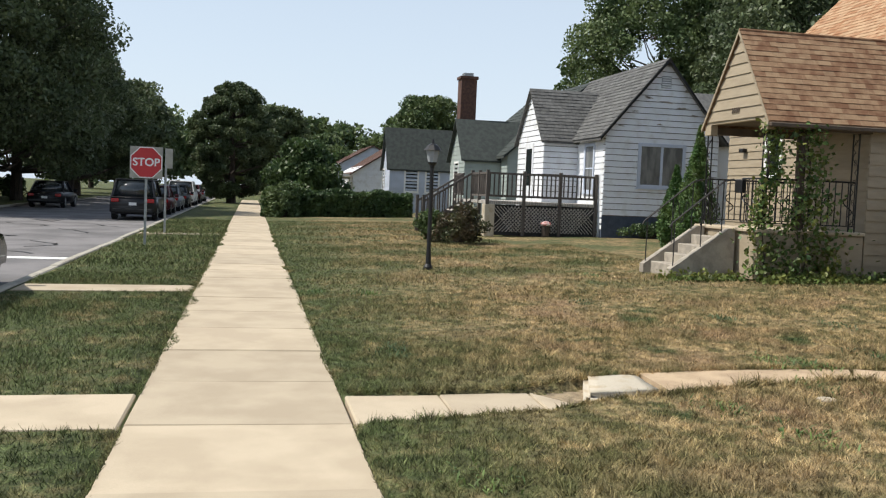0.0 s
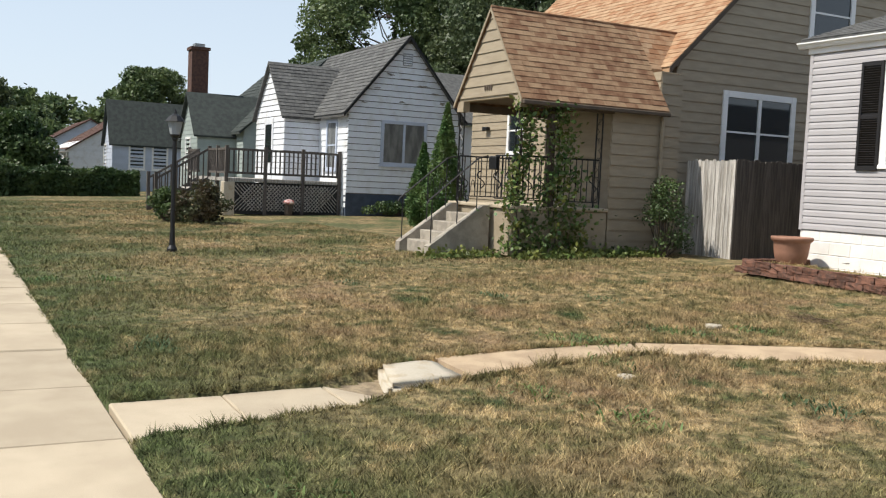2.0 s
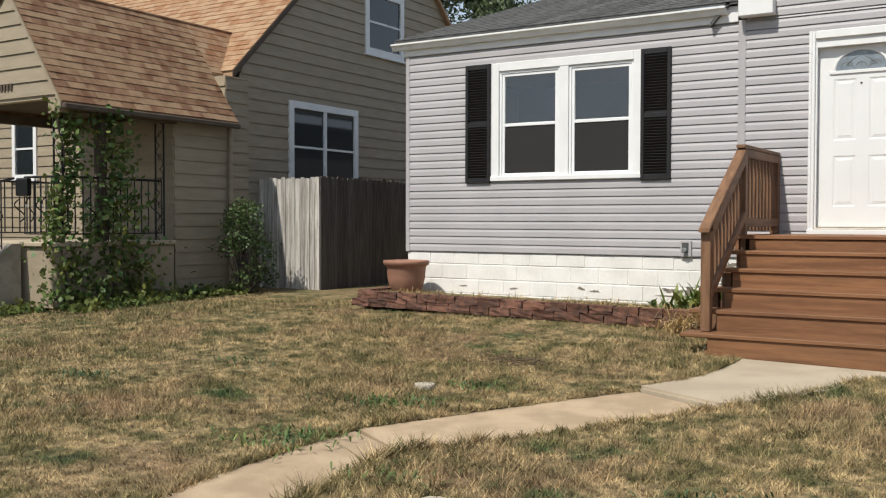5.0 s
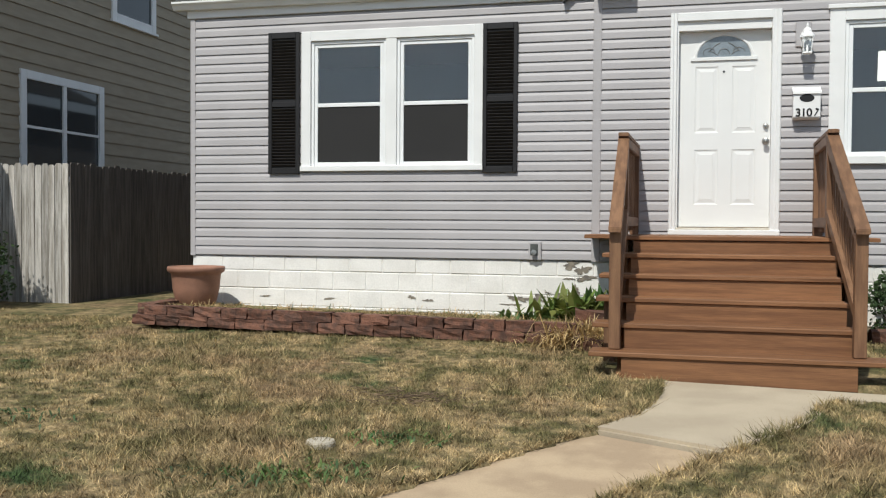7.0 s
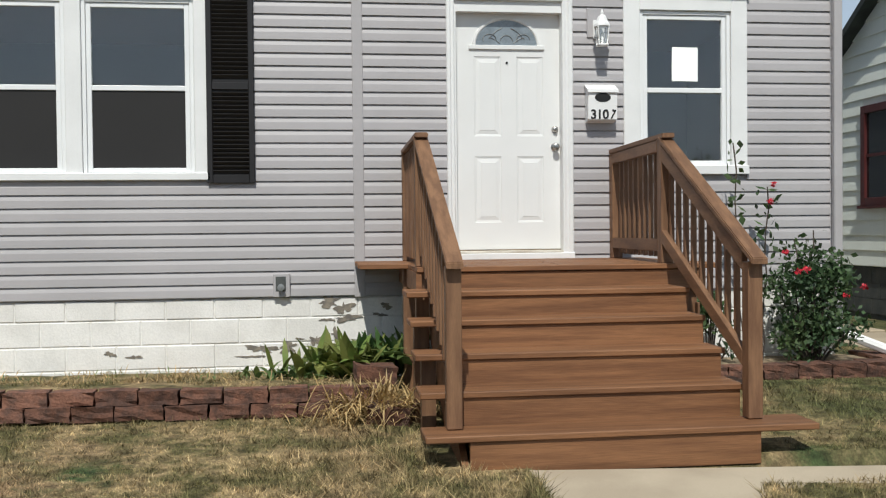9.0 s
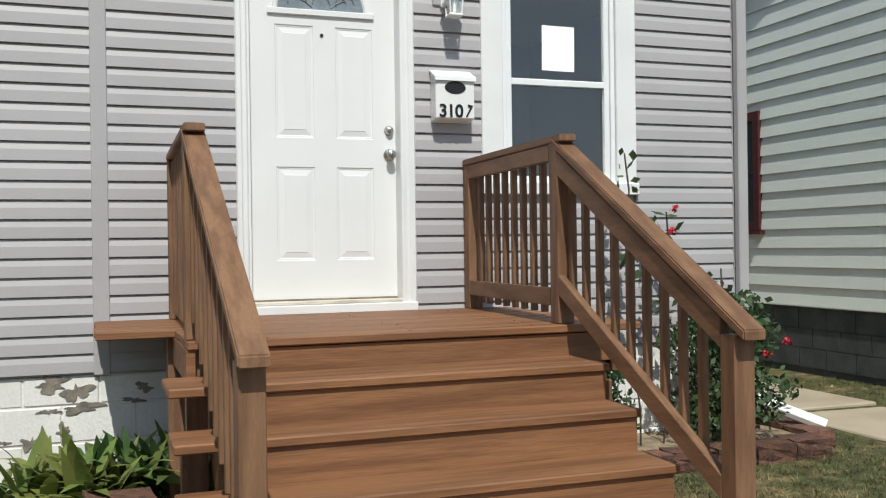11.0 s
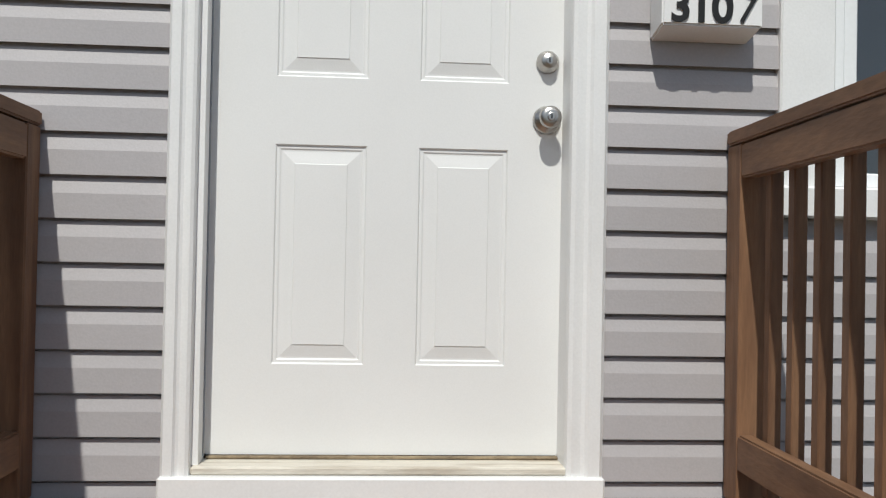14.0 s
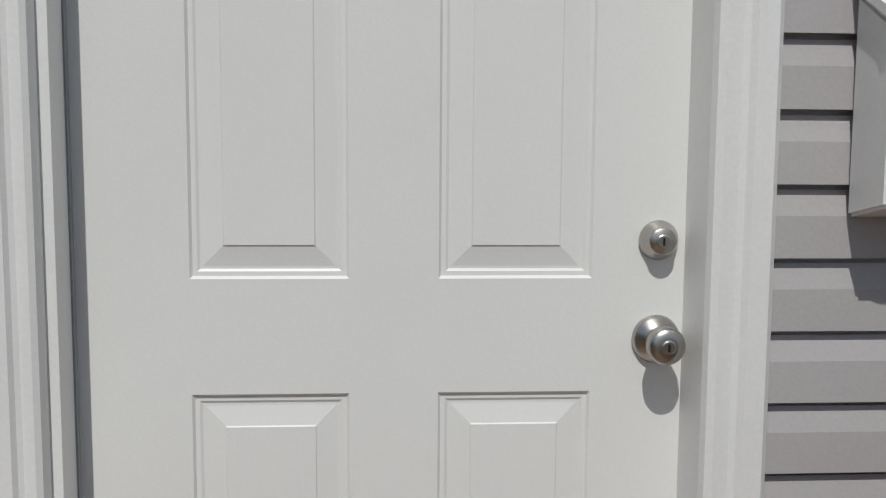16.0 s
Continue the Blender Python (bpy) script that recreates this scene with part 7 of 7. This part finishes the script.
hy_ = np.where(face > 0.9, -11.5 + rs.normal(size=n) * 0.06, hy_)
leaves("foliage", np.stack([hx_, hy_, hz_], 1), 0.09, M_hedge, hedge, 82)
part("inner_stems", B(-43.1, -41.9, -11.4, -4.3, -0.3, 0.85), M_bark, hedge)
shrub("hedge_bush", -46.5, -9.3, -0.2, 2.0, 2.0, 3.7, 83, M_hedge, "large rounded green bush behind the hedge", 16000, 0.13, "bush", 60)
shrub("hedge_bush", -41.5, -10.6, -0.2, 0.7, 0.8, 1.7, 84, M_leafM, "unclipped lighter green bush at the hedge end", 4000, 0.09, "bush")
tree(-72, -13.7, -0.2, 9.6, 3.4, 0.4, 91, M_leafD, "tall dark green street tree by the pavement", 330, 300, 0.11, 0.06, "oval")
tree(-95, -9.5, -0.2, 9.6, 3.6, 0.4, 92, M_leafD, "green tree far along the pavement", 160, 200, 0.2, 0.12)
tree(-120, -4, -0.2, 8, 4.5, 0.4, 93, M_leafM, "distant green tree along the street", 110, 120, 0.3, 0.15)
tree(-75, 2.5, 0.1, 9.2, 3.6, 0.35, 94, M_leafM, "leafy green tree behind the houses", 150, 200, 0.15, 0.3)
tree(-62, -8.2, 0.1, 3.7, 1.5, 0.2, 95, M_rust, "brownish small tree by the distant houses", 50, 90, 0.2, 0.1)
for k, (x, y, h, s) in enumerate(((-47, 11, 15.5, 5.5), (-40, 17, 17, 6), (-33, 24, 16, 6), (-33, 12, 13, 5), (-36, 32, 17, 7), (-22, 26, 14, 6), (-52, 20, 19, 6))):
    tree(x, y, 0.1, h, s, 0.45, 100 + k, M_leafM if k % 2 == 0 else M_leafD, "tall leafy green tree behind the white house", 150, 400, 0.125, 0.24)
for k, (x, y, h, s) in enumerate(((-48, -26.5, 16, 7.0), (-58, -26.5, 14.5, 6), (-70, -25.5, 11.5, 5), (-43, -30, 17, 7.5), (-82, -27, 11, 5), (-100, -26, 12, 6), (-62, -36, 14, 7), (-45, -38, 15, 8))):
    tree(x, y, -0.2, h, s, 0.4, 120 + k, M_leafD, "large dark shade tree across the street", 130, 480 if k < 4 else 200, 0.135 if k < 4 else 0.22, 0.16)
for k, (x, y, w) in enumerate(((-48, -29.5, 2.2), (-58, -29.2, 2.6), (-66, -28.5, 2.5), (-53, -33.5, 3.0), (-40, -33, 2.6), (-72, -33, 3.2))):
    shrub("bush", x, y, -0.2, w, 0.9, 1.2, 140 + k, M_hedge, "low dark shrub across the street", 3000, 0.12, "bush")
for k in range(6):
    tree(-48 - 11 * k, -52 - 3 * (k % 2), 0, 11, 6.5, 0.4, 170 + k, M_leafD, "distant tree behind the houses opposite", 80, 110, 0.36, 0.03)
for k in range(9):
    x = -135 - 12 * (k % 3)
    tree(x, -34 + k * 7.5, 0, 12, 6, 0.4, 150 + k, M_leafM, "distant tree closing the street", 60, 80, 0.5, 0.1)

# ---- grass ----
def grass(name, x0, x1, y0, y1, density, h, w, seed, clear, label, ground=gz):
    rs = np.random.RandomState(seed)
    n = int((x1 - x0) * (y1 - y0) * density)
    xs, ys = rs.uniform(x0, x1, n), rs.uniform(y0, y1, n)
    keep = np.array([not clear(a, b) for a, b in zip(xs, ys)])
    xs, ys = xs[keep], ys[keep]
    n = len(xs)
    zs = np.array([ground(a, b) for a, b in zip(xs, ys)])
    a = rs.uniform(0, 6.283, n)
    tall = h * rs.uniform(0.4, 1.2, n) * (1 + 0.5 * np.sin(xs * 1.7) * np.sin(ys * 1.3 + 2))
    tall = tall * (0.75 + 0.55 * np.sin(xs * 21 + 3 * np.sin(ys * 7)) * np.sin(ys * 18 + 3 * np.sin(xs * 6)))
    lean = rs.normal(size=(n, 2)) * (tall * 0.75)[:, None]
    dx, dy = np.cos(a) * w, np.sin(a) * w
    V = np.empty((n, 3, 3))
    V[:, 0] = np.stack([xs - dx, ys - dy, zs - 0.005], 1)
    V[:, 1] = np.stack([xs + dx, ys + dy, zs - 0.005], 1)
    V[:, 2] = np.stack([xs + lean[:, 0], ys + lean[:, 1], zs + tall], 1)
    me = bpy.data.meshes.new(name)
    me.vertices.add(3 * n)
    me.vertices.foreach_set("co", V.ravel().astype(np.float32))
    me.loops.add(3 * n)
    me.loops.foreach_set("vertex_index", np.arange(3 * n, dtype=np.int32))
    me.polygons.add(n)
    me.polygons.foreach_set("loop_start", np.arange(0, 3 * n, 3, dtype=np.int32))
    me.update(calc_edges=True)
    me.materials.append(M_blade)
    return tagged(new(name, me), label, "grass", kind="stuff")


def bare(x, y):
    if on_path(x, y, 0.0) or -13.0 < y < -11.45:
        return True
    if y < -13 and (-1.5 < x < -0.45 or -9.3 < x < -8.45):
        return True
    if -6.2 < x < -1.3 and y > -1.5 or (y > -3.0 and -1.0 < x < 1.1) or (y > -0.6 and 1.2 < x < 3.5):
        return True
    return y > -0.1 and -6.2 < x < 3 or (x < -9.6 and y > -3.4)


grass("lawn_grass", -4.5, 4.4, -11.45, -2.6, 5200, 0.045, 0.0034, 201, bare, "short dry straw and green lawn grass")
grass("lawn_grass", -8.5, -4.5, -11.45, -0.6, 2200, 0.045, 0.0045, 206, bare, "short dry straw lawn grass beside the house")
grass("lawn_grass", -4.5, 3.4, -2.6, -0.6, 2200, 0.045, 0.004, 207, bare, "short dry lawn grass before the flower bed")
grass("lawn_grass", 4.4, 9.0, -11.45, -2.6, 1300, 0.045, 0.0055, 212, bare, "short dry straw lawn grass beside the neighbour")
grass("lawn_grass", -20.0, -8.5, -11.45, 0.0, 800, 0.05, 0.007, 202, bare, "dry patchy lawn grass before the next houses")
grass("lawn_grass", -12.0, 4.0, -15.5, -13.0, 2000, 0.055, 0.0045, 203, bare, "longer green parkway grass by the kerb")
grass("lawn_grass", -36.0, -12.0, -15.5, -13.0, 500, 0.08, 0.009, 204, bare, "tufted uncut parkway grass by the kerb")
grass("lawn_grass", -36.0, -20.0, -11.45, -5.0, 300, 0.06, 0.01, 208, bare, "dry patchy lawn grass by the white house")
grass("lawn_grass", 3.4, 6.0, -6.0, 2.0, 1500, 0.035, 0.004, 205, lambda x, y: 3.7 < x < 4.8 and y > -1, "dry lawn grass beside the house")
grass("edge_grass", -2.4, 2.0, -11.4, -3.2, 9000, 0.075, 0.004, 209, lambda x, y: on_path(x, y, -0.02) or not on_path(x, y, 0.07), "longer green grass fringing the path")


def ragged(x, seed):
    """How far the turf creeps over the pavement's edge."""
    return 0.015 + smoothstep(-1.0, -5.0, x) * (0.16 * max(0.0, noise.noise((x * 0.9, seed, 0.0)) + 0.15) + 0.05 * noise.noise((x * 5, seed, 2.0)))


def walk_top(x, y):
    return -0.262


grass("edge_grass", -30, 4, -11.75, -11.4, 4200, 0.034, 0.004, 210, lambda x, y: -1.5 < x < -0.5 or y < -11.47 - ragged(x, 1.0), "longer green grass creeping over the pavement edge", walk_top)
grass("edge_grass", -30, 4, -13.06, -12.7, 4200, 0.034, 0.004, 211, lambda x, y: -1.5 < x < -0.45 or y > -12.985 + ragged(x, 7.0), "longer green grass creeping over the pavement edge", walk_top)
grass("bed_turf", -5.85, -1.35, -1.36, -0.03, 2200, 0.035, 0.004, 214, lambda x, y: noise.noise((x * 2.2, y * 2.2, 4.0)) < -0.08, "short dry grass growing in the raised bed", bed_z)
rs = np.random.RandomState(55)
for k in range(16):
    bx = -5.7 + k * 0.28 + rs.uniform(-0.1, 0.1)
    by = rs.uniform(-1.25, -0.15)
    strap_leaves("bed_grass", bx, by, bed_z(bx, by), 40, 0.11, 0.008, 400 + k, M_dryleaf if k % 3 else M_ivy, "thin dry grass tuft in the flower bed", 1.6)
WEEDS = [(-6.9, -7.6), (-2.3, -7.3), (-2.33, -5.96), (0.54, -7.14), (-0.6, -8.7), (0.27, -8.5), (-5.2, -6.3), (-10.8, -6.0), (-1.2, -7.5), (-2.5, -6.05), (-2.2, -5.85), (-2.0, -5.15), (-4.5, -5.2), (-8.5, -11.2), (-8.2, -10.5), (-3.3, -10.8), (0.9, -10.9), (-2.15, -7.0)]
for k, (x, y) in enumerate(WEEDS):
    strap_leaves("weed", x, y, gz(x, y), 60 + 15 * (k % 4), 0.075, 0.014, 300 + k, M_ivy if k % 3 else M_shrub, "low green weed clump in the lawn", 1.3)
twigs = bmesh.new()
rr = random.Random(44)
for k in range(150):
    x, y, a = -2.2 + rr.gauss(0, 0.2), -4.15 + rr.gauss(0, 0.11), rr.uniform(0, 6.28)
    z = gz(x, y) + rr.uniform(0.005, 0.05)
    L = rr.uniform(0.04, 0.14)
    tube(twigs, (x, y, z), (x + L * math.cos(a), y + L * math.sin(a), z + rr.uniform(-0.01, 0.02)), 0.004, 0.002, 4, False)
tagged(part("twig_pile", twigs, M_twig), "patch of dark dead twigs on the lawn", "twigs", kind="stuff")

# porch roof shingles, one by one
shingle_rows(*TAN_PORCH, 17, 0.25, M_shingle, pieces=True, rise=0.012, seed=6)
